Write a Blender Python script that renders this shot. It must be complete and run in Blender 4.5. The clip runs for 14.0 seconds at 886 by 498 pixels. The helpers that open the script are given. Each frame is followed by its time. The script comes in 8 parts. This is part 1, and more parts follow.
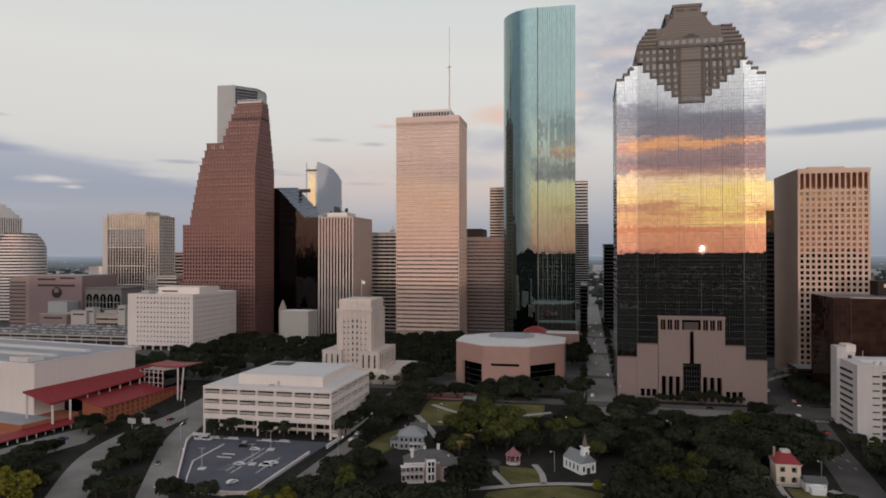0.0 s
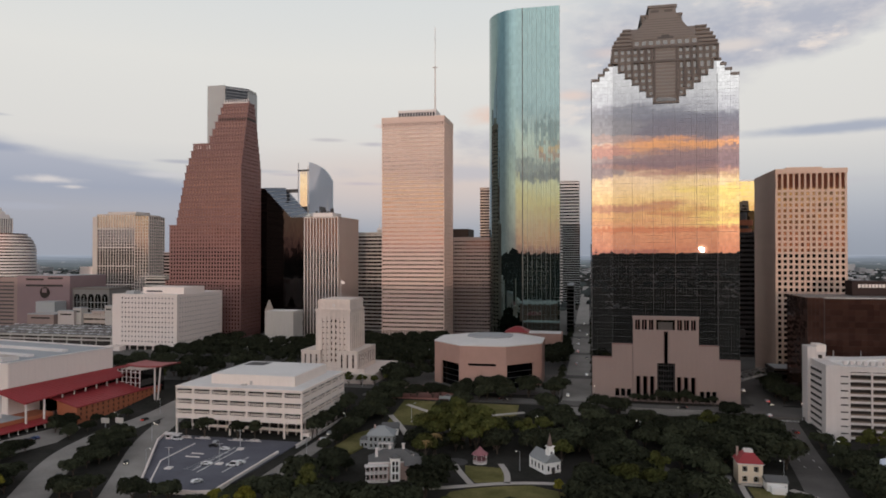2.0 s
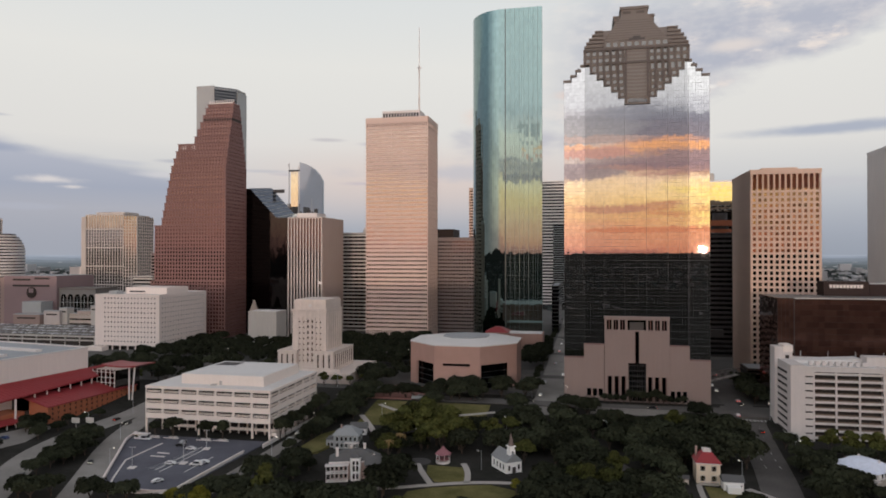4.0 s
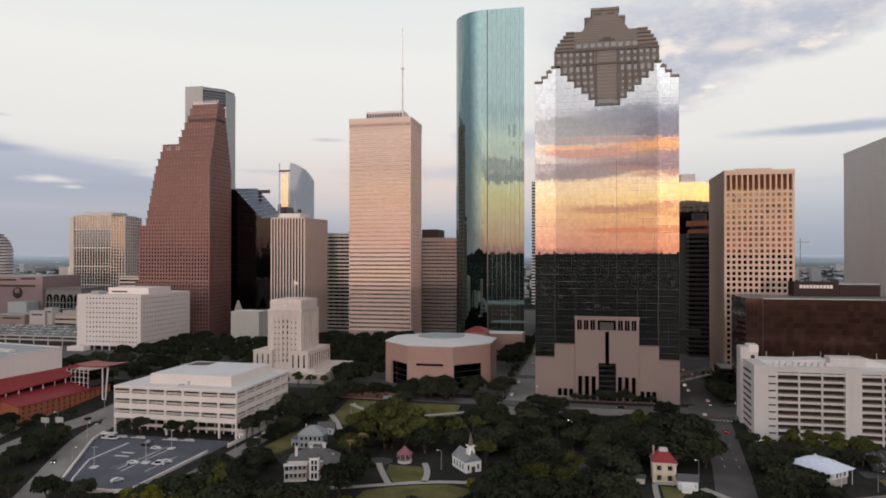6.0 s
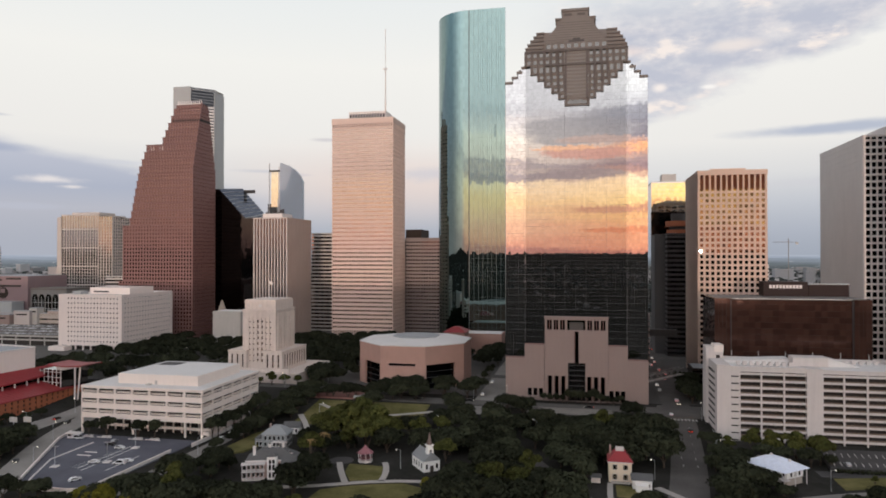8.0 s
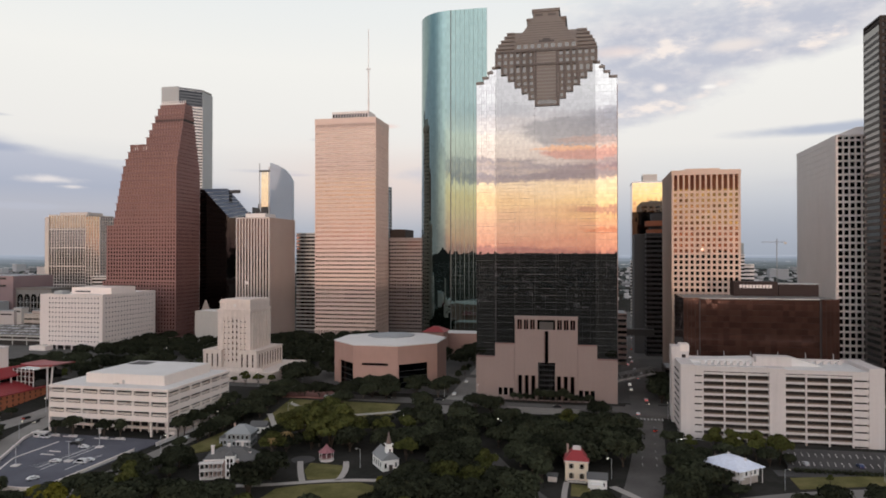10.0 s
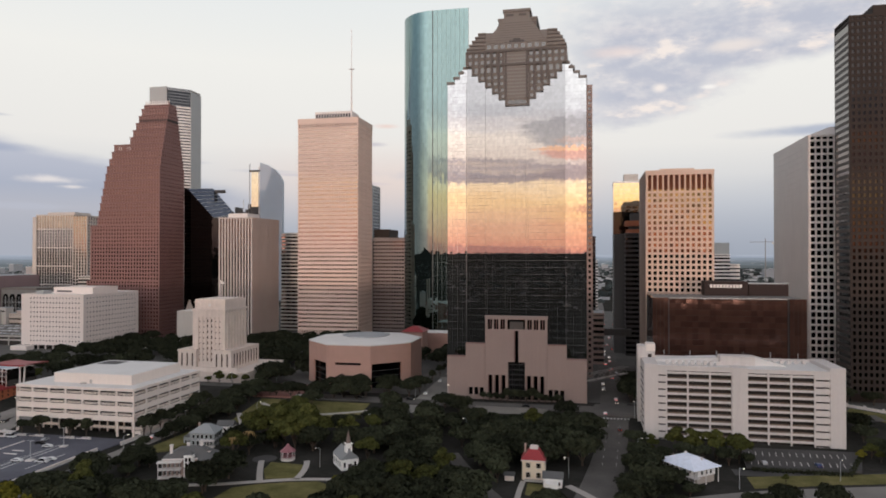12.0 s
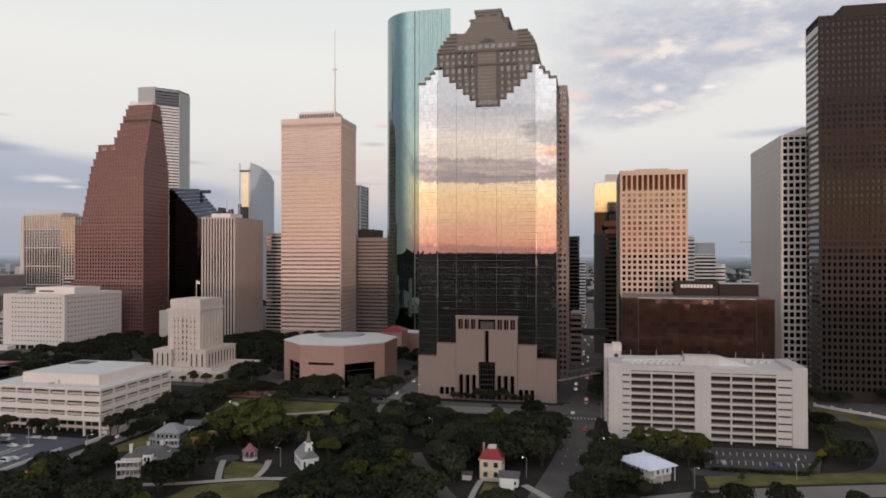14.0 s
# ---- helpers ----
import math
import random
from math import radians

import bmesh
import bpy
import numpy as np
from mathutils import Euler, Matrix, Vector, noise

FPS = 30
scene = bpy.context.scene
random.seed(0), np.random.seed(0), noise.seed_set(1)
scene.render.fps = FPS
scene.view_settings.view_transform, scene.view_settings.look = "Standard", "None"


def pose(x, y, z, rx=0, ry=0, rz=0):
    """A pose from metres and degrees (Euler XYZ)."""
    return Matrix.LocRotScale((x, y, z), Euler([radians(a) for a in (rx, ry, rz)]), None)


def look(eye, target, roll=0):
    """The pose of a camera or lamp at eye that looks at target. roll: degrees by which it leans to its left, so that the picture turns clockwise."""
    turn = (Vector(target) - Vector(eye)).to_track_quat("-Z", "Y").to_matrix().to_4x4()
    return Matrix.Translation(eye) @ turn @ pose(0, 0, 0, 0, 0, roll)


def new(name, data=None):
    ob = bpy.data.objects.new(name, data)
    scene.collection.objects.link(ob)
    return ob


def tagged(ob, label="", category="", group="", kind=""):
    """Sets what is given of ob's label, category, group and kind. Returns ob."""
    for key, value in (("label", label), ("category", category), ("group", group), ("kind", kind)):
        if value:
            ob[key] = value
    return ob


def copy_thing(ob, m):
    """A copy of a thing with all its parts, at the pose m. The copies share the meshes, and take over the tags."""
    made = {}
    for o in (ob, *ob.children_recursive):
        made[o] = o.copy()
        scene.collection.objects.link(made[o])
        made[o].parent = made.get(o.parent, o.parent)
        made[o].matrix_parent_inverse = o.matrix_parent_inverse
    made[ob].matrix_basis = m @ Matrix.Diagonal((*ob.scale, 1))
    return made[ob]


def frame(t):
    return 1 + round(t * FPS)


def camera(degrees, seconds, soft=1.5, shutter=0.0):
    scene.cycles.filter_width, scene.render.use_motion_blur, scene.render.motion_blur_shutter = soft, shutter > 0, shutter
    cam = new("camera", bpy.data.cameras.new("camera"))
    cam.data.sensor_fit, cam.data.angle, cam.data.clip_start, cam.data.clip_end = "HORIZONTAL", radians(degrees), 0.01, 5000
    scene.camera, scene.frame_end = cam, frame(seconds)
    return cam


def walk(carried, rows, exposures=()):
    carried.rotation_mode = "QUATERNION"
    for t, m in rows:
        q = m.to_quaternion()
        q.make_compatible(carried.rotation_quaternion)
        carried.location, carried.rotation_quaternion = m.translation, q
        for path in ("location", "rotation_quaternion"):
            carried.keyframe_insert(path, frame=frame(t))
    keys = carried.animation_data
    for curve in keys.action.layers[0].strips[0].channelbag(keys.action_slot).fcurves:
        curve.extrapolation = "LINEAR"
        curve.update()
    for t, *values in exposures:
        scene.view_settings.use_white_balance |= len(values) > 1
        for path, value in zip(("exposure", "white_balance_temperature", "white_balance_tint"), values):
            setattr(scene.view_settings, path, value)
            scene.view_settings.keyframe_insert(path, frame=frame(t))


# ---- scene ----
cam = camera(66.32, 14.0, 1.8)
PITCH, YAW = 0.54, 12.05
ROWS = [
    (0.0, 0.00, 0.00, 85.00),
    (0.5, 3.48, 0.48, 85.01),
    (1.0, 7.03, 0.97, 85.03),
    (1.5, 10.69, 1.45, 85.06),
    (2.0, 14.48, 1.95, 85.10),
    (2.5, 18.37, 2.46, 85.16),
    (3.0, 22.41, 2.97, 85.22),
    (5.5, 43.47, 5.55, 85.55),
    (6.0, 47.77, 6.11, 85.60),
    (6.5, 52.13, 6.71, 85.63),
    (7.0, 56.52, 7.33, 85.64),
    (7.5, 60.90, 7.98, 85.65),
    (8.0, 65.25, 8.66, 85.64),
    (10.5, 86.91, 12.22, 85.46),
    (11.0, 91.25, 12.95, 85.42),
    (11.5, 95.56, 13.68, 85.40),
    (12.0, 99.86, 14.41, 85.39),
    (12.5, 104.14, 15.10, 85.38),
    (13.0, 108.42, 15.79, 85.38),
    (13.5, 112.72, 16.48, 85.40),
    (14.0, 117.00, 17.16, 85.43),
]
walk(cam, [(t, pose(x, y, z, 90 + PITCH, 0, YAW)) for t, x, y, z in ROWS],
     [(0.0, -0.06), (3.0, 0.05), (5.5, 0.14), (6.5, 0.26), (10.5, 0.27), (12.5, 0.22), (14.0, 0.19)])

# ---- light: low western sun behind the camera, veiled evening sky ----
def srgb(r, g, b):
    return tuple((c / 255 / 12.92) if c < 11 else ((c / 255 + 0.055) / 1.055) ** 2.4 for c in (r, g, b)) + (1.0,)


class Nodes:
    """Short-hand for building a node tree."""

    def __init__(self, tree):
        self.tree = tree
        tree.nodes.clear()

    def add(self, kind):
        return self.tree.nodes.new(kind)

    def put(self, socket, value):
        if isinstance(value, bpy.types.NodeSocket):
            self.tree.links.new(value, socket)
        elif value is not None:
            socket.default_value = value

    def math(self, op, a, b=None, c=None, clamp=False):
        n = self.add("ShaderNodeMath")
        n.operation, n.use_clamp = op, clamp
        for i, v in enumerate((a, b, c)):
            if v is not None:
                self.put(n.inputs[i], v)
        return n.outputs[0]

    def vec(self, op, a, b=None, scale=None):
        n = self.add("ShaderNodeVectorMath")
        n.operation = op
        self.put(n.inputs[0], a)
        if b is not None:
            self.put(n.inputs[1], b)
        if scale is not None:
            self.put(n.inputs["Scale"], scale)
        return n.outputs["Value"] if op in ("DOT_PRODUCT", "LENGTH") else n.outputs[0]

    def xyz(self, x, y, z):
        n = self.add("ShaderNodeCombineXYZ")
        for i, v in enumerate((x, y, z)):
            self.put(n.inputs[i], v)
        return n.outputs[0]

    def step(self, v, lo, hi, to0=0.0, to1=1.0):
        n = self.add("ShaderNodeMapRange")
        n.interpolation_type = "SMOOTHSTEP"
        for i, x in enumerate((v, lo, hi, to0, to1)):
            self.put(n.inputs[i], x)
        return n.outputs[0]

    def noise(self, vector, scale, detail=4.0, rough=0.55):
        n = self.add("ShaderNodeTexNoise")
        self.put(n.inputs["Vector"], vector)
        n.inputs["Scale"].default_value, n.inputs["Detail"].default_value, n.inputs["Roughness"].default_value = scale, detail, rough
        return n.outputs["Fac"]

    def mix(self, fac, a, b, blend="MIX"):
        n = self.add("ShaderNodeMix")
        n.data_type, n.blend_type = "RGBA", blend
        self.put(n.inputs[0], fac)
        self.put(n.inputs[6], a)
        self.put(n.inputs[7], b)
        return n.outputs[2]

    def ramp(self, fac, stops):
        n = self.add("ShaderNodeValToRGB")
        els = n.color_ramp.elements
        while len(els) < len(stops):
            els.new(0.5)
        for el, (at, colour) in zip(els, stops):
            el.position, el.color = at, colour
        self.put(n.inputs[0], fac)
        return n.outputs[0]


SUN_SIDE, SUN_UP = 8.9, 0.50          # degrees east of due -y, and above the horizon
world = bpy.data.worlds.new("evening_sky")
scene.world = world
world.use_nodes = True
w = Nodes(world.node_tree)
ray = w.add("ShaderNodeTexCoord").outputs["Generated"]
sep = w.add("ShaderNodeSeparateXYZ")
w.put(sep.inputs[0], ray)
dx, dy, dz = sep.outputs
flat = w.math("SQRT", w.math("ADD", w.math("MULTIPLY", dx, dx), w.math("MULTIPLY", dy, dy)))
up = w.math("DIVIDE", dz, w.math("MAXIMUM", flat, 0.02))
side_e = w.math("ARCTAN2", dx, dy)
side_w = w.math("ARCTAN2", dx, w.math("MULTIPLY", dy, -1.0))
cloud_at = w.xyz(w.math("MULTIPLY", dx, 3.0), w.math("MULTIPLY", dy, 3.0), w.math("MULTIPLY", up, 11.0))
n_big = w.noise(cloud_at, 1.6, 5, 0.6)
n_streak = w.noise(w.xyz(w.math("MULTIPLY", side_w, 7.0), 0.0, w.math("MULTIPLY", up, 62.0)), 1.0, 6, 0.62)
n_wisp = w.noise(w.xyz(w.math("MULTIPLY", side_w, 22.0), 3.0, w.math("MULTIPLY", up, 170.0)), 1.0, 4, 0.6)
n_cloud = w.noise(w.xyz(w.math("MULTIPLY", side_e, 6.5), 5.0, w.math("MULTIPLY", up, 17.0)), 1.0, 6, 0.55)
n_puff = w.noise(w.xyz(w.math("MULTIPLY", side_e, 15.0), 8.0, w.math("MULTIPLY", up, 36.0)), 1.0, 6, 0.58)
n_curl = w.noise(w.xyz(w.math("MULTIPLY", side_e, 26.0), 2.0, w.math("MULTIPLY", up, 46.0)), 1.0, 6, 0.6)

# clear air behind the veil
nish = w.add("ShaderNodeTexSky")
nish.sky_type, nish.sun_disc, nish.sun_elevation, nish.sun_rotation = "NISHITA", False, radians(SUN_UP), radians(180 - SUN_SIDE)
nish.air_density, nish.dust_density, nish.ozone_density = 1.0, 2.0, 1.0
clear = w.vec("SCALE", nish.outputs[0], scale=0.12)

# eastern half: pale veil, grey-blue haze towards the horizon, lilac banks
east = w.ramp(w.step(up, -0.02, 0.5), [
    (0.0, srgb(160, 167, 180)), (0.03, srgb(174, 180, 192)), (0.08, srgb(194, 198, 206)), (0.16, srgb(219, 219, 220)), (0.27, srgb(235, 233, 230)), (0.6, srgb(241, 240, 236)), (0.85, srgb(233, 236, 236)), (1.0, srgb(226, 232, 235))])
blush = w.math("MULTIPLY", w.step(w.math("ABSOLUTE", w.math("SUBTRACT", up, 0.105)), 0.08, 0.0), w.math("MULTIPLY", w.step(side_e, -0.62, -0.3), w.step(side_e, 0.10, -0.12)))
east = w.mix(w.math("MULTIPLY", blush, 0.5), east, srgb(240, 214, 202))


def bank(a, e, wa, we, rough, soft=0.5):
    """A cloud round azimuth a and slope e, with ragged edges."""
    x = w.math("DIVIDE", w.math("SUBTRACT", side_e, a), wa)
    y = w.math("DIVIDE", w.math("SUBTRACT", up, e), we)
    d = w.math("SQRT", w.math("ADD", w.math("MULTIPLY", x, x), w.math("MULTIPLY", y, y)))
    d = w.math("ADD", d, w.math("MULTIPLY", w.math("SUBTRACT", n_puff, 0.5), rough * 1.6))
    d = w.math("ADD", d, w.math("MULTIPLY", w.math("SUBTRACT", n_cloud, 0.5), rough * 1.6))
    return w.step(d, 1.0, 1.0 - soft)


LILAC = srgb(178, 184, 204)
# the long wedge-shaped bank in the north-east
top = w.math("ADD", w.math("MULTIPLY", w.math("ADD", side_e, 0.789), -0.20), 0.156)
top = w.math("ADD", top, w.math("MULTIPLY", w.math("SUBTRACT", n_cloud, 0.5), 0.035))
wedge = w.math("MULTIPLY", w.step(w.math("SUBTRACT", top, up), -0.002, 0.022), w.step(side_e, -0.40, -0.56))
east = w.mix(w.math("MULTIPLY", wedge, 0.92), east, w.ramp(w.step(up, 0.0, 0.17), [(0.0, srgb(172, 176, 188)), (0.3, srgb(182, 184, 195)), (0.55, srgb(170, 177, 195)), (1.0, srgb(188, 192, 207))]))
# the large broken cumulus in the south-east
low = w.math("ADD", 0.178, w.math("MULTIPLY", w.math("MAXIMUM", w.math("SUBTRACT", side_e, 0.04), 0.0), 0.31))
body = w.math("ADD", w.math("SUBTRACT", up, low), w.math("ADD", w.math("MULTIPLY", w.math("SUBTRACT", n_cloud, 0.5), 0.10), w.math("MULTIPLY", w.math("SUBTRACT", n_puff, 0.5), 0.05)))
body = w.math("MULTIPLY", w.step(body, -0.005, 0.03), w.step(side_e, -0.11, 0.06))
body = w.math("MULTIPLY", body, w.step(up, 0.41, 0.31))
east = w.mix(w.math("MULTIPLY", body, w.step(n_curl, 0.75, 0.40, 0.74, 0.9)), east, w.mix(w.step(w.math("ADD", w.math("MULTIPLY", n_puff, 0.7), w.math("MULTIPLY", n_curl, 0.3)), 0.40, 0.66), srgb(184, 188, 204), srgb(220, 216, 220)))
lit = w.math("MULTIPLY", body, w.step(w.math("ADD", n_puff, w.math("MULTIPLY", w.math("SUBTRACT", n_cloud, 0.5), 0.7)), 0.57, 0.72))
east = w.mix(w.math("MULTIPLY", lit, 0.85), east, srgb(250, 238, 230))
for a, e, wa, we, rough, soft, colour, much in (
        (-0.735, 0.097, 0.058, 0.008, 0.9, 0.8, srgb(232, 226, 225), 0.9), (-0.712, 0.089, 0.030, 0.004, 0.9, 0.9, srgb(240, 232, 228), 0.7), (-0.66, 0.124, 0.05, 0.005, 0.7, 0.9, srgb(206, 208, 216), 0.8), (-0.80, 0.135, 0.06, 0.008, 0.8, 0.9, srgb(158, 168, 192), 0.6), (-0.76, 0.062, 0.07, 0.006, 0.7, 0.9, srgb(186, 190, 204), 0.6), (-0.60, 0.110, 0.05, 0.006, 0.6, 0.9, srgb(222, 220, 224), 0.7),
        (0.32, 0.163, 0.16, 0.011, 0.45, 0.8, srgb(176, 184, 202), 0.9), (-0.10, 0.165, 0.12, 0.030, 0.9, 0.9, srgb(190, 190, 204), 0.7),
        (-0.13, 0.205, 0.07, 0.020, 0.8, 0.9, srgb(246, 214, 198), 0.9), (-0.20, 0.120, 0.16, 0.016, 0.9, 0.9, srgb(196, 198, 210), 0.6),
        (0.165, 0.232, 0.016, 0.005, 0.4, 0.8, srgb(250, 246, 242), 0.95), (0.10, 0.236, 0.014, 0.009, 0.5, 0.9, srgb(250, 240, 234), 0.9),
        (-0.47, 0.120, 0.06, 0.004, 0.5, 0.9, srgb(200, 200, 208), 0.7), (0.30, 0.095, 0.10, 0.008, 0.6, 0.9, srgb(206, 206, 212), 0.6), (-0.80, 0.175, 0.03, 0.003, 0.4, 0.9, srgb(200, 202, 210), 0.8),
        (-0.38, 0.168, 0.034, 0.004, 0.5, 0.9, srgb(206, 202, 206), 0.8), (-0.312, 0.163, 0.030, 0.005, 0.5, 0.9, srgb(200, 196, 204), 0.8), (-0.293, 0.190, 0.026, 0.006, 0.6, 0.9, srgb(236, 212, 204), 0.9),
        (-0.324, 0.105, 0.045, 0.004, 0.5, 0.9, srgb(206, 196, 204), 0.8), (-0.432, 0.116, 0.040, 0.003, 0.5, 0.9, srgb(204, 198, 206), 0.7), (-0.575, 0.129, 0.045, 0.004, 0.5, 0.9, srgb(186, 188, 200), 0.8),
        (-0.02, 0.232, 0.035, 0.012, 0.8, 0.9, srgb(244, 222, 212), 0.8), (0.05, 0.29, 0.06, 0.012, 0.8, 0.9, srgb(240, 222, 216), 0.7), (0.20, 0.285, 0.05, 0.012, 0.8, 0.9, srgb(246, 234, 226), 0.7)):
    east = w.mix(w.math("MULTIPLY", bank(a, e, wa, we, rough, soft), much), east, colour)
east = w.vec("SCALE", east, scale=0.892)

# western half: sunset bands, brightest about the sun
warp = w.math("ADD", up, w.math("ADD", w.math("MULTIPLY", w.math("SUBTRACT", n_streak, 0.5), 0.05), w.math("MULTIPLY", w.math("SUBTRACT", n_wisp, 0.5), 0.016)))
warp = w.math("ADD", warp, w.math("MULTIPLY", w.math("SUBTRACT", side_w, 0.15), 0.03))
near_sun = w.ramp(w.math("DIVIDE", warp, 0.4), [
    (0.0, srgb(176, 112, 96)), (0.02, srgb(212, 138, 106)), (0.09, srgb(222, 156, 118)), (0.14, srgb(232, 178, 124)), (0.16, srgb(204, 146, 112)), (0.18, srgb(250, 206, 142)), (0.215, srgb(254, 214, 160)),
    (0.262, srgb(255, 218, 178)), (0.285, srgb(190, 146, 132)), (0.315, srgb(146, 122, 126)), (0.362, srgb(162, 134, 132)), (0.385, srgb(248, 176, 120)), (0.398, srgb(222, 164, 134)), (0.415, srgb(140, 130, 136)),
    (0.47, srgb(130, 128, 138)), (0.505, srgb(146, 146, 154)), (0.53, srgb(200, 199, 202)), (0.60, srgb(226, 225, 224)), (1.0, srgb(222, 222, 224))])
off_sun = w.ramp(w.math("DIVIDE", warp, 0.4), [
    (0.0, srgb(176, 122, 110)), (0.02, srgb(214, 150, 124)), (0.10, srgb(228, 178, 144)), (0.18, srgb(244, 200, 150)), (0.245, srgb(248, 216, 178)),
    (0.265, srgb(192, 166, 154)), (0.282, srgb(160, 148, 150)), (0.297, srgb(206, 184, 170)), (0.315, srgb(170, 156, 156)), (0.335, srgb(226, 206, 192)), (0.42, srgb(240, 224, 210)), (0.46, srgb(220, 210, 206)), (0.50, srgb(206, 200, 200)),
    (0.535, srgb(214, 211, 212)), (1.0, srgb(224, 223, 224))])
far_off = w.ramp(w.math("DIVIDE", warp, 0.4), [
    (0.0, srgb(160, 138, 132)), (0.06, srgb(190, 168, 154)), (0.2, srgb(214, 196, 178)), (0.33, srgb(196, 186, 180)), (0.42, srgb(214, 208, 206)), (1.0, srgb(226, 230, 236))])
west = w.mix(w.step(w.math("ADD", side_w, w.math("MULTIPLY", w.math("SUBTRACT", n_big, 0.5), 0.25)), -0.10, 0.10), off_sun, near_sun)
west = w.mix(w.step(side_w, -0.30, -0.62), west, far_off)
west = w.mix(w.step(side_w, 0.50, 0.95), west, far_off)


def west_bank(base, a, e, wa, we, colour, much):
    """A torn sunset cloud round azimuth a and slope e."""
    x = w.math("DIVIDE", w.math("SUBTRACT", side_w, a), wa)
    y = w.math("DIVIDE", w.math("SUBTRACT", up, e), we)
    d = w.math("SQRT", w.math("ADD", w.math("MULTIPLY", x, x), w.math("MULTIPLY", y, y)))
    d = w.math("ADD", d, w.math("ADD", w.math("MULTIPLY", w.math("SUBTRACT", n_streak, 0.5), 1.3), w.math("MULTIPLY", w.math("SUBTRACT", n_wisp, 0.5), 0.8)))
    return w.mix(w.math("MULTIPLY", w.step(d, 1.05, 0.75), much), base, colour)


for a, e, wa, we, colour, much in (
        (-0.010, 0.180, 0.095, 0.024, srgb(160, 156, 158), 0.75), (0.02, 0.168, 0.07, 0.006, srgb(206, 172, 158), 0.6), (0.010, 0.148, 0.075, 0.010, srgb(214, 156, 140), 0.8), (-0.03, 0.156, 0.05, 0.004, srgb(250, 190, 150), 0.8),
        (-0.16, 0.112, 0.10, 0.006, srgb(158, 144, 146), 0.85), (-0.13, 0.128, 0.09, 0.004, srgb(176, 160, 158), 0.7), (-0.02, 0.118, 0.07, 0.009, srgb(158, 142, 142), 0.85), (0.03, 0.066, 0.06, 0.006, srgb(196, 140, 118), 0.7),
        (-0.14, 0.215, 0.07, 0.010, srgb(196, 194, 196), 0.7), (0.17, 0.060, 0.10, 0.008, srgb(206, 140, 104), 0.75), (0.09, 0.036, 0.12, 0.005, srgb(206, 124, 92), 0.7), (0.20, 0.045, 0.06, 0.003, srgb(255, 214, 130), 0.8)):
    west = west_bank(west, a, e, wa, we, colour, much)
ga = w.math("DIVIDE", w.math("SUBTRACT", side_w, radians(SUN_SIDE + 1)), 0.12)
ge = w.math("DIVIDE", w.math("SUBTRACT", up, 0.078), 0.045)
glow = w.step(w.math("ADD", w.math("MULTIPLY", ga, ga), w.math("MULTIPLY", ge, ge)), 1.0, 0.0)
west = w.mix(w.math("MULTIPLY", glow, w.step(n_streak, 0.40, 0.62)), west, srgb(255, 220, 132))
west = w.vec("SCALE", west, scale=2.5)
# off to the north and south the veil is bluer and much dimmer
north = w.ramp(w.step(up, 0.0, 0.6), [(0.0, srgb(166, 158, 158)), (0.3, srgb(176, 186, 200)), (0.7, srgb(190, 210, 224)), (1.0, srgb(208, 222, 230))])
west = w.mix(w.step(side_w, -0.55, -1.15), west, north)
west = w.mix(w.math("MULTIPLY", w.step(side_w, 0.55, 1.2), 0.75), west, north)
ga = w.math("DIVIDE", w.math("SUBTRACT", side_w, radians(SUN_SIDE)), 0.0105)
ge = w.math("DIVIDE", w.math("SUBTRACT", up, 0.0115), 0.0044)
disc = w.step(w.math("ADD", w.math("MULTIPLY", ga, ga), w.math("MULTIPLY", ge, ge)), 1.0, 0.0)
west = w.mix(w.math("MULTIPLY", disc, w.step(n_wisp, 0.44, 0.60)), west, (2.1, 0.85, 0.34, 1))

veil = w.mix(w.step(dy, 0.25, -0.25), east, west)
zenith = w.mix(w.step(n_big, 0.42, 0.62), srgb(150, 154, 166), srgb(176, 174, 178))
veil = w.mix(w.step(up, 0.42, 1.0), veil, zenith)
sky = w.mix(0.94, clear, veil)
back = w.add("ShaderNodeBackground")
w.put(back.inputs[0], sky)
back.inputs[1].default_value = 1.0
w.tree.links.new(back.outputs[0], w.add("ShaderNodeOutputWorld").inputs[0])

sun = new("sun", bpy.data.lights.new("sun", "SUN"))
sun.data.energy, sun.data.color, sun.data.angle = 1.05, (1.0, 0.75, 0.62), radians(0.14)
sun.matrix_world = look((0, 0, 0), (-math.sin(radians(SUN_SIDE)), math.cos(radians(SUN_SIDE)), -math.tan(radians(SUN_UP))))


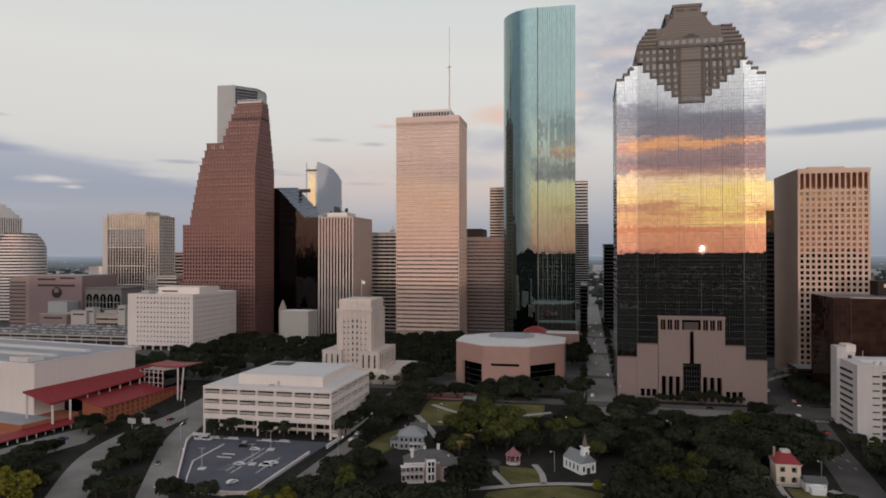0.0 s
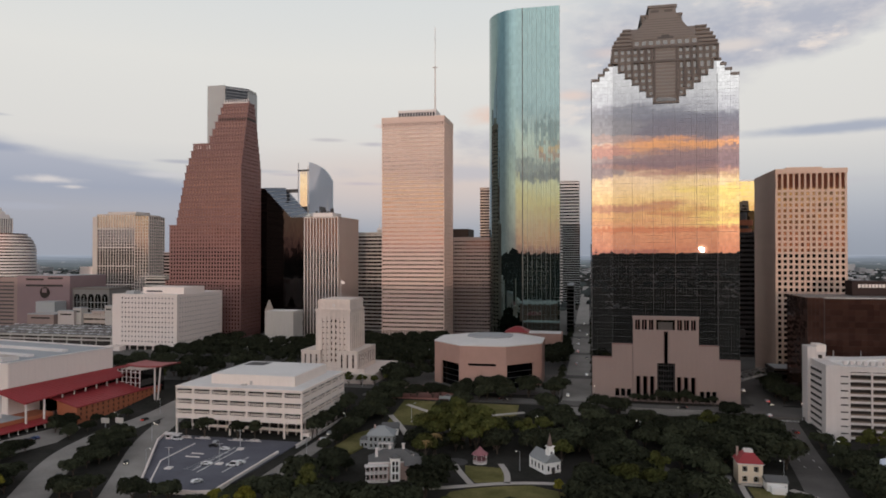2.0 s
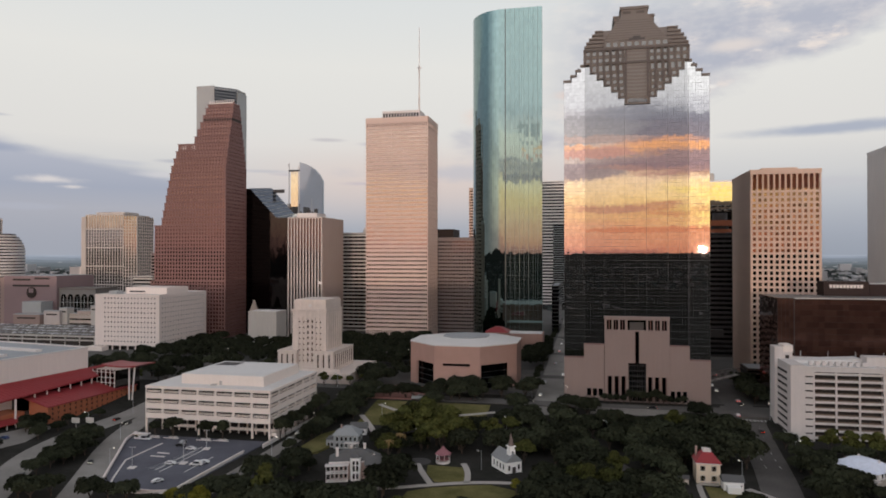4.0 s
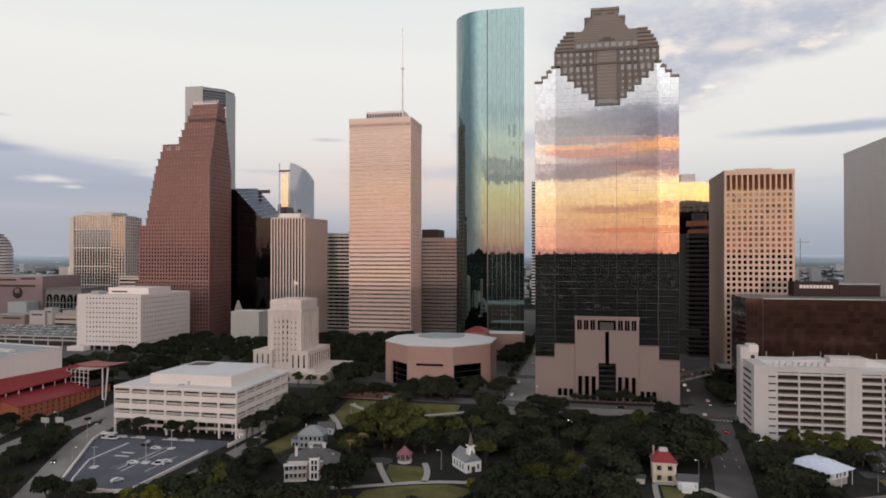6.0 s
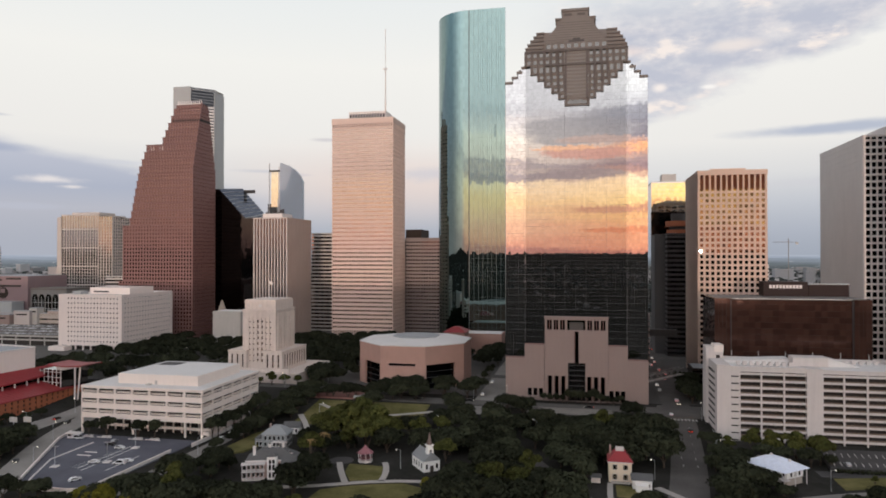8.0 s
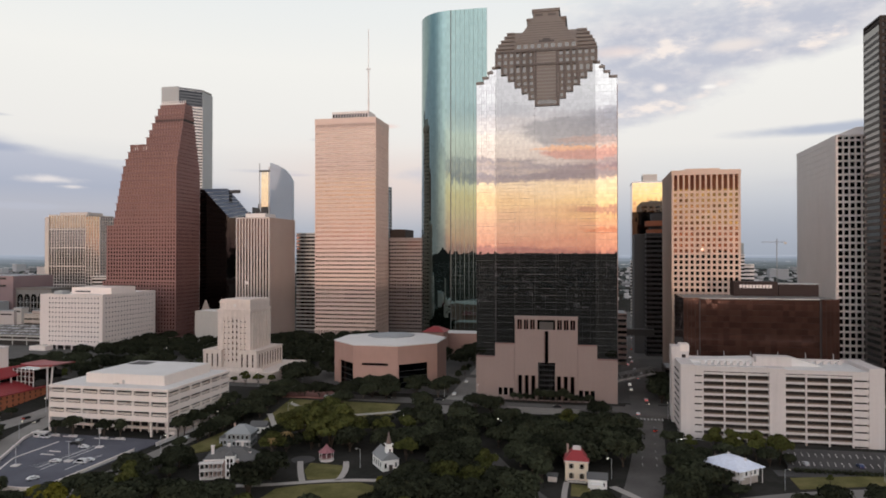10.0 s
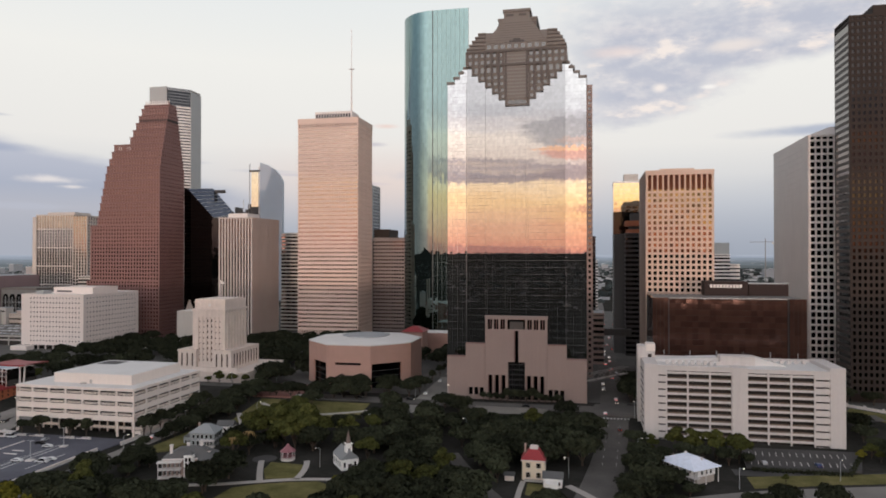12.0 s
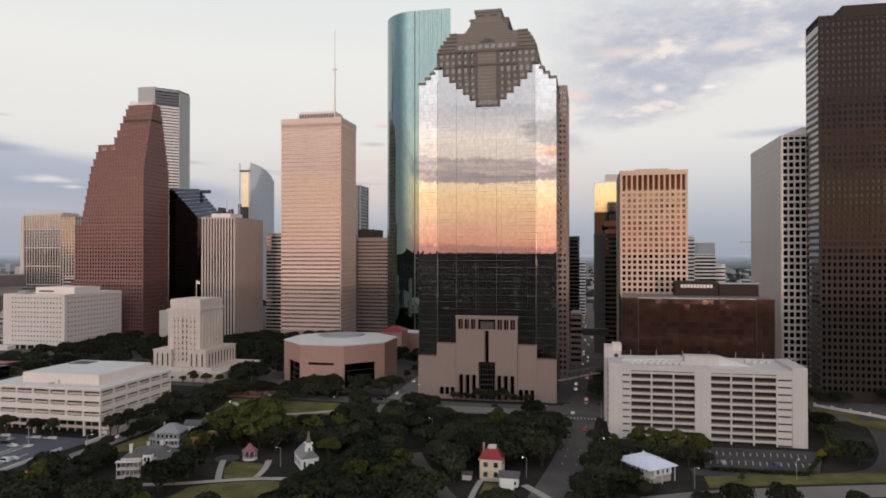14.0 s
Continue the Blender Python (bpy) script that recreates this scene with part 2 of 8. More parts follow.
# ---- materials ----
def surface(name, colour, rough=0.7, vary=0.15, grain=0.6, metal=0.0, streak=0.0, bump=0.0, tint=None, island=0.0, each=0.0, gloss=0.4):
    """A weathered surface: colour with variation at two scales, rain streaks, fine relief."""
    m = bpy.data.materials.new(name)
    m.use_nodes = True
    k = Nodes(m.node_tree)
    p = k.add("ShaderNodeNewGeometry").outputs["Position"]
    big = k.noise(p, grain * 0.12, 4)
    fine = k.noise(p, grain * 1.6, 4)
    f = k.math("ADD", k.math("MULTIPLY", k.math("SUBTRACT", big, 0.5), vary * 2.0), k.math("MULTIPLY", k.math("SUBTRACT", fine, 0.5), vary * 1.4))
    if streak:
        s = k.noise(k.vec("MULTIPLY", p, (0.8, 0.8, 0.05)), 1.0, 4)
        f = k.math("ADD", f, k.math("MULTIPLY", k.math("SUBTRACT", s, 0.5), streak * 2.0))
    if each:
        f = k.math("ADD", f, k.math("MULTIPLY", k.math("SUBTRACT", k.add("ShaderNodeObjectInfo").outputs["Random"], 0.5), each * 2.0))
    if island:
        f = k.math("ADD", f, k.math("MULTIPLY", k.math("SUBTRACT", k.add("ShaderNodeNewGeometry").outputs["Random Per Island"], 0.5), island * 2.0))
    col = k.mix(big, (*colour, 1), (*(tint or colour), 1))
    col = k.vec("SCALE", col, scale=k.math("MAXIMUM", k.math("ADD", f, 1.0), 0.15))
    b = k.add("ShaderNodeBsdfPrincipled")
    k.put(b.inputs["Base Color"], col)
    b.inputs["Metallic"].default_value = metal
    b.inputs["Specular IOR Level"].default_value = gloss
    k.put(b.inputs["Roughness"], k.math("ADD", k.math("MULTIPLY", k.math("SUBTRACT", fine, 0.5), 0.2), rough, clamp=True))
    if bump:
        n = k.add("ShaderNodeBump")
        n.inputs["Strength"].default_value, n.inputs["Distance"].default_value = bump, 0.3
        k.put(n.inputs["Height"], fine)
        k.put(b.inputs["Normal"], n.outputs[0])
    k.tree.links.new(b.outputs[0], k.add("ShaderNodeOutputMaterial").inputs[0])
    return m


def mirror_glass(name, colour, pane=(2.0, 2.0, 3.6), tilt=0.004, rough=0.02, wave=0.0012, dark=0.0, vary=0.12, origin=(-0.37, -0.41, -0.13), column=0.0):
    """Coated reflective glazing; every pane leans a little, so that reflections break up."""
    m = bpy.data.materials.new(name)
    m.use_nodes = True
    k = Nodes(m.node_tree)
    g = k.add("ShaderNodeNewGeometry")
    p = g.outputs["Position"]
    cell = k.vec("FLOOR", k.vec("DIVIDE", k.vec("SUBTRACT", p, origin), pane))
    wn = k.add("ShaderNodeTexWhiteNoise")
    wn.noise_dimensions = "3D"
    k.put(wn.inputs["Vector"], cell)
    lean = k.vec("SCALE", k.vec("SUBTRACT", wn.outputs["Color"], (0.5, 0.5, 0.5)), scale=tilt * 2)
    nt = k.add("ShaderNodeTexNoise")
    k.put(nt.inputs["Vector"], p)
    nt.inputs["Scale"].default_value, nt.inputs["Detail"].default_value = 0.35, 2
    ripple = k.vec("SCALE", k.vec("SUBTRACT", nt.outputs["Color"], (0.5, 0.5, 0.5)), scale=wave * 2)
    bent = k.vec("ADD", lean, ripple)
    if column:
        wc = k.add("ShaderNodeTexWhiteNoise")
        wc.noise_dimensions = "3D"
        k.put(wc.inputs["Vector"], k.vec("MULTIPLY", cell, (1.0, 1.0, 0.0)))
        bent = k.vec("ADD", bent, k.vec("MULTIPLY", k.vec("SUBTRACT", wc.outputs["Color"], (0.5, 0.5, 0.5)), (column * 2, column * 2, 0.0)))
    normal = k.vec("NORMALIZE", k.vec("ADD", g.outputs["Normal"], bent))
    b = k.add("ShaderNodeBsdfPrincipled")
    shade = k.math("ADD", 1.0 - vary / 2, k.math("MULTIPLY", wn.outputs["Value"], vary))
    k.put(b.inputs["Base Color"], k.vec("SCALE", tuple(c * 0.8 for c in colour), scale=shade))
    b.inputs["Metallic"].default_value = 1.0 - dark
    b.inputs["Roughness"].default_value = rough
    k.put(b.inputs["Normal"], normal)
    k.tree.links.new(b.outputs[0], k.add("ShaderNodeOutputMaterial").inputs[0])
    return m


def lamp_glow(name, colour, strength):
    m = bpy.data.materials.new(name)
    m.use_nodes = True
    k = Nodes(m.node_tree)
    e = k.add("ShaderNodeEmission")
    e.inputs[0].default_value, e.inputs[1].default_value = (*colour, 1), strength
    k.tree.links.new(e.outputs[0], k.add("ShaderNodeOutputMaterial").inputs[0])
    return m


M = dict(
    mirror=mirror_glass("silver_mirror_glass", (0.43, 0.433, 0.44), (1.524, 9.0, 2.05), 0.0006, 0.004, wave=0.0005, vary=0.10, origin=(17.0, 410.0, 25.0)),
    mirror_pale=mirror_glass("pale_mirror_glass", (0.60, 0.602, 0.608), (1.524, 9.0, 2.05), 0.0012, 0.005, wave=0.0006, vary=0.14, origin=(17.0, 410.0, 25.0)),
    floor_line=surface("silver_sill_metal", (0.17, 0.168, 0.165), 0.6, 0.1, 1.0, gloss=0.1),
    green=mirror_glass("green_mirror_glass", (0.25, 0.345, 0.335), (2.175, 2.175, 4.135), 0.0016, 0.012, origin=(-46.1, 652.0, 0.0), column=0.03),
    window=mirror_glass("office_window_glass", (0.20, 0.19, 0.185), (2.2, 2.2, 3.9), 0.002, 0.03),
    window_warm=mirror_glass("bronze_window_glass", (0.16, 0.12, 0.10), (3.558, 50.0, 3.8056), 0.002, 0.004, vary=1.1, origin=(139.5, 470.0, 6.0)),
    window_rose=mirror_glass("rose_window_glass", (0.44, 0.36, 0.325), (1.865, 1.83, 4.163), 0.002, 0.04, vary=0.25, origin=(-188.6, 660.0, 10.0)),
    crown_glass=mirror_glass("grey_crown_glass", (0.165, 0.155, 0.148), (2.0, 2.0, 3.6), 0.003, 0.05),
    window_red=mirror_glass("rose_tinted_window_glass", (0.27, 0.155, 0.125), (3.5, 3.5, 3.9), 0.003, 0.04, vary=0.35),
    window_dark=mirror_glass("smoked_window_glass", (0.15, 0.105, 0.095), (2.2, 2.2, 3.9), 0.002, 0.04),
    bronze=mirror_glass("bronze_mirror_glass", (0.122, 0.060, 0.046), (3.14, 3.14, 3.4), 0.016, 0.07, dark=0.45, vary=0.5, origin=(145.7, 420.0, 0.0)),
    black=mirror_glass("black_glass", (0.035, 0.036, 0.040), (1.6, 1.6, 3.9), 0.006, 0.05),
    blue_roof=mirror_glass("blue_sloped_glass", (0.10, 0.12, 0.17), (3, 3, 3), 0.004, 0.05),
    gold=mirror_glass("grey_mirror_glass", (0.30, 0.315, 0.335), (4.14, 4.14, 4.15), 0.004, 0.06, vary=0.3),
    bright=mirror_glass("bright_mirror_glass", (0.56, 0.555, 0.51), (2.4, 2.4, 3.9), 0.003, 0.03),
    pale_blue=surface("pale_blue_panels", (0.36, 0.40, 0.46), 0.4, 0.08, 0.2),
    frame_stone=surface("pale_frame_stone", (0.47, 0.42, 0.385), 0.7, 0.08, 0.5, streak=0.05),
    tan_glass=mirror_glass("gold_sky_tinted_glass", (0.50, 0.45, 0.38), (4.14, 4.14, 4.15), 0.006, 0.06, vary=0.2),
    louvre=surface("grey_louvres", (0.19, 0.18, 0.172), 0.6, 0.1, 0.6),
    # Mauve-beige concrete with warm bounce light added into its colour.
    flank=surface("bounce_warmed_concrete", (0.42, 0.33, 0.29), 0.7, 0.08, 0.5, streak=0.05),
    city_floor=surface("city_block_paving", (0.11, 0.104, 0.098), 0.9, 0.3, 0.3, gloss=0.1),
    # Inner garage parapets: sunset warmth and bay shade put into the concrete's colour.
    tan_dim=surface("dimmed_inner_concrete", (0.20, 0.145, 0.115), 0.85, 0.12, 0.6),
    granite=surface("rose_granite", (0.262, 0.192, 0.172), 0.6, 0.08, 0.5, streak=0.06),
    crown=surface("brown_granite", (0.152, 0.134, 0.122), 0.6, 0.12, 0.6, streak=0.08),
    jet=mirror_glass("jet_black_glass", (0.046, 0.044, 0.045), (1.6, 1.6, 3.9), 0.006, 0.06),
    window_soft=mirror_glass("dim_window_glass", (0.042, 0.036, 0.035), (2.2, 2.2, 3.9), 0.003, 0.06),
    mullion=surface("silver_mullion_metal", (0.085, 0.083, 0.082), 0.5, 0.1, 1.0),
    attic_glass=mirror_glass("copper_attic_glass", (0.046, 0.020, 0.016), (3.5, 3.5, 3.2), 0.006, 0.06, vary=0.4),
    green_frame=surface("grey_green_frame", (0.16, 0.20, 0.19), 0.45, 0.1, 1.0),
    # Dark ribs and beams; also the painted shadow strips of the crown.
    charcoal_rib=surface("dark_rib_and_shadow", (0.080, 0.069, 0.064), 0.6, 0.1, 0.6),
    dark_metal=surface("dark_mullion_metal", (0.05, 0.05, 0.052), 0.45, 0.1, 1.0),
    travertine=surface("pink_travertine", (0.61, 0.465, 0.40), 0.7, 0.07, 0.4, streak=0.05, each=0.03),
    red_granite=surface("red_granite", (0.178, 0.093, 0.085), 0.6, 0.10, 0.5, streak=0.06, each=0.03),
    grey_granite=surface("grey_granite", (0.34, 0.35, 0.35), 0.5, 0.08, 0.5, streak=0.05),
    concrete=surface("weathered_concrete", (0.45, 0.42, 0.39), 0.8, 0.12, 0.5, streak=0.12, bump=0.1),
    hall_stone=surface("weathered_limestone", (0.64, 0.545, 0.49), 0.85, 0.2, 0.35, streak=0.16, bump=0.1),
    cream=surface("cream_concrete", (0.76, 0.665, 0.605), 0.8, 0.07, 0.5, streak=0.07, bump=0.05),
    white=surface("white_painted_concrete", (0.645, 0.595, 0.57), 0.7, 0.07, 0.5, streak=0.08),
    fin=surface("fin_concrete", (0.46, 0.405, 0.38), 0.7, 0.08, 0.5, streak=0.06),
    garage_white=surface("garage_concrete", (0.585, 0.53, 0.505), 0.75, 0.08, 0.5, streak=0.1),
    bright_white=surface("bright_painted_concrete", (0.74, 0.645, 0.60), 0.7, 0.06, 0.5, streak=0.06),
    tan=surface("tan_stone_panel", (0.54, 0.40, 0.325), 0.7, 0.08, 0.5, streak=0.05, each=0.03),
    beige=surface("beige_stone_panel", (0.42, 0.355, 0.31), 0.7, 0.08, 0.5, streak=0.05, each=0.03),
    brown=surface("dark_brown_cladding", (0.037, 0.028, 0.0245), 0.7, 0.12, 0.5, streak=0.06, each=0.05, gloss=0.15),
    shaft_grey=surface("dark_grey_panels", (0.085, 0.080, 0.079), 0.7, 0.1, 0.4, streak=0.1),
    charcoal=surface("charcoal_cladding", (0.05, 0.045, 0.045), 0.6, 0.12, 0.5),
    pink_brick=surface("pink_brick", (0.41, 0.25, 0.208), 0.85, 0.10, 1.5, streak=0.05),
    red_paving=surface("red_granite_paving", (0.26, 0.12, 0.10), 0.85, 0.2, 0.8),
    orange_brick=surface("orange_brick", (0.36, 0.12, 0.06), 0.85, 0.12, 1.5),
    red_roof=surface("red_metal_roof", (0.27, 0.03, 0.035), 0.5, 0.10, 0.8, streak=0.0),
    roof_pale=surface("pale_roof_membrane", (0.66, 0.63, 0.61), 0.8, 0.12, 0.4),
    roof_grey=surface("grey_gravel_roof", (0.33, 0.34, 0.35), 0.9, 0.15, 0.6),
    lilac_stone=surface("mauve_stone", (0.22, 0.155, 0.16), 0.75, 0.08, 0.5),
    mauve_grey=surface("mauve_grey_panels", (0.25, 0.205, 0.195), 0.7, 0.08, 0.5, streak=0.05),
    sign_brown=surface("dark_sign_paint", (0.030, 0.020, 0.019), 0.6, 0.1, 0.6, gloss=0.1),
    # Near-black that puts the shade inside openings and slots into colour.
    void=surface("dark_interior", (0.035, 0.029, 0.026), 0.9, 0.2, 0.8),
    asphalt=surface("asphalt", (0.098, 0.090, 0.085), 0.9, 0.35, 0.5, tint=(0.135, 0.124, 0.115), gloss=0.15),
    viaduct=surface("pale_road_concrete", (0.225, 0.208, 0.192), 0.9, 0.3, 0.5, tint=(0.28, 0.26, 0.24), gloss=0.15),
    dark_asphalt=surface("dark_asphalt", (0.062, 0.058, 0.057), 0.9, 0.3, 0.6, tint=(0.085, 0.08, 0.077), gloss=0.15),
    lot=surface("parking_asphalt", (0.088, 0.089, 0.113), 0.85, 0.3, 0.5, tint=(0.12, 0.118, 0.138), gloss=0.2),
    pale_path=surface("pale_path_concrete", (0.40, 0.365, 0.335), 0.9, 0.15, 0.6, gloss=0.2),
    pavement=surface("concrete_pavement", (0.215, 0.196, 0.180), 0.9, 0.25, 0.6, gloss=0.2),
    paint=surface("road_paint", (0.50, 0.49, 0.47), 0.8, 0.2, 2.0),
    lawn=surface("lawn_grass", (0.088, 0.098, 0.028), 0.95, 0.55, 0.8, tint=(0.175, 0.14, 0.070), bump=0.3, gloss=0.03),
    bark=surface("bark", (0.07, 0.05, 0.038), 0.95, 0.2, 2.0),
    steel=surface("galvanised_steel", (0.45, 0.46, 0.47), 0.5, 0.1, 1.0, metal=0.6),
)
LEAF = [surface("oak_leaves", (0.0195, 0.0225, 0.014), 0.9, 0.25, 0.8, tint=(0.034, 0.037, 0.021), island=0.3, each=0.45, gloss=0.06),
        surface("light_leaves", (0.115, 0.112, 0.018), 0.9, 0.25, 0.8, tint=(0.15, 0.125, 0.020), island=0.35, each=0.2, gloss=0.06),
        surface("green_leaves", (0.046, 0.054, 0.017), 0.9, 0.25, 0.8, tint=(0.070, 0.068, 0.020), island=0.35, each=0.3, gloss=0.06)]


# ---- building blocks ----
ORIGIN = {}
BOXES = {}


def thing(name, label, category, at, group="", kind="", turn=0.0):
    """An Empty at the base of a thing; its parts are built round it."""
    ob = new(name)
    ob.location = at
    ob.rotation_euler = (0, 0, radians(turn))
    ob.empty_display_size = 0.5
    ORIGIN[ob] = Vector((0, 0, 0))
    return tagged(ob, label, category, group, kind)


def hang(ob, parent, at):
    """Puts ob under parent; at is measured from the thing's base."""
    ob.parent = parent
    ob.location = Vector(at) - ORIGIN[parent]
    ORIGIN[ob] = Vector(at)
    return ob


def part(name, bm, material, parent, label="", at=(0, 0, 0)):
    me = bpy.data.meshes.new(name)
    bm.to_mesh(me)
    bm.free()
    me.materials.append(material)
    ob = hang(new(name, me), parent, at)
    return tagged(ob, label)


def raw(name, verts, faces, material, parent=None, label="", at=(0, 0, 0)):
    me = bpy.data.meshes.new(name)
    me.from_pydata(verts, [], faces)
    me.materials.append(material)
    ob = new(name, me)
    if parent:
        hang(ob, parent, at)
    return tagged(ob, label)


def cuboid(bm, x0, x1, y0, y1, z0, z1):
    v = [bm.verts.new(c) for c in ((x0, y0, z0), (x1, y0, z0), (x1, y1, z0), (x0, y1, z0), (x0, y0, z1), (x1, y0, z1), (x1, y1, z1), (x0, y1, z1))]
    for f in ((0, 1, 5, 4), (1, 2, 6, 5), (2, 3, 7, 6), (3, 0, 4, 7), (4, 5, 6, 7), (3, 2, 1, 0)):
        bm.faces.new([v[i] for i in f])


def block(name, parent, x0, x1, y0, y1, z0, z1, material, label="", bevel=0.0, turn=0.0):
    """A box part, sharing its mesh with all boxes of that size and material."""
    key = (name, round(x1 - x0, 3), round(y1 - y0, 3), round(z1 - z0, 3), material.name, bevel)
    if key not in BOXES:
        bm = bmesh.new()
        hx, hy, hz = key[1] / 2, key[2] / 2, key[3] / 2
        cuboid(bm, -hx, hx, -hy, hy, -hz, hz)
        if bevel:
            bmesh.ops.bevel(bm, geom=bm.edges[:], offset=bevel, segments=1, affect="EDGES")
        me = bpy.data.meshes.new(name)
        bm.to_mesh(me)
        bm.free()
        me.materials.append(material)
        BOXES[key] = me
    ob = hang(new(name, BOXES[key]), parent, ((x0 + x1) / 2, (y0 + y1) / 2, (z0 + z1) / 2))
    if turn:
        ob.rotation_euler = (0, 0, radians(turn))
    return tagged(ob, label)


def prism(name, parent, plan, z0, z1, material, label="", top=None):
    """An upright prism on a plan polygon (counter-clockwise); top: another plan for the upper rim."""
    top = top or plan
    n = len(plan)
    verts = [(x, y, z0) for x, y in plan] + [(x, y, z1) for x, y in top]
    faces = [(i, (i + 1) % n, n + (i + 1) % n, n + i) for i in range(n)] + [tuple(range(n, 2 * n)), tuple(reversed(range(n)))]
    return raw(name, verts, faces, material, parent, label)


def pierced(bm, x0, x1, z0, z1, y0, y1, holes):
    """A wall slab in the x-z plane with rectangular holes through it, as one closed skin."""
    xs = sorted({x0, x1, *[h[0] for h in holes], *[h[1] for h in holes]})
    zs = sorted({z0, z1, *[h[2] for h in holes], *[h[3] for h in holes]})
    made = {}

    def vert(i, j, k):
        if (i, j, k) not in made:
            made[i, j, k] = bm.verts.new((xs[i], (y0, y1)[k], zs[j]))
        return made[i, j, k]

    def solid(i, j):
        if not (0 <= i < len(xs) - 1 and 0 <= j < len(zs) - 1):
            return False
        mx, mz = (xs[i] + xs[i + 1]) / 2, (zs[j] + zs[j + 1]) / 2
        return not any(h[0] < mx < h[1] and h[2] < mz < h[3] for h in holes)
    for i in range(len(xs) - 1):
        for j in range(len(zs) - 1):
            if not solid(i, j):
                continue
            bm.faces.new((vert(i, j, 0), vert(i + 1, j, 0), vert(i + 1, j + 1, 0), vert(i, j + 1, 0)))
            bm.faces.new((vert(i, j + 1, 1), vert(i + 1, j + 1, 1), vert(i + 1, j, 1), vert(i, j, 1)))
            for di, dj, p, q in ((-1, 0, (i, j), (i, j + 1)), (1, 0, (i + 1, j + 1), (i + 1, j)), (0, -1, (i + 1, j), (i, j)), (0, 1, (i, j + 1), (i + 1, j + 1))):
                if not solid(i + di, j + dj):
                    bm.faces.new((vert(*p, 0), vert(*q, 0), vert(*q, 1), vert(*p, 1)))


def floors(parent, W, D, z0, z1, n, share, proud, material, name="spandrel"):
    """n storey bands wrapped round a core of W x D; share: how much of the storey the band takes."""
    step = (z1 - z0) / n
    for i in range(n):
        a = z0 + i * step
        block(name, parent, -proud, W + proud, -proud, D + proud, a, a + step * share, material)


def piers(parent, side, W, D, z0, z1, n, width, proud, material, start=0.0, end=None, name="pier"):
    """n + 1 upright piers along one side of a W x D core."""
    end = (W if side in "fb" else D) if end is None else end
    for i in range(n + 1):
        c = start + (end - start) * i / n
        a, b = c - width / 2, c + width / 2
        if side == "f":
            block(name, parent, a, b, -proud, 0.25, z0, z1, material)
        elif side == "b":
            block(name, parent, a, b, D - 0.25, D + proud, z0, z1, material)
        elif side == "l":
            block(name, parent, -proud, 0.25, a, b, z0, z1, material)
        else:
            block(name, parent, W - 0.25, W + proud, a, b, z0, z1, material)


def office(name, label, x0, x1, y0, y1, H, glass, wall, n, share, proud=0.35, z0=0.0, front=0, side=0, pier=0.5, pier_out=0.45, base=0.0, lid=None, group="", left_solid=False, right_solid=False):
    """A plain office tower: glazed core, storey bands, piers, parapet and roof deck."""
    t = thing(name, label, "office tower", (x0, y0, z0), group)
    W, D = x1 - x0, y1 - y0
    block("glazed_core", t, 0, W, 0, D, 0, H - 0.6, glass)
    if base:
        block("base_course", t, -proud - 0.2, W + proud + 0.2, -proud - 0.2, D + proud + 0.2, 0, base, wall)
    floors(t, W, D, base, H, n, share, proud, wall)
    if front:
        piers(t, "f", W, D, base, H, front, pier, pier_out, wall)
        piers(t, "b", W, D, base, H, max(2, front // 2), pier, pier_out, wall)
    if side:
        for s in "lr":
            if not (s == "l" and left_solid) and not (s == "r" and right_solid):
                piers(t, s, W, D, base, H, side, pier, pier_out, wall)
    if left_solid:
        block("side_wall", t, -proud - 0.12, 0.1, 0.3, D - 0.3, base, H, wall)
    if right_solid:
        block("side_wall", t, W - 0.1, W + proud + 0.12, 0.3, D - 0.3, base, H, wall)
    block("parapet", t, -proud - 0.1, W + proud + 0.1, -proud - 0.1, D + proud + 0.1, H - 1.4, H, wall)
    block("roof_deck", t, 0.8, W - 0.8, 0.8, D - 0.8, H, H + 0.15, lid or M["roof_grey"])
    return t


# ---- ground, streets ----
def smooth(a, b, v):
    v = min(1.0, max(0.0, (v - a) / (b - a)))
    return v * v * (3 - 2 * v)


def ground(x, y):
    """Height of the land: low bayou park, a rise to the downtown streets, a far rim that meets the horizon."""
    d = math.hypot(x - 50, y - 300)
    return -6.5 + 6.5 * smooth(335, 408, y) + 80.0 * max(0.0, (d - 1400) / 3300) ** 1.5 * smooth(900, 200, y)


def spread(lo, hi, step, far):
    vals = list(np.arange(lo, hi + 0.1, step))
    a, s = lo, step
    while a > -far:
        s *= 1.25
        a -= s
        vals.insert(0, a)
    a, s = hi, step
    while a < far:
        s *= 1.25
        a += s
        vals.append(a)
    return [float(v) for v in vals]


gx, gy = spread(-460, 400, 20, 4300), spread(180, 620, 10, 4300)
nx_ = len(gx)
land = surface("earth_and_grass", (0.030, 0.030, 0.026), 0.95, 0.45, 0.25, tint=(0.050, 0.046, 0.042), bump=0.3, gloss=0.0)
tagged(raw("ground", [(x, y, ground(x, y)) for y in gy for x in gx],
           [(j * nx_ + i, j * nx_ + i + 1, (j + 1) * nx_ + i + 1, (j + 1) * nx_ + i) for j in range(len(gy) - 1) for i in range(nx_ - 1)], land),
       "dark grass and earth of a wide flat city", "ground", kind="structure")


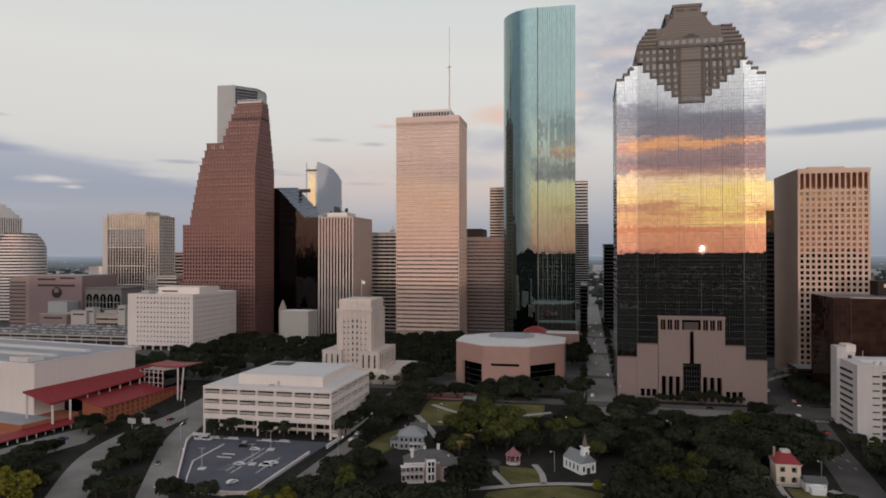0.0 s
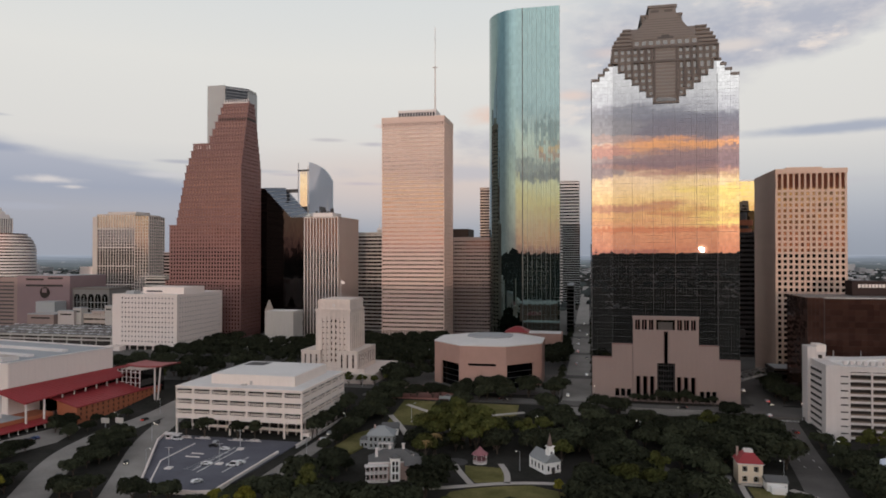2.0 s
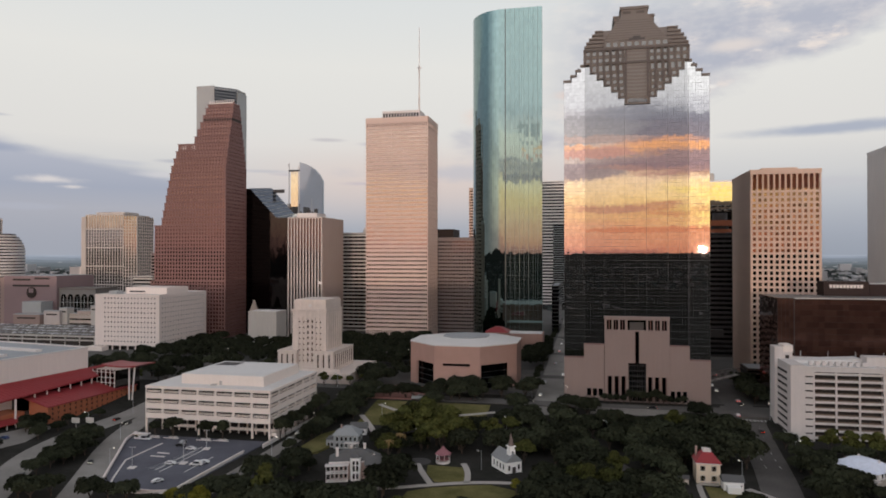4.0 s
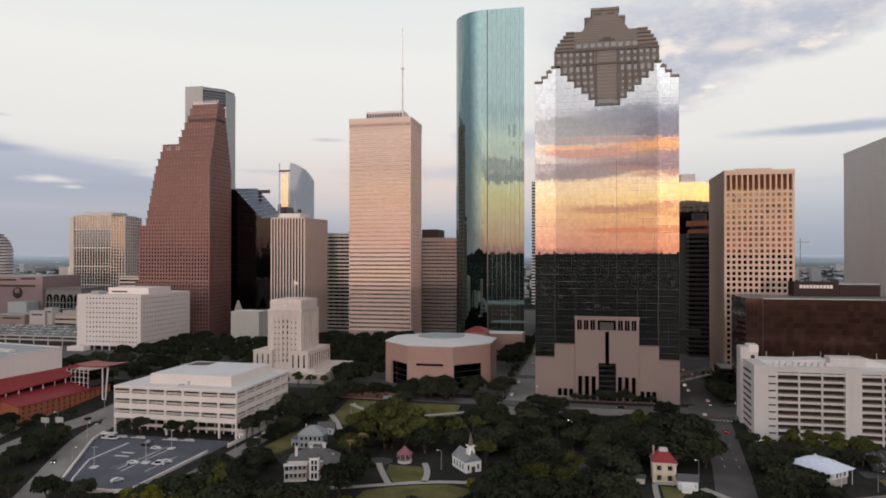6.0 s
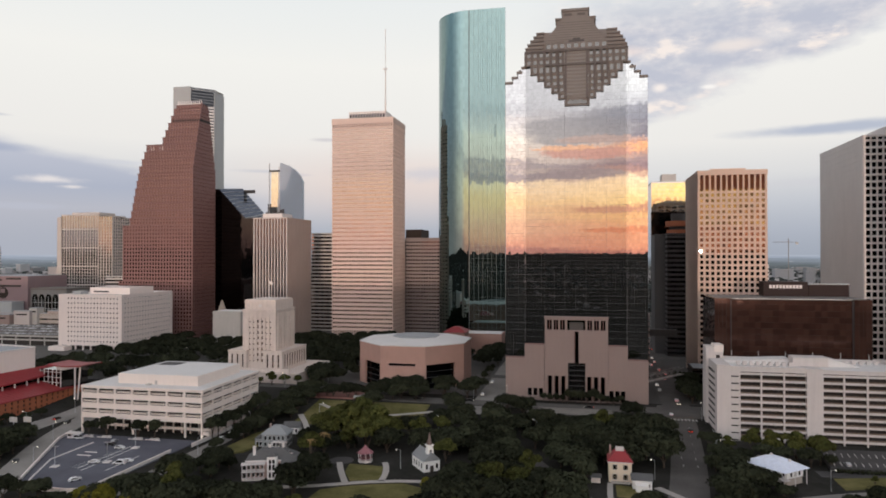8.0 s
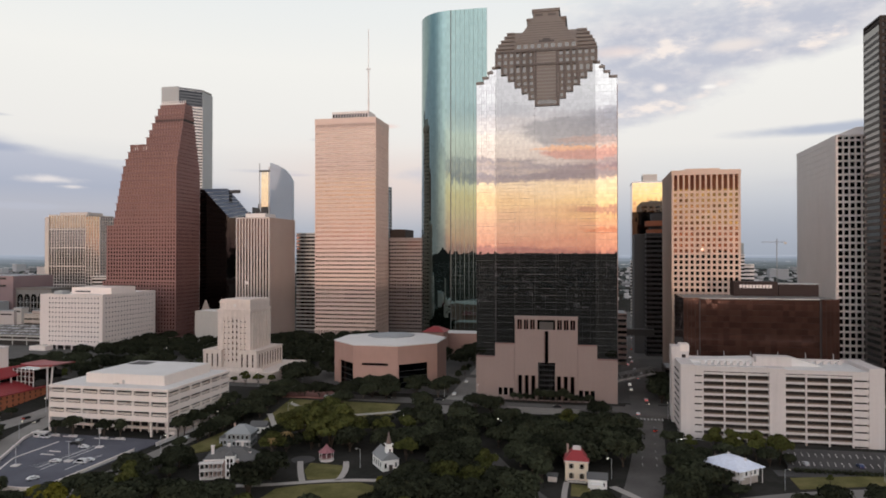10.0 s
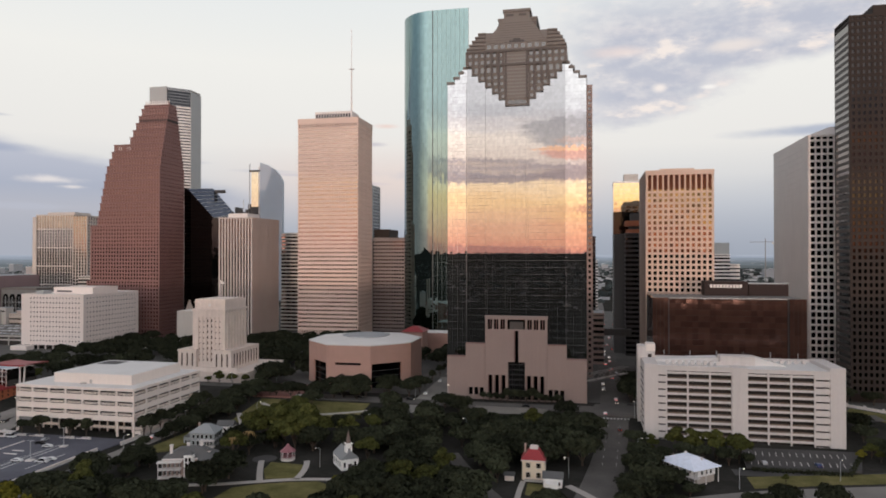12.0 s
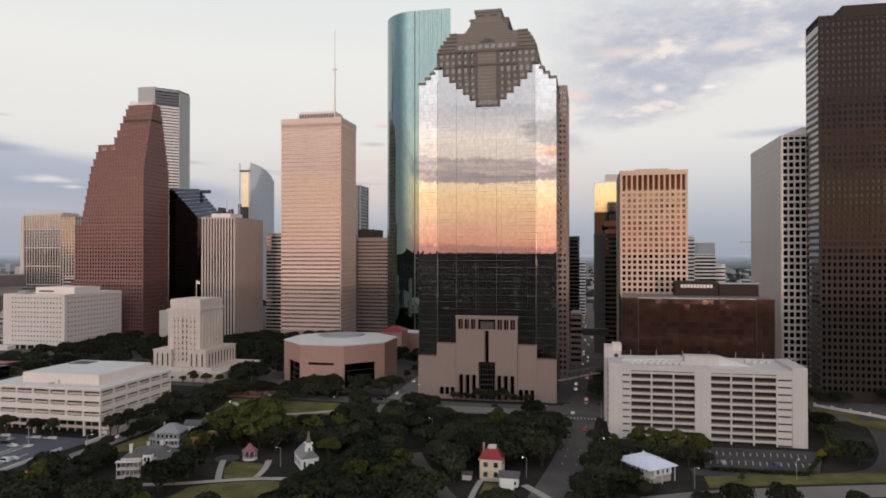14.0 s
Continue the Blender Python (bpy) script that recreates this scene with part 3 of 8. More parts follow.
def far_haze():
    """The rim of the plain far beyond the last houses in the east; its haze is painted and glows."""
    m = bpy.data.materials.new("distant_haze")
    m.use_nodes = True
    k = Nodes(m.node_tree)
    p = k.add("ShaderNodeNewGeometry").outputs["Position"]
    q = k.add("ShaderNodeSeparateXYZ")
    k.put(q.inputs[0], p)
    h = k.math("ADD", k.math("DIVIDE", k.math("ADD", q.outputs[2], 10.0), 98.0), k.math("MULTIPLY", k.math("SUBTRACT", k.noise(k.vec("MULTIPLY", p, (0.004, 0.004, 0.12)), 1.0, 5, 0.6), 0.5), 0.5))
    # Distance haze painted as a vertical gradient, with pale specks for houses.
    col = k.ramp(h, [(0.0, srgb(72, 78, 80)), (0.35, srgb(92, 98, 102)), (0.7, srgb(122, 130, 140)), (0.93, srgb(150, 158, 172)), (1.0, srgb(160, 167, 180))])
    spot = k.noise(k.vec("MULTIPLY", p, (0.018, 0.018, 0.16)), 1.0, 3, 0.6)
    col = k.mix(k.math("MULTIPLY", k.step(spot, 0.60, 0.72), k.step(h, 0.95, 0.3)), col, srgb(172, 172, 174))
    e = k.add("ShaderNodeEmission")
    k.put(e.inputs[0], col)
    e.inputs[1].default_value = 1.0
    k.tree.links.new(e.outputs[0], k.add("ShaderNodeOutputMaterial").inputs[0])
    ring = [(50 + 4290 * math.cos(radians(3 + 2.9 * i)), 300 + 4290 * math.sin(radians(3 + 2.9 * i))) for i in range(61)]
    tagged(raw("backdrop", [(x, y, -10) for x, y in ring] + [(x, y, 88) for x, y in ring], [(i + 1, i, 61 + i, 62 + i) for i in range(60)], m), "glowing backdrop painted as a hazy blue-grey plain", "backdrop", kind="structure")


far_haze()
ROADS = []


def strip(name, pts, width, material, lift, label, category, kerb=0.0):
    """A ribbon laid along a line on the land."""
    fine = []
    for (ax, ay), (bx, by) in zip(pts, pts[1:]):
        k = max(1, int(math.hypot(bx - ax, by - ay) / 6))
        fine += [(ax + (bx - ax) * i / k, ay + (by - ay) * i / k) for i in range(k)]
    fine.append(pts[-1])
    for _ in range(6):
        fine = [fine[0]] + [((a[0] + 2 * b[0] + c[0]) / 4, (a[1] + 2 * b[1] + c[1]) / 4) for a, b, c in zip(fine, fine[1:], fine[2:])] + [fine[-1]]
    verts, faces = [], []
    for i, (x, y) in enumerate(fine):
        a, b = fine[max(0, i - 1)], fine[min(len(fine) - 1, i + 1)]
        l = math.hypot(b[0] - a[0], b[1] - a[1]) or 1
        px, py = -(b[1] - a[1]) / l * width / 2, (b[0] - a[0]) / l * width / 2
        z = max(ground(x, y), ground(x + px, y + py), ground(x - px, y - py)) + lift
        verts += [(x + px, y + py, z), (x - px, y - py, z), (x + px, y + py, z - 0.6), (x - px, y - py, z - 0.6)]
        if i:
            o = 4 * i
            faces += [(o - 4, o - 3, o + 1, o), (o - 4, o, o + 2, o - 2), (o - 3, o - 1, o + 3, o + 1)]
    ROADS.append((fine, width / 2))
    return tagged(raw(name, verts, faces, material), label, category, kind="structure"), fine


def plate(name, poly, material, lift, label, category, kind="structure"):
    """A flat paved or planted area as a thin slab on the land."""
    z = max(ground(x, y) for x, y in poly) + lift
    n = len(poly)
    verts = [(x, y, z) for x, y in poly] + [(x, y, z - 1.2) for x, y in poly]
    faces = [tuple(range(n))] + [(i, n + i, n + (i + 1) % n, (i + 1) % n) for i in range(n)]
    return tagged(raw(name, verts, faces, material), label, category, kind=kind), z


plate("pavement_downtown", [(-760, 418), (430, 418), (430, 1080), (-760, 1080)], M["city_floor"], 0.03, "worn grey concrete pavement of the downtown blocks", "pavement")
strip("road_left_avenue", [(8, 380), (8, 1000), (10, 1900)], 17, M["viaduct"], 0.10, "grey asphalt avenue running between the towers", "road")
strip("road_right_avenue", [(92, 225), (98, 250), (103, 282), (107, 310), (110.5, 342), (113, 380), (114.5, 420), (117, 1000), (120, 1900)], 15, M["asphalt"], 0.11, "grey asphalt avenue beside the mirror tower", "road")
strip("road_cross_street", [(-120, 404), (-20, 400), (60, 399), (140, 404), (250, 410)], 13, M["asphalt"], 0.13, "asphalt street in front of the mirror tower", "road")
for y in (486, 600, 720, 850):
    strip("road_side_street", [(-700, y), (420, y)], 12, M["asphalt"], 0.12, "asphalt side street between downtown blocks", "road")
strip("road_parkway", [(105, 262), (140, 280), (160, 291), (190, 301), (230, 313), (300, 333), (420, 350)], 13, M["pavement"], 0.09, "pale concrete parkway at the park's edge", "road")
strip("road_garage_drive", [(160, 322), (200, 323), (235, 332), (252, 360), (262, 420)], 8, M["dark_asphalt"], 0.10, "asphalt drive curving round the garage", "road")
strip("road_viaduct_outer", [(-170, 180), (-196, 227), (-209, 249), (-220, 271), (-226, 296), (-228, 330), (-222, 400), (-214, 470)], 15, M["viaduct"], 0.12, "pale concrete road sweeping past the theatre", "road")
strip("road_viaduct_inner", [(-140, 188), (-161, 228), (-179, 262), (-196, 294), (-207, 322), (-214, 346), (-218, 400)], 12, M["viaduct"], 0.15, "grey ramp road along the car park wall", "road")
strip("road_park_lane", [(38, 324), (43, 311), (53, 292), (62, 274), (72, 258), (86, 240)], 6.5, M["asphalt"], 0.10, "narrow asphalt lane winding through the park", "road")
strip("road_lot_side", [(-116, 215), (-114, 260), (-113, 300), (-112, 372), (-108, 405)], 8, M["pavement"], 0.12, "narrow concrete road beside the car park", "road")
LOT, LOT_Z = plate("pavement_car_park", [(-155, 236), (-133, 236), (-126, 238), (-123, 312), (-196, 312), (-192, 299), (-159, 240)], M["lot"], 0.45, "blue-grey asphalt car park with painted bays", "car park")
plate("pavement_garage_lot", [(166, 326), (212, 329), (222, 358), (170, 356)], M["dark_asphalt"], 0.3, "dark asphalt parking bays below the garage", "car park")
plate("lawn_oval", [(-30, 272.5), (-19, 275.6), (-18.8, 287), (-21, 293.5), (-38, 294), (-36, 283)], M["lawn"], 0.08, "mown lawn framed by a path", "lawn")
plate("lawn_lower", [(-40, 236), (6, 240), (6, 268), (-8, 274), (-18, 271), (-30, 266), (-38, 260)], M["lawn"], 0.08, "dry mown lawn in the park", "lawn")
plate("lawn_upper", [(-104, 290), (-92, 300), (-84, 345), (-90, 352), (-102, 330)], M["lawn"], 0.08, "sloping green lawn beside the houses", "lawn")
plate("lawn_verge", [(164, 302), (194, 312), (228, 322), (262, 332), (258, 341), (222, 332), (164, 316)], M["lawn"], 0.08, "grass verge along the parkway", "lawn")
plate("lawn_corner", [(238, 424), (250, 398), (282, 366), (300, 376), (270, 406), (243, 433)], M["lawn"], 0.08, "green lawn before the dark brown tower", "lawn")
plate("pavement_circle", [(-43 + 5.5 * math.cos(i * 0.524), 298 + 5.5 * math.sin(i * 0.524)) for i in range(12)], M["dark_asphalt"], 0.12, "round asphalt turning place by the bandstand", "pavement")
strip("lawn_hill", [(-58, 353), (-58, 392)], 68, M["lawn"], 0.05, "sloping lawn crossed by pale paths", "lawn")
ROADS.pop()
plate("road_junction", [(98, 386), (140, 390), (142, 414), (104, 414)], M["asphalt"], 0.16, "wide worn asphalt junction beside the mirror tower", "road")
plate("pavement_forecourt", [(-272, 262), (-246, 262), (-240, 288), (-250, 318), (-262, 312), (-268, 290)], M["pavement"], 0.06, "pale concrete forecourt beside the theatre", "pavement")
plate("lawn_house", [(76, 276), (90, 276), (88, 288), (76, 290)], M["lawn"], 0.08, "small lawn beside the red-roofed house", "lawn")
for pts, wd in (([(-64, 257), (-42, 262), (-31, 270), (-18, 275), (-5, 279), (10, 278)], 3.0), ([(-17.4, 274.4), (-16.6, 280), (-17.2, 287), (-19, 294), (-23, 299)], 2.6), ([(-31, 269.8), (-33.5, 275), (-37.5, 281), (-40.5, 287), (-43, 295)], 2.6),
                ([(-93, 366), (-85, 355), (-79, 347), (-74, 332)], 3.0), ([(-79, 359), (-66, 353), (-51, 348)], 2.4), ([(-88, 384), (-72, 372), (-58, 366), (-34, 374), (-20, 380)], 2.6), ([(74, 258), (73, 280), (74, 292)], 2.2), ([(108, 268), (100, 284), (92, 290)], 3.4)):
    strip("pavement_path", pts, wd, M["pale_path"], 0.16, "curving pale concrete park path", "path")


# ---- the mirror tower with its stepped crown ----
def mirror_tower():
    t = thing("mirror_glass_tower", "tall silver mirror-glass tower with stepped brown granite crown", "skyscraper", (17, 415, 0))
    W, D = 82.3, 56.0
    block("core", t, 0.3, W - 0.3, 1.4, D, 0, 188.5, M["charcoal"])
    block("core", t, 8, W - 8, 1.4, D - 3, 188.5, 197, M["charcoal"])
    cw, rh = W / 54, 2.05

    def floor_of(x):
        return 49.4 if 23.3 < x < 59.7 else 33.0 if 11.7 < x < 70.6 else 25.0

    def top_of(x):
        e = min(x, W - x)
        return 188.6 if e < 4 else 191.6 if e < 7 else 194.6 if e < 9.8 else 197.4
    rnd = random.Random(7)
    groups = {"mirror": ([], []), "mirror_pale": ([], [])}
    pane_mesh = None
    for c in range(54):
        xa, xb = c * cw + 0.022, (c + 1) * cw - 0.022
        xm = (xa + xb) / 2
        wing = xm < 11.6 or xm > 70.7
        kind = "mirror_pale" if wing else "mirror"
        y = 0.75 if wing else 0.25
        for r in range(85):
            z = 25.0 + r * rh
            zt = min(z + rh - 0.05, top_of(xm))
            z = max(z, floor_of(xm))
            if zt - z < 0.3:
                continue
            if 19 <= c < 35 and 24 <= r < 42:
                if pane_mesh is None:
                    pane_mesh = bpy.data.meshes.new("glass_pane")
                    hx, hz = (xb - xa) / 2, (rh - 0.05) / 2
                    pane_mesh.from_pydata([(-hx, 0, -hz), (hx, 0, -hz), (hx, 0, hz), (-hx, 0, hz), (-hx, 0.04, -hz), (hx, 0.04, -hz), (hx, 0.04, hz), (-hx, 0.04, hz)], [],
                                          [(0, 1, 2, 3), (7, 6, 5, 4), (0, 4, 5, 1), (1, 5, 6, 2), (2, 6, 7, 3), (3, 7, 4, 0)])
                    pane_mesh.materials.append(M["mirror"])
                hang(new("glass_pane", pane_mesh), t, (xm, y, (z + zt) / 2))
            else:
                v, f = groups[kind]
                o = len(v)
                j = [rnd.uniform(-0.0008, 0.0008) for _ in range(4)]
                v += [(xa, y + j[0], z), (xb, y + j[1], z), (xb, y + j[2], zt), (xa, y + j[3], zt)]
                f.append((o, o + 1, o + 2, o + 3))
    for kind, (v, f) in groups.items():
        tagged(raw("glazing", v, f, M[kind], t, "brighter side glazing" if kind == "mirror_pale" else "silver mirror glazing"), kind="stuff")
    for c in range(55):
        x = min(W - 0.02, max(0.02, c * cw))
        y = 0.6 if (x < 11.6 or x > 70.7) else 0.1
        block("mullion", t, x - 0.018, x + 0.018, y + 0.08, y + 0.3, floor_of(min(W - 0.1, max(0.1, x))), top_of(x), M["mullion"])
    for x in (35.0, 47.3):
        block("movement_joint", t, x - 0.05, x + 0.05, 0.1, 0.4, 49.4, 177, M["mullion"])
    for x, y, lo in ((23.3, 0.1, 33), (59.0, 0.1, 33), (11.6, 0.3, 25), (70.7, 0.3, 25)):
        block("movement_joint", t, x - 0.03, x + 0.03, y, y + 0.5, lo, 190, M["mullion"])

    def sill_line(a, b, y, z, h=0.07):
        """A floor sill that leans back a little and so mirrors the high sky."""
        raw("floor_sill", [(a, y - 0.03, z - h / 2), (b, y - 0.03, z - h / 2), (b, y - 0.018, z + h / 2), (a, y - 0.018, z + h / 2), (a, y + 0.1, z - h / 2), (b, y + 0.1, z - h / 2), (b, y + 0.1, z + h / 2), (a, y + 0.1, z + h / 2)],
            [(0, 1, 2, 3), (0, 4, 5, 1), (3, 2, 6, 7)], M["floor_line"], t)
    for k in range(42):
        z = 25 + k * 4.1
        e = 0 if z < 188 else 4 if z < 191 else 7 if z < 194 else 10
        sill_line(e, 11.6, 0.7, z)
        sill_line(70.7, W - e, 0.7, z)
        for a, b, lo in ((11.6, 23.3, 33), (23.3, 59.0, 49.4), (59.0, 70.7, 33)):
            if z > lo:
                sill_line(a, b, 0.2, z)
    block("side_glazing", t, W - 0.3, W, 1.0, D, 25, 188, M["black"])
    block("side_glazing", t, 0, 0.3, 1.0, D, 25, 188, M["black"])
    for k in range(45):
        z = 26 + k * 3.6
        block("side_band", t, W - 0.2, W + 0.12, 1.0, D, z, z + 0.9, M["crown"])
        block("side_band", t, -0.12, 0.2, 1.0, D, z, z + 0.9, M["crown"])
    # stepped shoulders
    for e0, e1, z in ((0, 4, 188.6), (4, 7, 191.6), (7, 9.8, 194.6), (9.8, 12.4, 197.4)):
        block("shoulder", t, e0 - 0.3, e1 + 0.3, 0.2, D, z, z + 1.5, M["crown"])
        block("shoulder", t, W - e1 - 0.3, W - e0 + 0.3, 0.2, D, z, z + 1.5, M["crown"])
    # crown: an inverted stepped gable of granite ribs over dark glass, plain sloping steps above it
    rib = M["charcoal_rib"]
    tiers = ((173.8, 177.8, 35.4, 49.2), (177.8, 181.6, 31.6, 53.0), (181.6, 185.4, 27.6, 57.2), (185.4, 189.2, 23.4, 61.2), (189.2, 193.0, 19.4, 65.2), (193.0, 198.2, 15.4, 68.2),
             (198.2, 202.4, 11.8, 71.0), (202.4, 206.6, 11.8, 71.0))
    for za, zb, xa, xb in tiers:
        back = D - 4 if za > 197 else 2.0
        block("crown_glass", t, xa + 0.5, xb - 0.5, -0.5, back - 0.4, za, zb, M["crown_glass"])
        block("crown_ledge", t, xa - 0.2, xb + 0.2, -1.0, back, za, za + 0.75, M["crown"])
        block("crown_ledge", t, xa, xb, -0.9, back, zb - 0.9, zb, M["crown"])
        # Dark strip above the ledge, a shadow line put in as colour.
        block("crown_shadow", t, xa + 0.1, xb - 0.1, -1.05, back - 0.2, za + 0.75, za + 1.0, rib)
        n = max(2, round((xb - xa) / 3.75))
        for k in range(n + 1):
            x = xa + 0.5 + (xb - xa - 1.0) * k / n
            if not 36.5 < x < 47.8:
                block("crown_pier", t, x - 0.85, x + 0.85, -1.1, 0.6, za, zb, M["crown"])
                block("crown_rib", t, x - 0.28, x + 0.28, -1.5, 0.6, za, zb, rib)
    for z in (198.0, 206.2):
        block("crown_beam", t, 23.0, 60.0, -2.1, 0.2, z - 0.3, z + 1.0, rib)
    block("crown_beam", t, 11.4, 71.4, -1.5, 0.2, 206.0, 207.0, rib)
    block("crown_bay", t, 23.4, 59.6, -1.5, 12, 207.0, 211.2, M["crown"])
    for k in range(9):
        x = 24.6 + k * 4.0
        block("crown_window", t, x, x + 2.4, -1.65, -1.3, 207.9, 210.2, M["crown_glass"])
    for k, x in enumerate((23.2, 27.4, 31.6, 35.8, 48.0, 52.2, 56.4, 59.6)):
        block("crown_rib", t, x - 0.5, x + 0.5, -2.0, -0.8, (189, 187, 183, 178, 178, 183, 187, 189)[k], 206.4, rib)
    block("crown_louvre", t, 36.2, 47.6, -1.25, 0.0, 178.5, 206.2, M["louvre"])
    for k in range(13):
        block("louvre_blade", t, 36.2, 47.6, -1.5, -1.1, 179.2 + k * 2.08, 180.3 + k * 2.08, M["crown"])
    for x in (37.6, 40.4, 43.2):
        block("crown_window", t, x, x + 1.9, -1.3, -0.9, 174.8, 177.2, M["crown_glass"])
    for za, zb, xa, xb in ((207.0, 209.6, 12.0, 70.8), (209.6, 212.2, 13.2, 69.8), (212.2, 214.8, 14.8, 68.6), (214.8, 217.4, 16.6, 67.0), (217.4, 219.8, 18.2, 65.4)):
        f0 = -0.6 + (za - 206) * 0.42
        raw("crown_step", [(xa, f0, za), (xb, f0, za), (xb, D - 4, za), (xa, D - 4, za), (xa, f0 + 0.9, zb), (xb, f0 + 0.9, zb), (xb, D - 4.5, zb), (xa, D - 4.5, zb)],
            [(0, 1, 5, 4), (1, 2, 6, 5), (2, 3, 7, 6), (3, 0, 4, 7), (4, 5, 6, 7)], M["crown"], t)
        for xs in ((xa - 0.15, 23.0), (59.4, xb + 0.15)):
            block("crown_course", t, xs[0], xs[1], f0 - 0.25, D - 3.9, zb - 0.75, zb, M["crown"])
            # Dark strip below the course paints in its shadow.
            block("crown_shadow", t, xs[0] + 0.1, xs[1], f0 - 0.12, D - 4.0, zb - 1.15, zb - 0.75, rib)
    for k in range(8):
        za = 212.0 + k * 1.75
        xa = 24.0 + k * 0.95
        block("crown_course", t, xa, W - xa, 0.4 + k * 0.95, D - 8 - k, za, za + 1.35, M["crown"])
        # Dark layer between courses paints the shadow gap.
        block("crown_shadow", t, xa + 0.6, W - xa - 0.6, 0.8 + k * 0.95, D - 8.5 - k, za + 1.35, za + 1.75, rib)
    block("crown_cap", t, 29.6, 52.7, 13.5, D - 12, 225.6, 229.6, M["crown"])
    block("crown_ledge", t, 29.0, 53.3, 12.9, D - 11.4, 229.6, 230.8, M["crown"])
    block("crown_ledge", t, 29.2, 53.1, 13.1, D - 11.6, 227.2, 227.7, rib)
    block("crown_cap", t, 33.4, 48.9, 8.4, 30, 225.6, 233.2, M["crown"])
    block("crown_ledge", t, 32.8, 49.5, 7.8, 30.4, 232.8, 234.4, M["crown"])
    for x in (34.6, 42.4):
        # Dark bar stands in for the shade of a slot.
        block("crown_slot", t, x, x + 4.6, 8.2, 8.6, 230.2, 231.6, rib)
    for x in (32.2, 48.4):
        block("crown_buttress", t, x, x + 1.7, 9.5, 22, 225.6, 229.2, M["crown"])
    # Dark blocks stand in for the shade of the arched notch.
    block("crown_arch", t, 37.5, 46.5, -0.9, 0.8, 211.4, 212.6, M["charcoal"])
    block("crown_arch", t, 39.8, 44.2, -0.6, 0.8, 212.6, 213.9, M["charcoal"])
    # rose granite base
    bm = bmesh.new()
    pierced(bm, 0, 11.6, 0, 25.0, -0.5, 1.4, [])
    part("granite_base", bm, M["granite"], t)
    block("granite_base", t, 70.6, W, -0.5, 1.4, 0, 25.0, M["granite"])
    bm = bmesh.new()
    pierced(bm, 11.4, 23.1, 0, 33.0, -1.0, 1.4, [(13.2 + i * 3.3, 15.6 + i * 3.3, 2.4, 7.0) for i in range(3)])
    part("granite_base", bm, M["granite"], t)
    bm = bmesh.new()
    pierced(bm, 59.8, 70.8, 0, 33.0, -1.0, 1.4, [(60.4 + i * 3.3, 62.8 + i * 3.3, 0.4, 7.0) for i in range(3)])
    part("granite_base", bm, M["granite"], t)
    bm = bmesh.new()
    holes = [(24.9 + i * 3.85, 27.7 + i * 3.85, 0.4, 14.8) for i in range(3)] + [(47.6 + i * 3.85, 50.4 + i * 3.85, 0.4, 14.8) for i in range(3)]
    holes += [(36.8, 46.8, 0.2, 22.6), (40.4, 42.9, 22.6, 41.0)]
    holes += [(24.6 + i * 3.8, 27.3 + i * 3.8, 41.7, 47.6) for i in range(3)] + [(36.4, 46.8, 41.7, 47.6)] + [(48.0 + i * 3.8, 50.7 + i * 3.8, 41.7, 47.6) for i in range(3)]
    pierced(bm, 23.3, 59.7, 0, 49.4, -1.6, 1.4, holes)
    part("granite_base", bm, M["granite"], t)
    block("base_glass", t, 11.6, 70.6, 1.0, 1.35, 0, 48, M["black"])
    block("base_cornice", t, 23.0, 60.0, -1.9, 0.5, 48.3, 49.7, M["granite"])
    block("frieze_panel", t, 37.6, 45.6, 0.1, 1.0, 41.7, 46.2, M["charcoal_rib"])
    for x0_ in (24.9, 47.6):
        for i in range(3):
            x = x0_ + i * 3.85
            block("window_frame", t, x, x + 0.35, -0.9, 1.0, 0.4, 14.8, M["red_granite"])
            block("window_frame", t, x + 2.45, x + 2.8, -0.9, 1.0, 0.4, 14.8, M["red_granite"])
    for x0_ in (24.6, 48.0):
        for i in range(3):
            block("window_frame", t, x0_ + i * 3.8 + 1.15, x0_ + i * 3.8 + 1.55, -0.6, 1.0, 41.7, 47.6, M["red_granite"])
    block("slot_lining", t, 40.4, 40.8, -1.2, 1.0, 22.6, 41.0, M["red_granite"])
    for za, xa, xb in ((25.0, 0, 11.6), (33.0, 11.6, 23.3), (33.0, 59.7, 70.6), (25.0, 70.6, W)):
        block("base_coping", t, xa + 0.05, xb - 0.05, -1.1 if za > 30 else -0.6, 1.0, za - 0.15, za + 0.35, M["red_granite"])
    for k in range(7):
        block("door_mullion", t, 37.6 + k * 1.4, 37.8 + k * 1.4, 0.2, 1.0, 0.2, 22.6, M["dark_metal"])
        block("door_transom", t, 36.8, 46.8, 0.2, 1.0, 2.8 + k * 3.0, 3.0 + k * 3.0, M["dark_metal"])
    return t


mirror_tower()


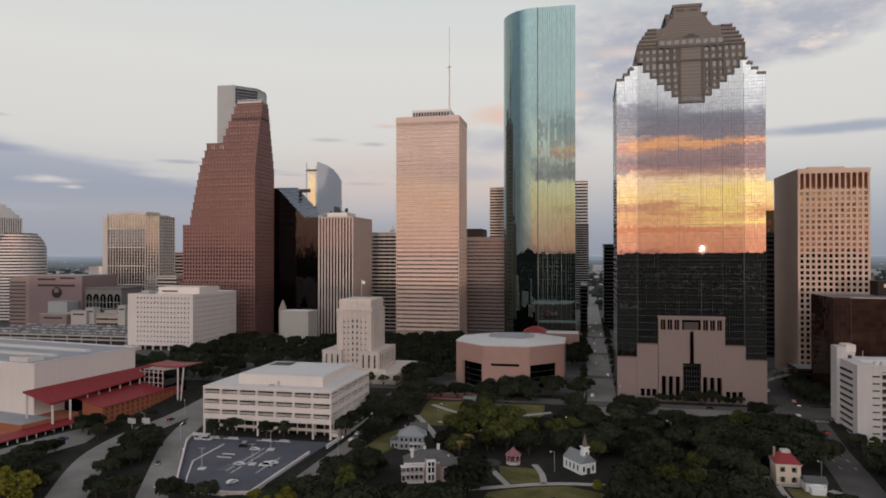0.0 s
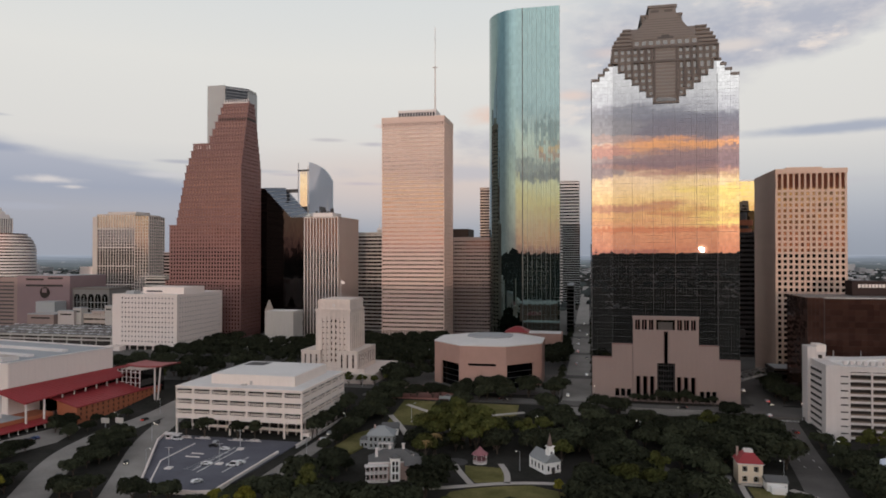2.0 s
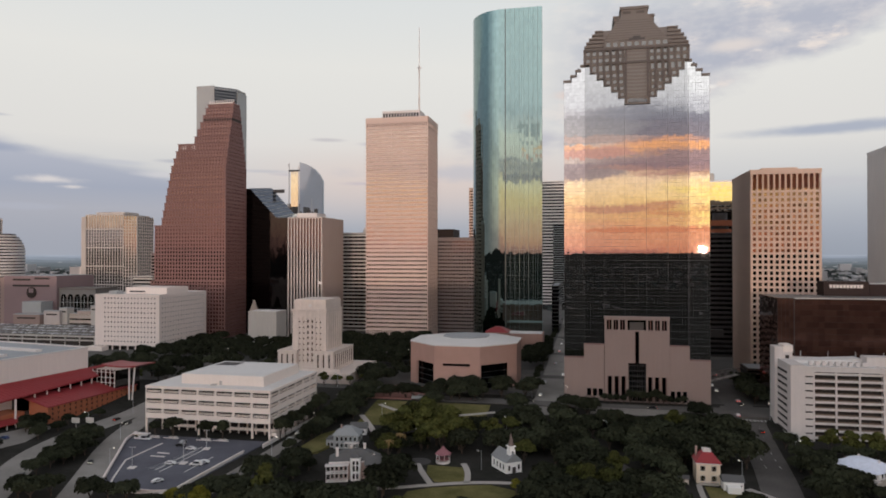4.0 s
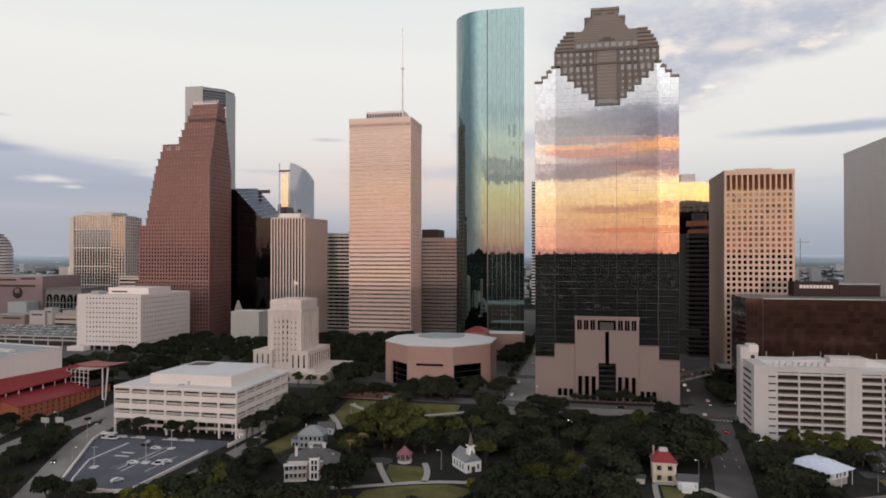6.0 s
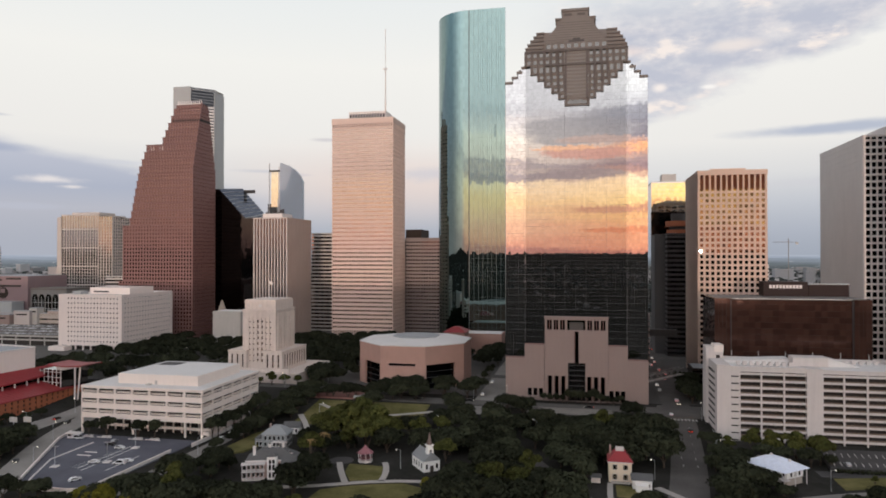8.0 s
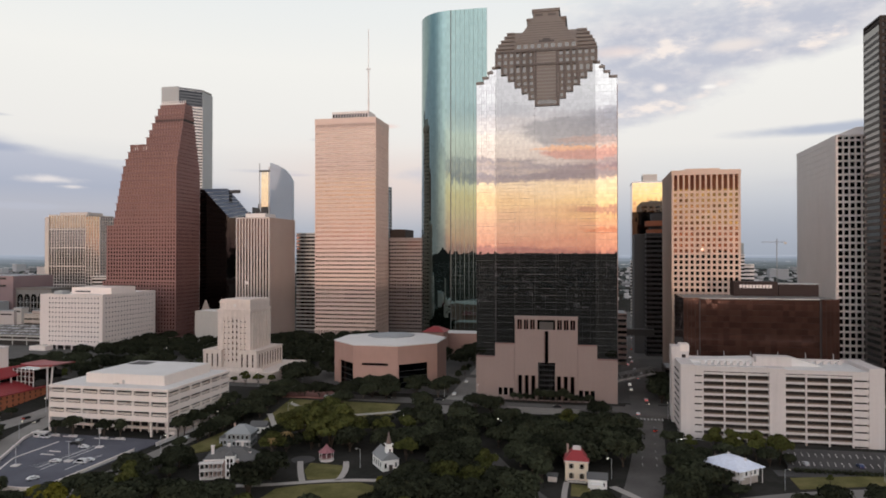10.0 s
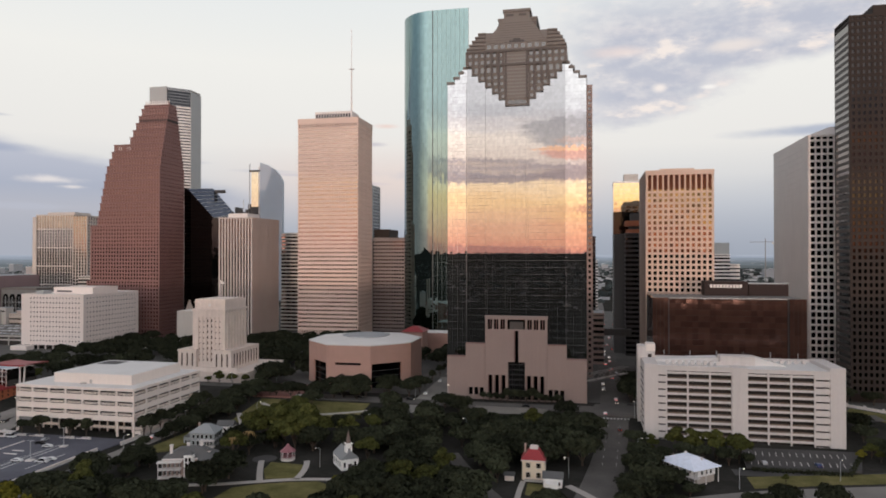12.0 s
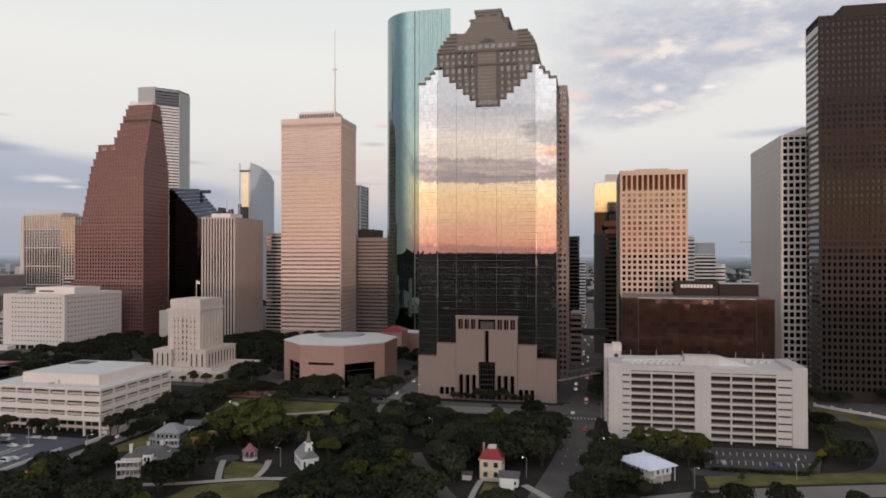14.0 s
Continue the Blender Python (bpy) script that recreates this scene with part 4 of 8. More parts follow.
# ---- the round-cornered green glass tower ----
def green_tower():
    t = thing("green_glass_tower", "very tall green mirror-glass tower with a rounded flank", "skyscraper", (-46.9, 652, 0))
    R, H = 36.5, 322.5
    plan = [(35.6, 0), (0.8, 0)]
    arc = [(-R * math.sin(a), R - R * math.cos(a)) for a in [radians(90) * i / 26 for i in range(27)]]
    rows = 78
    rnd = random.Random(3)

    def skin(name, line, label, kind="stuff"):
        v, f = [], []
        for (ax, ay), (bx, by) in zip(line, line[1:]):
            for r in range(rows):
                za, zb = H * r / rows + 0.03, H * (r + 1) / rows
                o = len(v)
                j = rnd.uniform(-0.002, 0.002)
                v += [(bx, by + j, za), (ax, ay + j, za), (ax, ay, zb), (bx, by, zb)]
                f.append((o, o + 1, o + 2, o + 3))
        return tagged(raw(name, v, f, M["green"], t, label), kind=kind)
    flat_line = [(35.6 - 34.8 * i / 16, 0) for i in range(17)]
    skin("flat_glazing", flat_line, "flat green mirror glazing")
    skin("curved_glazing", arc, "curved green mirror glazing")
    skin("side_glazing", [(20.6 + 15 * i / 14, 48 - 48 * i / 14) for i in range(15)], "green side glazing")
    skin("rear_glazing", [(-R, R), (-R, R + 12), (-10, R + 24), (20.6, 48)], "green rear glazing")
    inner = [(x * 0.985 - 0.2, y * 0.985 + 0.5) for x, y in [(35.3, 0.0)] + [(0, 0)] + arc[1:]] + [(-R + 0.6, R + 11), (-10, R + 23), (19.9, 47.5)]
    prism("core", t, list(reversed(inner)), 0, H - 0.8, M["dark_metal"])
    prism("roof_deck", t, list(reversed(inner)), H - 0.8, H - 0.2, M["roof_grey"])
    block("seam", t, 0.05, 0.75, -0.1, 0.6, 0, H, M["dark_metal"], "dark vertical joint")
    for k in range(17):
        x = 35.6 - 34.8 * k / 16
        wide = 0.03 if k % 2 else 0.11
        block("fin", t, x - wide, x + wide, -0.06 if k % 2 else -0.16, 0.1, 0, H, M["green_frame"])
    for k in range(rows):
        block("floor_line", t, 0.8, 35.6, -0.03, 0.1, H * k / rows - 0.04, H * k / rows + 0.06, M["green_frame"])
    for x, y, h in ((-20, 20, 2.2), (-8, 14, 4.2), (6, 10, 1.6), (16, 12, 1.8), (22, 14, 3.8), (29, 9, 1.8)):
        block("roof_mast", t, x, x + 0.5, y, y + 0.5, H - 0.3, H + h + 1.5, M["steel"])
    block("window_crane", t, 10, 21, 6, 10, H - 0.3, H + 1.6, M["steel"])
    return t


green_tower()


# ---- the pink travertine tower with the mast ----
def travertine_tower():
    x0, x1, y0, y1, H = -188.6, -125.2, 660, 704, 224.3
    t = thing("travertine_tower", "pale pink travertine office tower with a tall white mast", "skyscraper", (x0, y0, 0))
    W, D = x1 - x0, y1 - y0
    block("glazed_core", t, 0, W, 0, D, 0, H - 1, M["window_rose"])
    n = 49
    floors(t, W, D, 10.0, 214.0, n, 0.55, 0.45, M["travertine"])
    piers(t, "f", W, D, 10, 214, 34, 0.55, 0.55, M["travertine"])
    piers(t, "r", W, D, 10, 214, 24, 0.75, 0.55, M["travertine"])
    piers(t, "l", W, D, 10, 214, 24, 0.75, 0.55, M["travertine"])
    for s, k in (("f", 34), ("r", 24), ("l", 24)):
        piers(t, s, W, D, 0, 10, k, 0.95, 0.75, M["travertine"], name="base_fin")
        piers(t, s, W, D, 214, 219.5, k, 0.95, 0.75, M["travertine"], name="attic_fin")
    block("attic_glass", t, -0.1, W + 0.1, -0.1, D + 0.1, 215.2, 218.6, M["window_dark"])
    block("frieze", t, -0.7, W + 0.7, -0.7, D + 0.7, 213.2, 215.2, M["travertine"])
    block("parapet", t, -0.8, W + 0.8, -0.8, D + 0.8, 218.6, H, M["travertine"])
    block("roof_deck", t, 1, W - 1, 1, D - 1, H, H + 0.15, M["roof_pale"])
    block("penthouse", t, 13, 52.6, 12, 34, H, 233.4, M["white"])
    block("penthouse_glass", t, 13.6, 52.0, 11.7, 12.2, H + 1.2, 231.0, M["black"])
    for k in range(14):
        block("penthouse_fin", t, 13.1 + k * 2.95, 13.9 + k * 2.95, 11.2, 12.2, H, 233.2, M["white"])
    mast = thing("rooftop_mast", "slender white lattice radio mast on the travertine tower", "radio mast", (x0 + 51.0, y0 + 16, 233.4))
    for r, a, b in ((0.9, 0, 14), (0.65, 14, 45), (0.30, 45, 85)):
        prism("mast_section", mast, [(r * math.cos(i * 1.0472), r * math.sin(i * 1.0472)) for i in range(6)], a, b, M["white"])
    block("cross_arm", mast, -2.8, 2.8, -0.3, 0.3, 43.4, 44.2, M["white"])
    block("cross_arm", mast, -0.3, 0.3, -2.8, 2.8, 43.4, 44.2, M["white"])
    return t


travertine_tower()


# ---- the red stepped tower ----
def red_tower():
    t = thing("red_granite_tower", "red granite tower with stepped gables and spired ridge", "skyscraper", (-421, 640, 0))
    D = 43.0

    def left(z):
        pts = ((0, 0), (35, 0.5), (60, 5), (104, 10.5), (146, 19), (190, 28), (196.9, 29), (197, 45), (232, 54.5), (246, 57.5))
        for (a, xa), (b, xb) in zip(pts, pts[1:]):
            if z <= b:
                return xa + (xb - xa) * (z - a) / (b - a)
        return 57.5
    z = 0.0
    floors_h = 3.9
    level = 0
    while z < 243:
        h = floors_h * (2 if z > 60 else 15)
        h = min(h, 246 - z)
        xa = round(left(z), 2)
        inset = 0 if z < 172 else (z - 172) / 74 * 17.5
        ya, yb, xb = inset, D - inset * 0.9, 87.0
        block("glazed_core", t, xa + 0.35, xb - 0.35, ya + 0.35, yb - 0.35, z, z + h, M["window_red"])
        k = round(h / floors_h)
        for i in range(k):
            block("spandrel", t, xa + 0.1, xb - 0.1, ya + 0.12, yb - 0.12, z + i * floors_h, z + i * floors_h + 1.75, M["red_granite"])
        nfront = max(3, round((xb - xa) / 3.5))
        for i in range(nfront + 1):
            c = xa + 0.85 + (xb - xa - 1.7) * i / nfront
            block("pier", t, c - 0.85, c + 0.85, ya - 0.12, ya + 0.6, z, z + h, M["red_granite"])
        ns = max(2, round((yb - ya) / 3.5))
        for i in range(ns + 1):
            c = ya + 0.85 + (yb - ya - 1.7) * i / ns
            block("pier", t, xb - 0.6, xb + 0.12, c - 0.85, c + 0.85, z, z + h, M["red_granite"])
        block("step_coping", t, xa - 0.5, xb + 0.2, ya - 0.5, yb + 0.5, z + h - 0.7, z + h, M["red_granite"])
        if 226 < z < 233:
            # Near-black band set proud of the wall paints the loggia's shade.
            block("loggia", t, xa + 0.6, xb + 0.16, ya - 0.2, yb + 0.1, z + 1.0, z + 3.6, M["void"], "dark band for the loggia's shade below the ridge")
            for i in range(12):
                c = xa + 1.4 + (xb - xa - 2.6) * i / 11
                block("loggia_post", t, c - 0.45, c + 0.45, ya - 0.4, ya + 0.4, z + 0.8, z + 3.8, M["red_granite"])
        if z > 60 and inset > 0:
            for c in (xb - 0.5,):
                block("gable_pinnacle", t, c - 0.5, c + 0.6, ya - 0.5, ya + 0.6, z + h, z + h + 1.6, M["red_granite"])
        z += h
    for i in range(12):
        c = 58.5 + i * 2.5
        block("ridge_spire", t, c - 0.35, c + 0.35, 16.8, 17.6, 245.5, 250.2, M["white"])
    block("ridge_rail", t, 57.5, 87, 16.9, 17.4, 245.6, 247.4, M["white"])
    for i in range(8):
        c = 29.5 + i * 2.6
        block("ridge_spire", t, c - 0.3, c + 0.3, 5.5, 6.3, 196.8, 200.6, M["white"])
    return t


red_tower()


# ---- grey five-sided tower behind it ----
def grey_tower():
    t = thing("grey_granite_tower", "tall five-sided grey granite tower with a banded glass face", "skyscraper", (-522.5, 888, 0))
    plan = [(0, 0), (28, 0), (51, 23), (51, 50), (0, 50)]
    prism("glazed_core", t, [(0.5, 0.5), (27.8, 0.5), (50.5, 23.2), (50.5, 49.5), (0.5, 49.5)], 0, 329, M["window"])
    bm = bmesh.new()
    cuboid(bm, -0.3, 27.6, -0.3, 0.8, 0, 330)
    cuboid(bm, -0.3, 0.8, 0.8, 50, 0, 330)
    part("stone_face", bm, M["grey_granite"], t)
    block("stone_face", t, 50.2, 51.6, 23.4, 50, 0, 325, M["grey_granite"])
    for i in range(75):
        a = 4 + i * 4.3
        prism("spandrel", t, [(28, -0.05), (51.1, 23.0), (50.3, 23.8), (27.2, 0.75)], a, a + 2.2, M["white"] if i < 70 else M["black"])
    prism("roof_deck", t, plan, 325.5, 326.2, M["roof_grey"])
    return t


grey_tower()

# ---- other towers ----
t = office("grey_glass_tower", "grey mirror-glass tower with chamfered corners and pale stone piers", -638, -580, 806, 860, 141, M["gold"], M["frame_stone"], 34, 0.14, 0.2, front=14, side=12, pier=0.85, pier_out=0.6)
for a, b, n in (((-14, 9), (0, -0.6), 7), ((58, -0.6), (72, 9), 5)):
    prism("corner_bay", t, [a, b, (b[0] + (8 if b[0] < 10 else 0), 30), (a[0] if a[0] < 0 else b[0], 30)] if a[0] < 0 else [a, b, (b[0], 44), (a[0], 44)], 0, 138, M["gold"])
    for i in range(n + 1):
        x, y = a[0] + (b[0] - a[0]) * i / n, a[1] + (b[1] - a[1]) * i / n
        block("pier", t, x - 0.5, x + 0.5, y - 0.7, y + 0.5, 0, 138, M["frame_stone"])
    for i in range(32):
        z = 2 + i * 4.2
        prism("spandrel", t, [(a[0], a[1] - 0.35), (b[0], b[1] - 0.35), (b[0], b[1] + 0.3), (a[0], a[1] + 0.3)], z, z + 1.0, M["frame_stone"])
for z in (20, 45, 70, 95, 120):
    block("belt_course", t, -0.9, 58.9, -0.95, 54, z, z + 1.7, M["frame_stone"])
for i in range(8):
    block("pier", t, 71.8, 72.6, 9.5 + i * 4.8, 10.5 + i * 4.8, 0, 138, M["frame_stone"])
for i in range(32):
    block("spandrel", t, 71.8, 72.4, 9.2, 44, 2 + i * 4.2, 3.2 + i * 4.2, M["frame_stone"])
# Gold of this screen puts the reflected sunset sky into the glass colour.
block("top_screen", t, 0, 58, -0.3, 0.3, 122.5, 139.5, M["tan_glass"], "upper glazing tinted gold for the reflected sky")
block("penthouse", t, 8, 52, 10, 40, 141, 144.5, M["frame_stone"])


def black_tower():
    t = thing("black_glass_tower", "black glass trapezoid tower with a slanted roof", "skyscraper", (-338, 690, 0))
    v = [(0, 0, 0), (54, 0, 0), (54, 46, 0), (0, 46, 0), (0, 0, 159), (4.5, 0, 159), (36, 0, 126.5), (54, 0, 126.5), (54, 46, 133.5), (36, 46, 133.5), (8, 46, 163.5), (0, 46, 163.5)]
    f = [(0, 1, 7, 6, 5, 4), (1, 2, 8, 7), (2, 3, 11, 10, 9, 8), (3, 0, 4, 11), (4, 5, 10, 11), (6, 7, 8, 9), (3, 2, 1, 0)]
    raw("body", v, f, M["jet"], t)
    raw("slanted_roof", [(4.5, -0.1, 159.1), (36, -0.1, 126.6), (36, 46, 133.6), (8, 46, 163.6)], [(0, 1, 2, 3)], M["blue_roof"], t, "blue-grey slanted glass roof")
    for i in range(9):
        k = i / 8
        a, b = Vector((4.5 + 31.5 * k, -0.2, 159 - 32.5 * k)), Vector((8 + 28 * k, 46, 163.5 - 30 * k))
        bm = bmesh.new()
        d = Vector((0.12, 0, 0))
        vs = [bm.verts.new(q) for q in (a - d, a + d, b + d, b - d, a - d + Vector((0, 0, 0.5)), a + d + Vector((0, 0, 0.5)), b + d + Vector((0, 0, 0.5)), b - d + Vector((0, 0, 0.5)))]
        for q in ((0, 1, 5, 4), (1, 2, 6, 5), (2, 3, 7, 6), (3, 0, 4, 7), (4, 5, 6, 7)):
            bm.faces.new([vs[j] for j in q])
        part("roof_rib", bm, M["steel"], t)
    block("roof_rail", t, 6, 24, 45.4, 46, 158, 162, M["dark_metal"])
    return t


black_tower()

t = office("finned_tower", "white-finned concrete office tower with a blank ribbed flank", -259.6, -224.8, 630, 688, 123.2, M["window_dark"], M["fin"], 1, 0.01, 0.2, front=11, pier=1.35, pier_out=0.9)
block("ribbed_flank", t, 34.6, 35.3, 0, 58, 0, 123, M["flank"])
for i in range(30):
    block("flank_rib", t, 35.2, 35.75, 0.4 + i * 1.95, 1.3 + i * 1.95, 0, 123, M["flank"])
block("fascia", t, -0.8, 35.6, -0.95, 1.0, 122.2, 123.2, M["fin"])
block("penthouse", t, 6, 27, 6, 30, 123, 127.5, M["white"])
for i in range(7):
    block("roof_unit", t, 8 + i * 2.6, 9.6 + i * 2.6, 8 + (i % 3) * 5, 10 + (i % 3) * 5, 127.5, 129.3 + (i * 7 % 4) * 1.1, M["charcoal"])
block("antenna_mast", t, 18, 18.5, 14, 14.5, 127.5, 142, M["steel"])
block("antenna_frame", t, 12, 13, 8, 22, 127.5, 134, M["dark_metal"])
t = office("banded_office_block", "grey concrete office block with dark ribbon windows", -243, -196, 735, 790, 111, M["window_rose"], M["concrete"], 27, 0.48, 0.4)
block("base_dome", t, 22, 26, 10, 14, 111, 114.5, M["concrete"])
prism("dome", t, [(24 + 3.2 * math.cos(i * 0.785), 12 + 3.2 * math.sin(i * 0.785)) for i in range(8)], 114.5, 117.5, M["white"], top=[(24 + 0.6 * math.cos(i * 0.785), 12 + 0.6 * math.sin(i * 0.785)) for i in range(8)])
block("finial", t, 23.8, 24.2, 11.8, 12.2, 117.5, 121, M["white"])
t = office("mauve_office_block", "dull mauve office block with close window bands", -129, -70, 720, 770, 104.5, M["window_dark"], M["mauve_grey"], 27, 0.62, 0.3, front=20, pier=0.7)
block("upper_storeys", t, 0, 17.5, 4, 40, 104, 113.8, M["brown"])
office("dark_slab_tower", "slim dark glass tower with rounded white edges", -214, -204.5, 950, 985, 187, M["black"], M["grey_granite"], 40, 0.25, 0.2, front=2, pier=2.2)
office("orange_lit_tower", "tan stone tower catching orange light", -142, -112, 1000, 1030, 186, M["window_warm"], M["tan"], 44, 0.5, 0.3)
t = office("white_banded_tower", "white banded office tower with a dark lower half", -48, 0, 1200, 1250, 215, M["black"], M["white"], 40, 0.5, 0.4, base=0)
block("dark_lower_storey", t, 20, 49.5, -3, 30, 0, 139, M["black"])
for i in range(34):
    block("lower_band", t, 20, 49.6, -3.2, 30, 3 + i * 4, 4.1 + i * 4, M["grey_granite"])

t = office("tan_grid_tower", "tan stone tower with a grid of square windows", 139.5, 182.2, 498, 556, 143, M["window_warm"], M["tan"], 36, 0.40, 0.4, front=12, side=0, pier=1.5, pier_out=0.5, base=6)
block("side_wall", t, -0.75, 0.1, 0.3, 57.7, 0, 143, M["tan"])
block("side_wall", t, 42.6, 43.4, 0.3, 57.7, 0, 143, M["tan"])
for i in range(36):
    z = 6 + i * 3.8056
    block("side_panel", t, -0.85, -0.7, 1, 57, z, z + 3.2, M["tan"])
block("attic_glass", t, 1, 41.7, -0.52, -0.3, 130.5, 140.2, M["attic_glass"])
for i in range(13):
    x = 42.7 * i / 12
    block("attic_pier", t, x - 0.55, x + 0.55, -1.0, 0.3, 129.8, 141, M["tan"])
block("cornice", t, -0.9, 43.6, -1.1, 58.6, 140.2, 143.4, M["tan"])
block("penthouse", t, 10, 33, 14, 40, 143, 146.2, M["tan"])

t = office("white_grid_tower", "pale stone tower with a deep grid of dark windows", 241.5, 300, 497, 581, 164, M["black"], M["white"], 36, 0.32, 0.55, front=16, side=0, pier=1.05, pier_out=0.6, base=4)
block("side_wall", t, -0.75, 0.1, 0.3, 83.7, 0, 164, M["white"])
for i in range(40):
    block("side_band", t, -0.9, -0.7, 1, 83, 2 + i * 4.05, 5.4 + i * 4.05, M["white"])
prism("roof_hip", t, [(0, 0), (58, 0), (58, 84), (0, 84)], 164, 170, M["white"], top=[(14, 6), (50, 6), (50, 70), (14, 70)])

t = office("dark_brown_tower", "huge dark brown tower with rows of black windows", 250.5, 345, 452, 475, 226, M["window_soft"], M["brown"], 55, 0.42, 0.5, front=32, side=0, pier=1.3, pier_out=0.55, base=5)
block("side_glazing", t, -0.75, 0.1, 0.4, 22.4, 0, 221, M["window"], "reflecting flank")
for i in range(54):
    block("side_band", t, -0.95, -0.6, 0.2, 22.6, 3 + i * 4.0, 4.9 + i * 4.0, M["charcoal_rib"])
block("penthouse", t, 14, 80, 5, 20, 226, 233, M["brown"])

t = office("reflecting_tower", "office tower with mirror-bright upper glass", 123.5, 166, 668, 700, 154.5, M["bright"], M["steel"], 40, 0.03, 0.05)
block("penthouse", t, 10, 23, 8, 24, 154.5, 162, M["concrete"])
block("lower_glass", t, -0.5, 42.8, -0.9, 0.2, 0, 126, M["black"])
t = office("charcoal_tower", "charcoal tower with copper rounded top deck", 131.5, 170, 612, 650, 104.5, M["black"], M["charcoal"], 26, 0.5, 0.2)
for r, a, b, m in ((9.5, 104.5, 107.6, "orange_brick"), (7.0, 107.6, 110.5, "charcoal"), (10.5, 110.5, 115.0, "orange_brick"), (6.0, 115.0, 121.5, "charcoal")):
    prism("round_deck", t, [(10 + r * math.cos(i * 0.3142), 10 + r * math.sin(i * 0.3142)) for i in range(20)], a, b, M[m])
office("grey_shaft_tower", "dark grey windowless tower", 122.5, 140, 628, 660, 104, M["shaft_grey"], M["shaft_grey"], 1, 0.01, 0.1)
office("pink_lattice_tower", "rose concrete tower with small square windows", 62, 102.6, 500, 545, 205, M["window"], M["granite"], 52, 0.5, 0.4, front=14, side=14, pier=1.2)
office("dark_office_block", "dark slab office block", 88, 108, 760, 800, 106, M["black"], M["charcoal"], 26, 0.3, 0.3)
office("pale_office_block", "pale concrete office block", 101, 113.5, 1000, 1030, 79, M["window"], M["white"], 18, 0.5, 0.3)
office("white_residential_block", "white banded residential block", 222, 231, 800, 830, 106.6, M["black"], M["white"], 26, 0.55, 0.3)
t = office("grey_white_block", "grey office block with white window bands", 240, 270, 900, 930, 87, M["window"], M["white"], 20, 0.5, 0.3)
block("upper_storeys", t, 10, 30, 2, 28, 87, 101, M["grey_granite"])
office("small_white_block", "small plain white office block", 270.6, 282, 905, 925, 74.6, M["window"], M["white"], 16, 0.6, 0.3)
office("brick_corner_block", "low red stone block by the avenue", 104, 112, 560, 590, 40, M["window"], M["granite"], 9, 0.5, 0.3)
office("avenue_office", "low dark glass building by the avenue", -8, -0.5, 760, 840, 52, M["black"], M["charcoal"], 12, 0.3, 0.3)
office("far_avenue_office", "grey office building far down the avenue", 18, 40, 800, 860, 98, M["black"], M["charcoal"], 24, 0.3, 0.3)


def sail_tower():
    t = thing("sail_top_tower", "distant glass tower with a curved sail top", "skyscraper", (-457, 1100, 0))
    prof = [(0, 0), (42, 0), (42, 213), (36, 224), (27, 234), (14, 242), (0, 247)]
    n = len(prof)
    raw("body", [(x, 0, z) for x, z in prof] + [(x, 6, z) for x, z in prof],
        [tuple(range(n)), tuple(reversed(range(n, 2 * n)))] + [((i + 1) % n, i, n + i, n + (i + 1) % n) for i in range(n)], M["pale_blue"], t)
    block("frame_post", t, -21, -19.6, 0, 1.5, 150, 246, M["steel"])
    block("frame_beam", t, -21, 0, 0, 1.5, 231, 234, M["dark_metal"])
    block("frame_post", t, -3, -1.4, 0, 1.5, 150, 240, M["white"])
    block("frame_glass", t, -17, -3.5, 0.6, 1.2, 170, 231, M["bright"])
    block("base_block", t, -24, 0, 2, 30, 0, 175, M["charcoal"])
    return t


sail_tower()


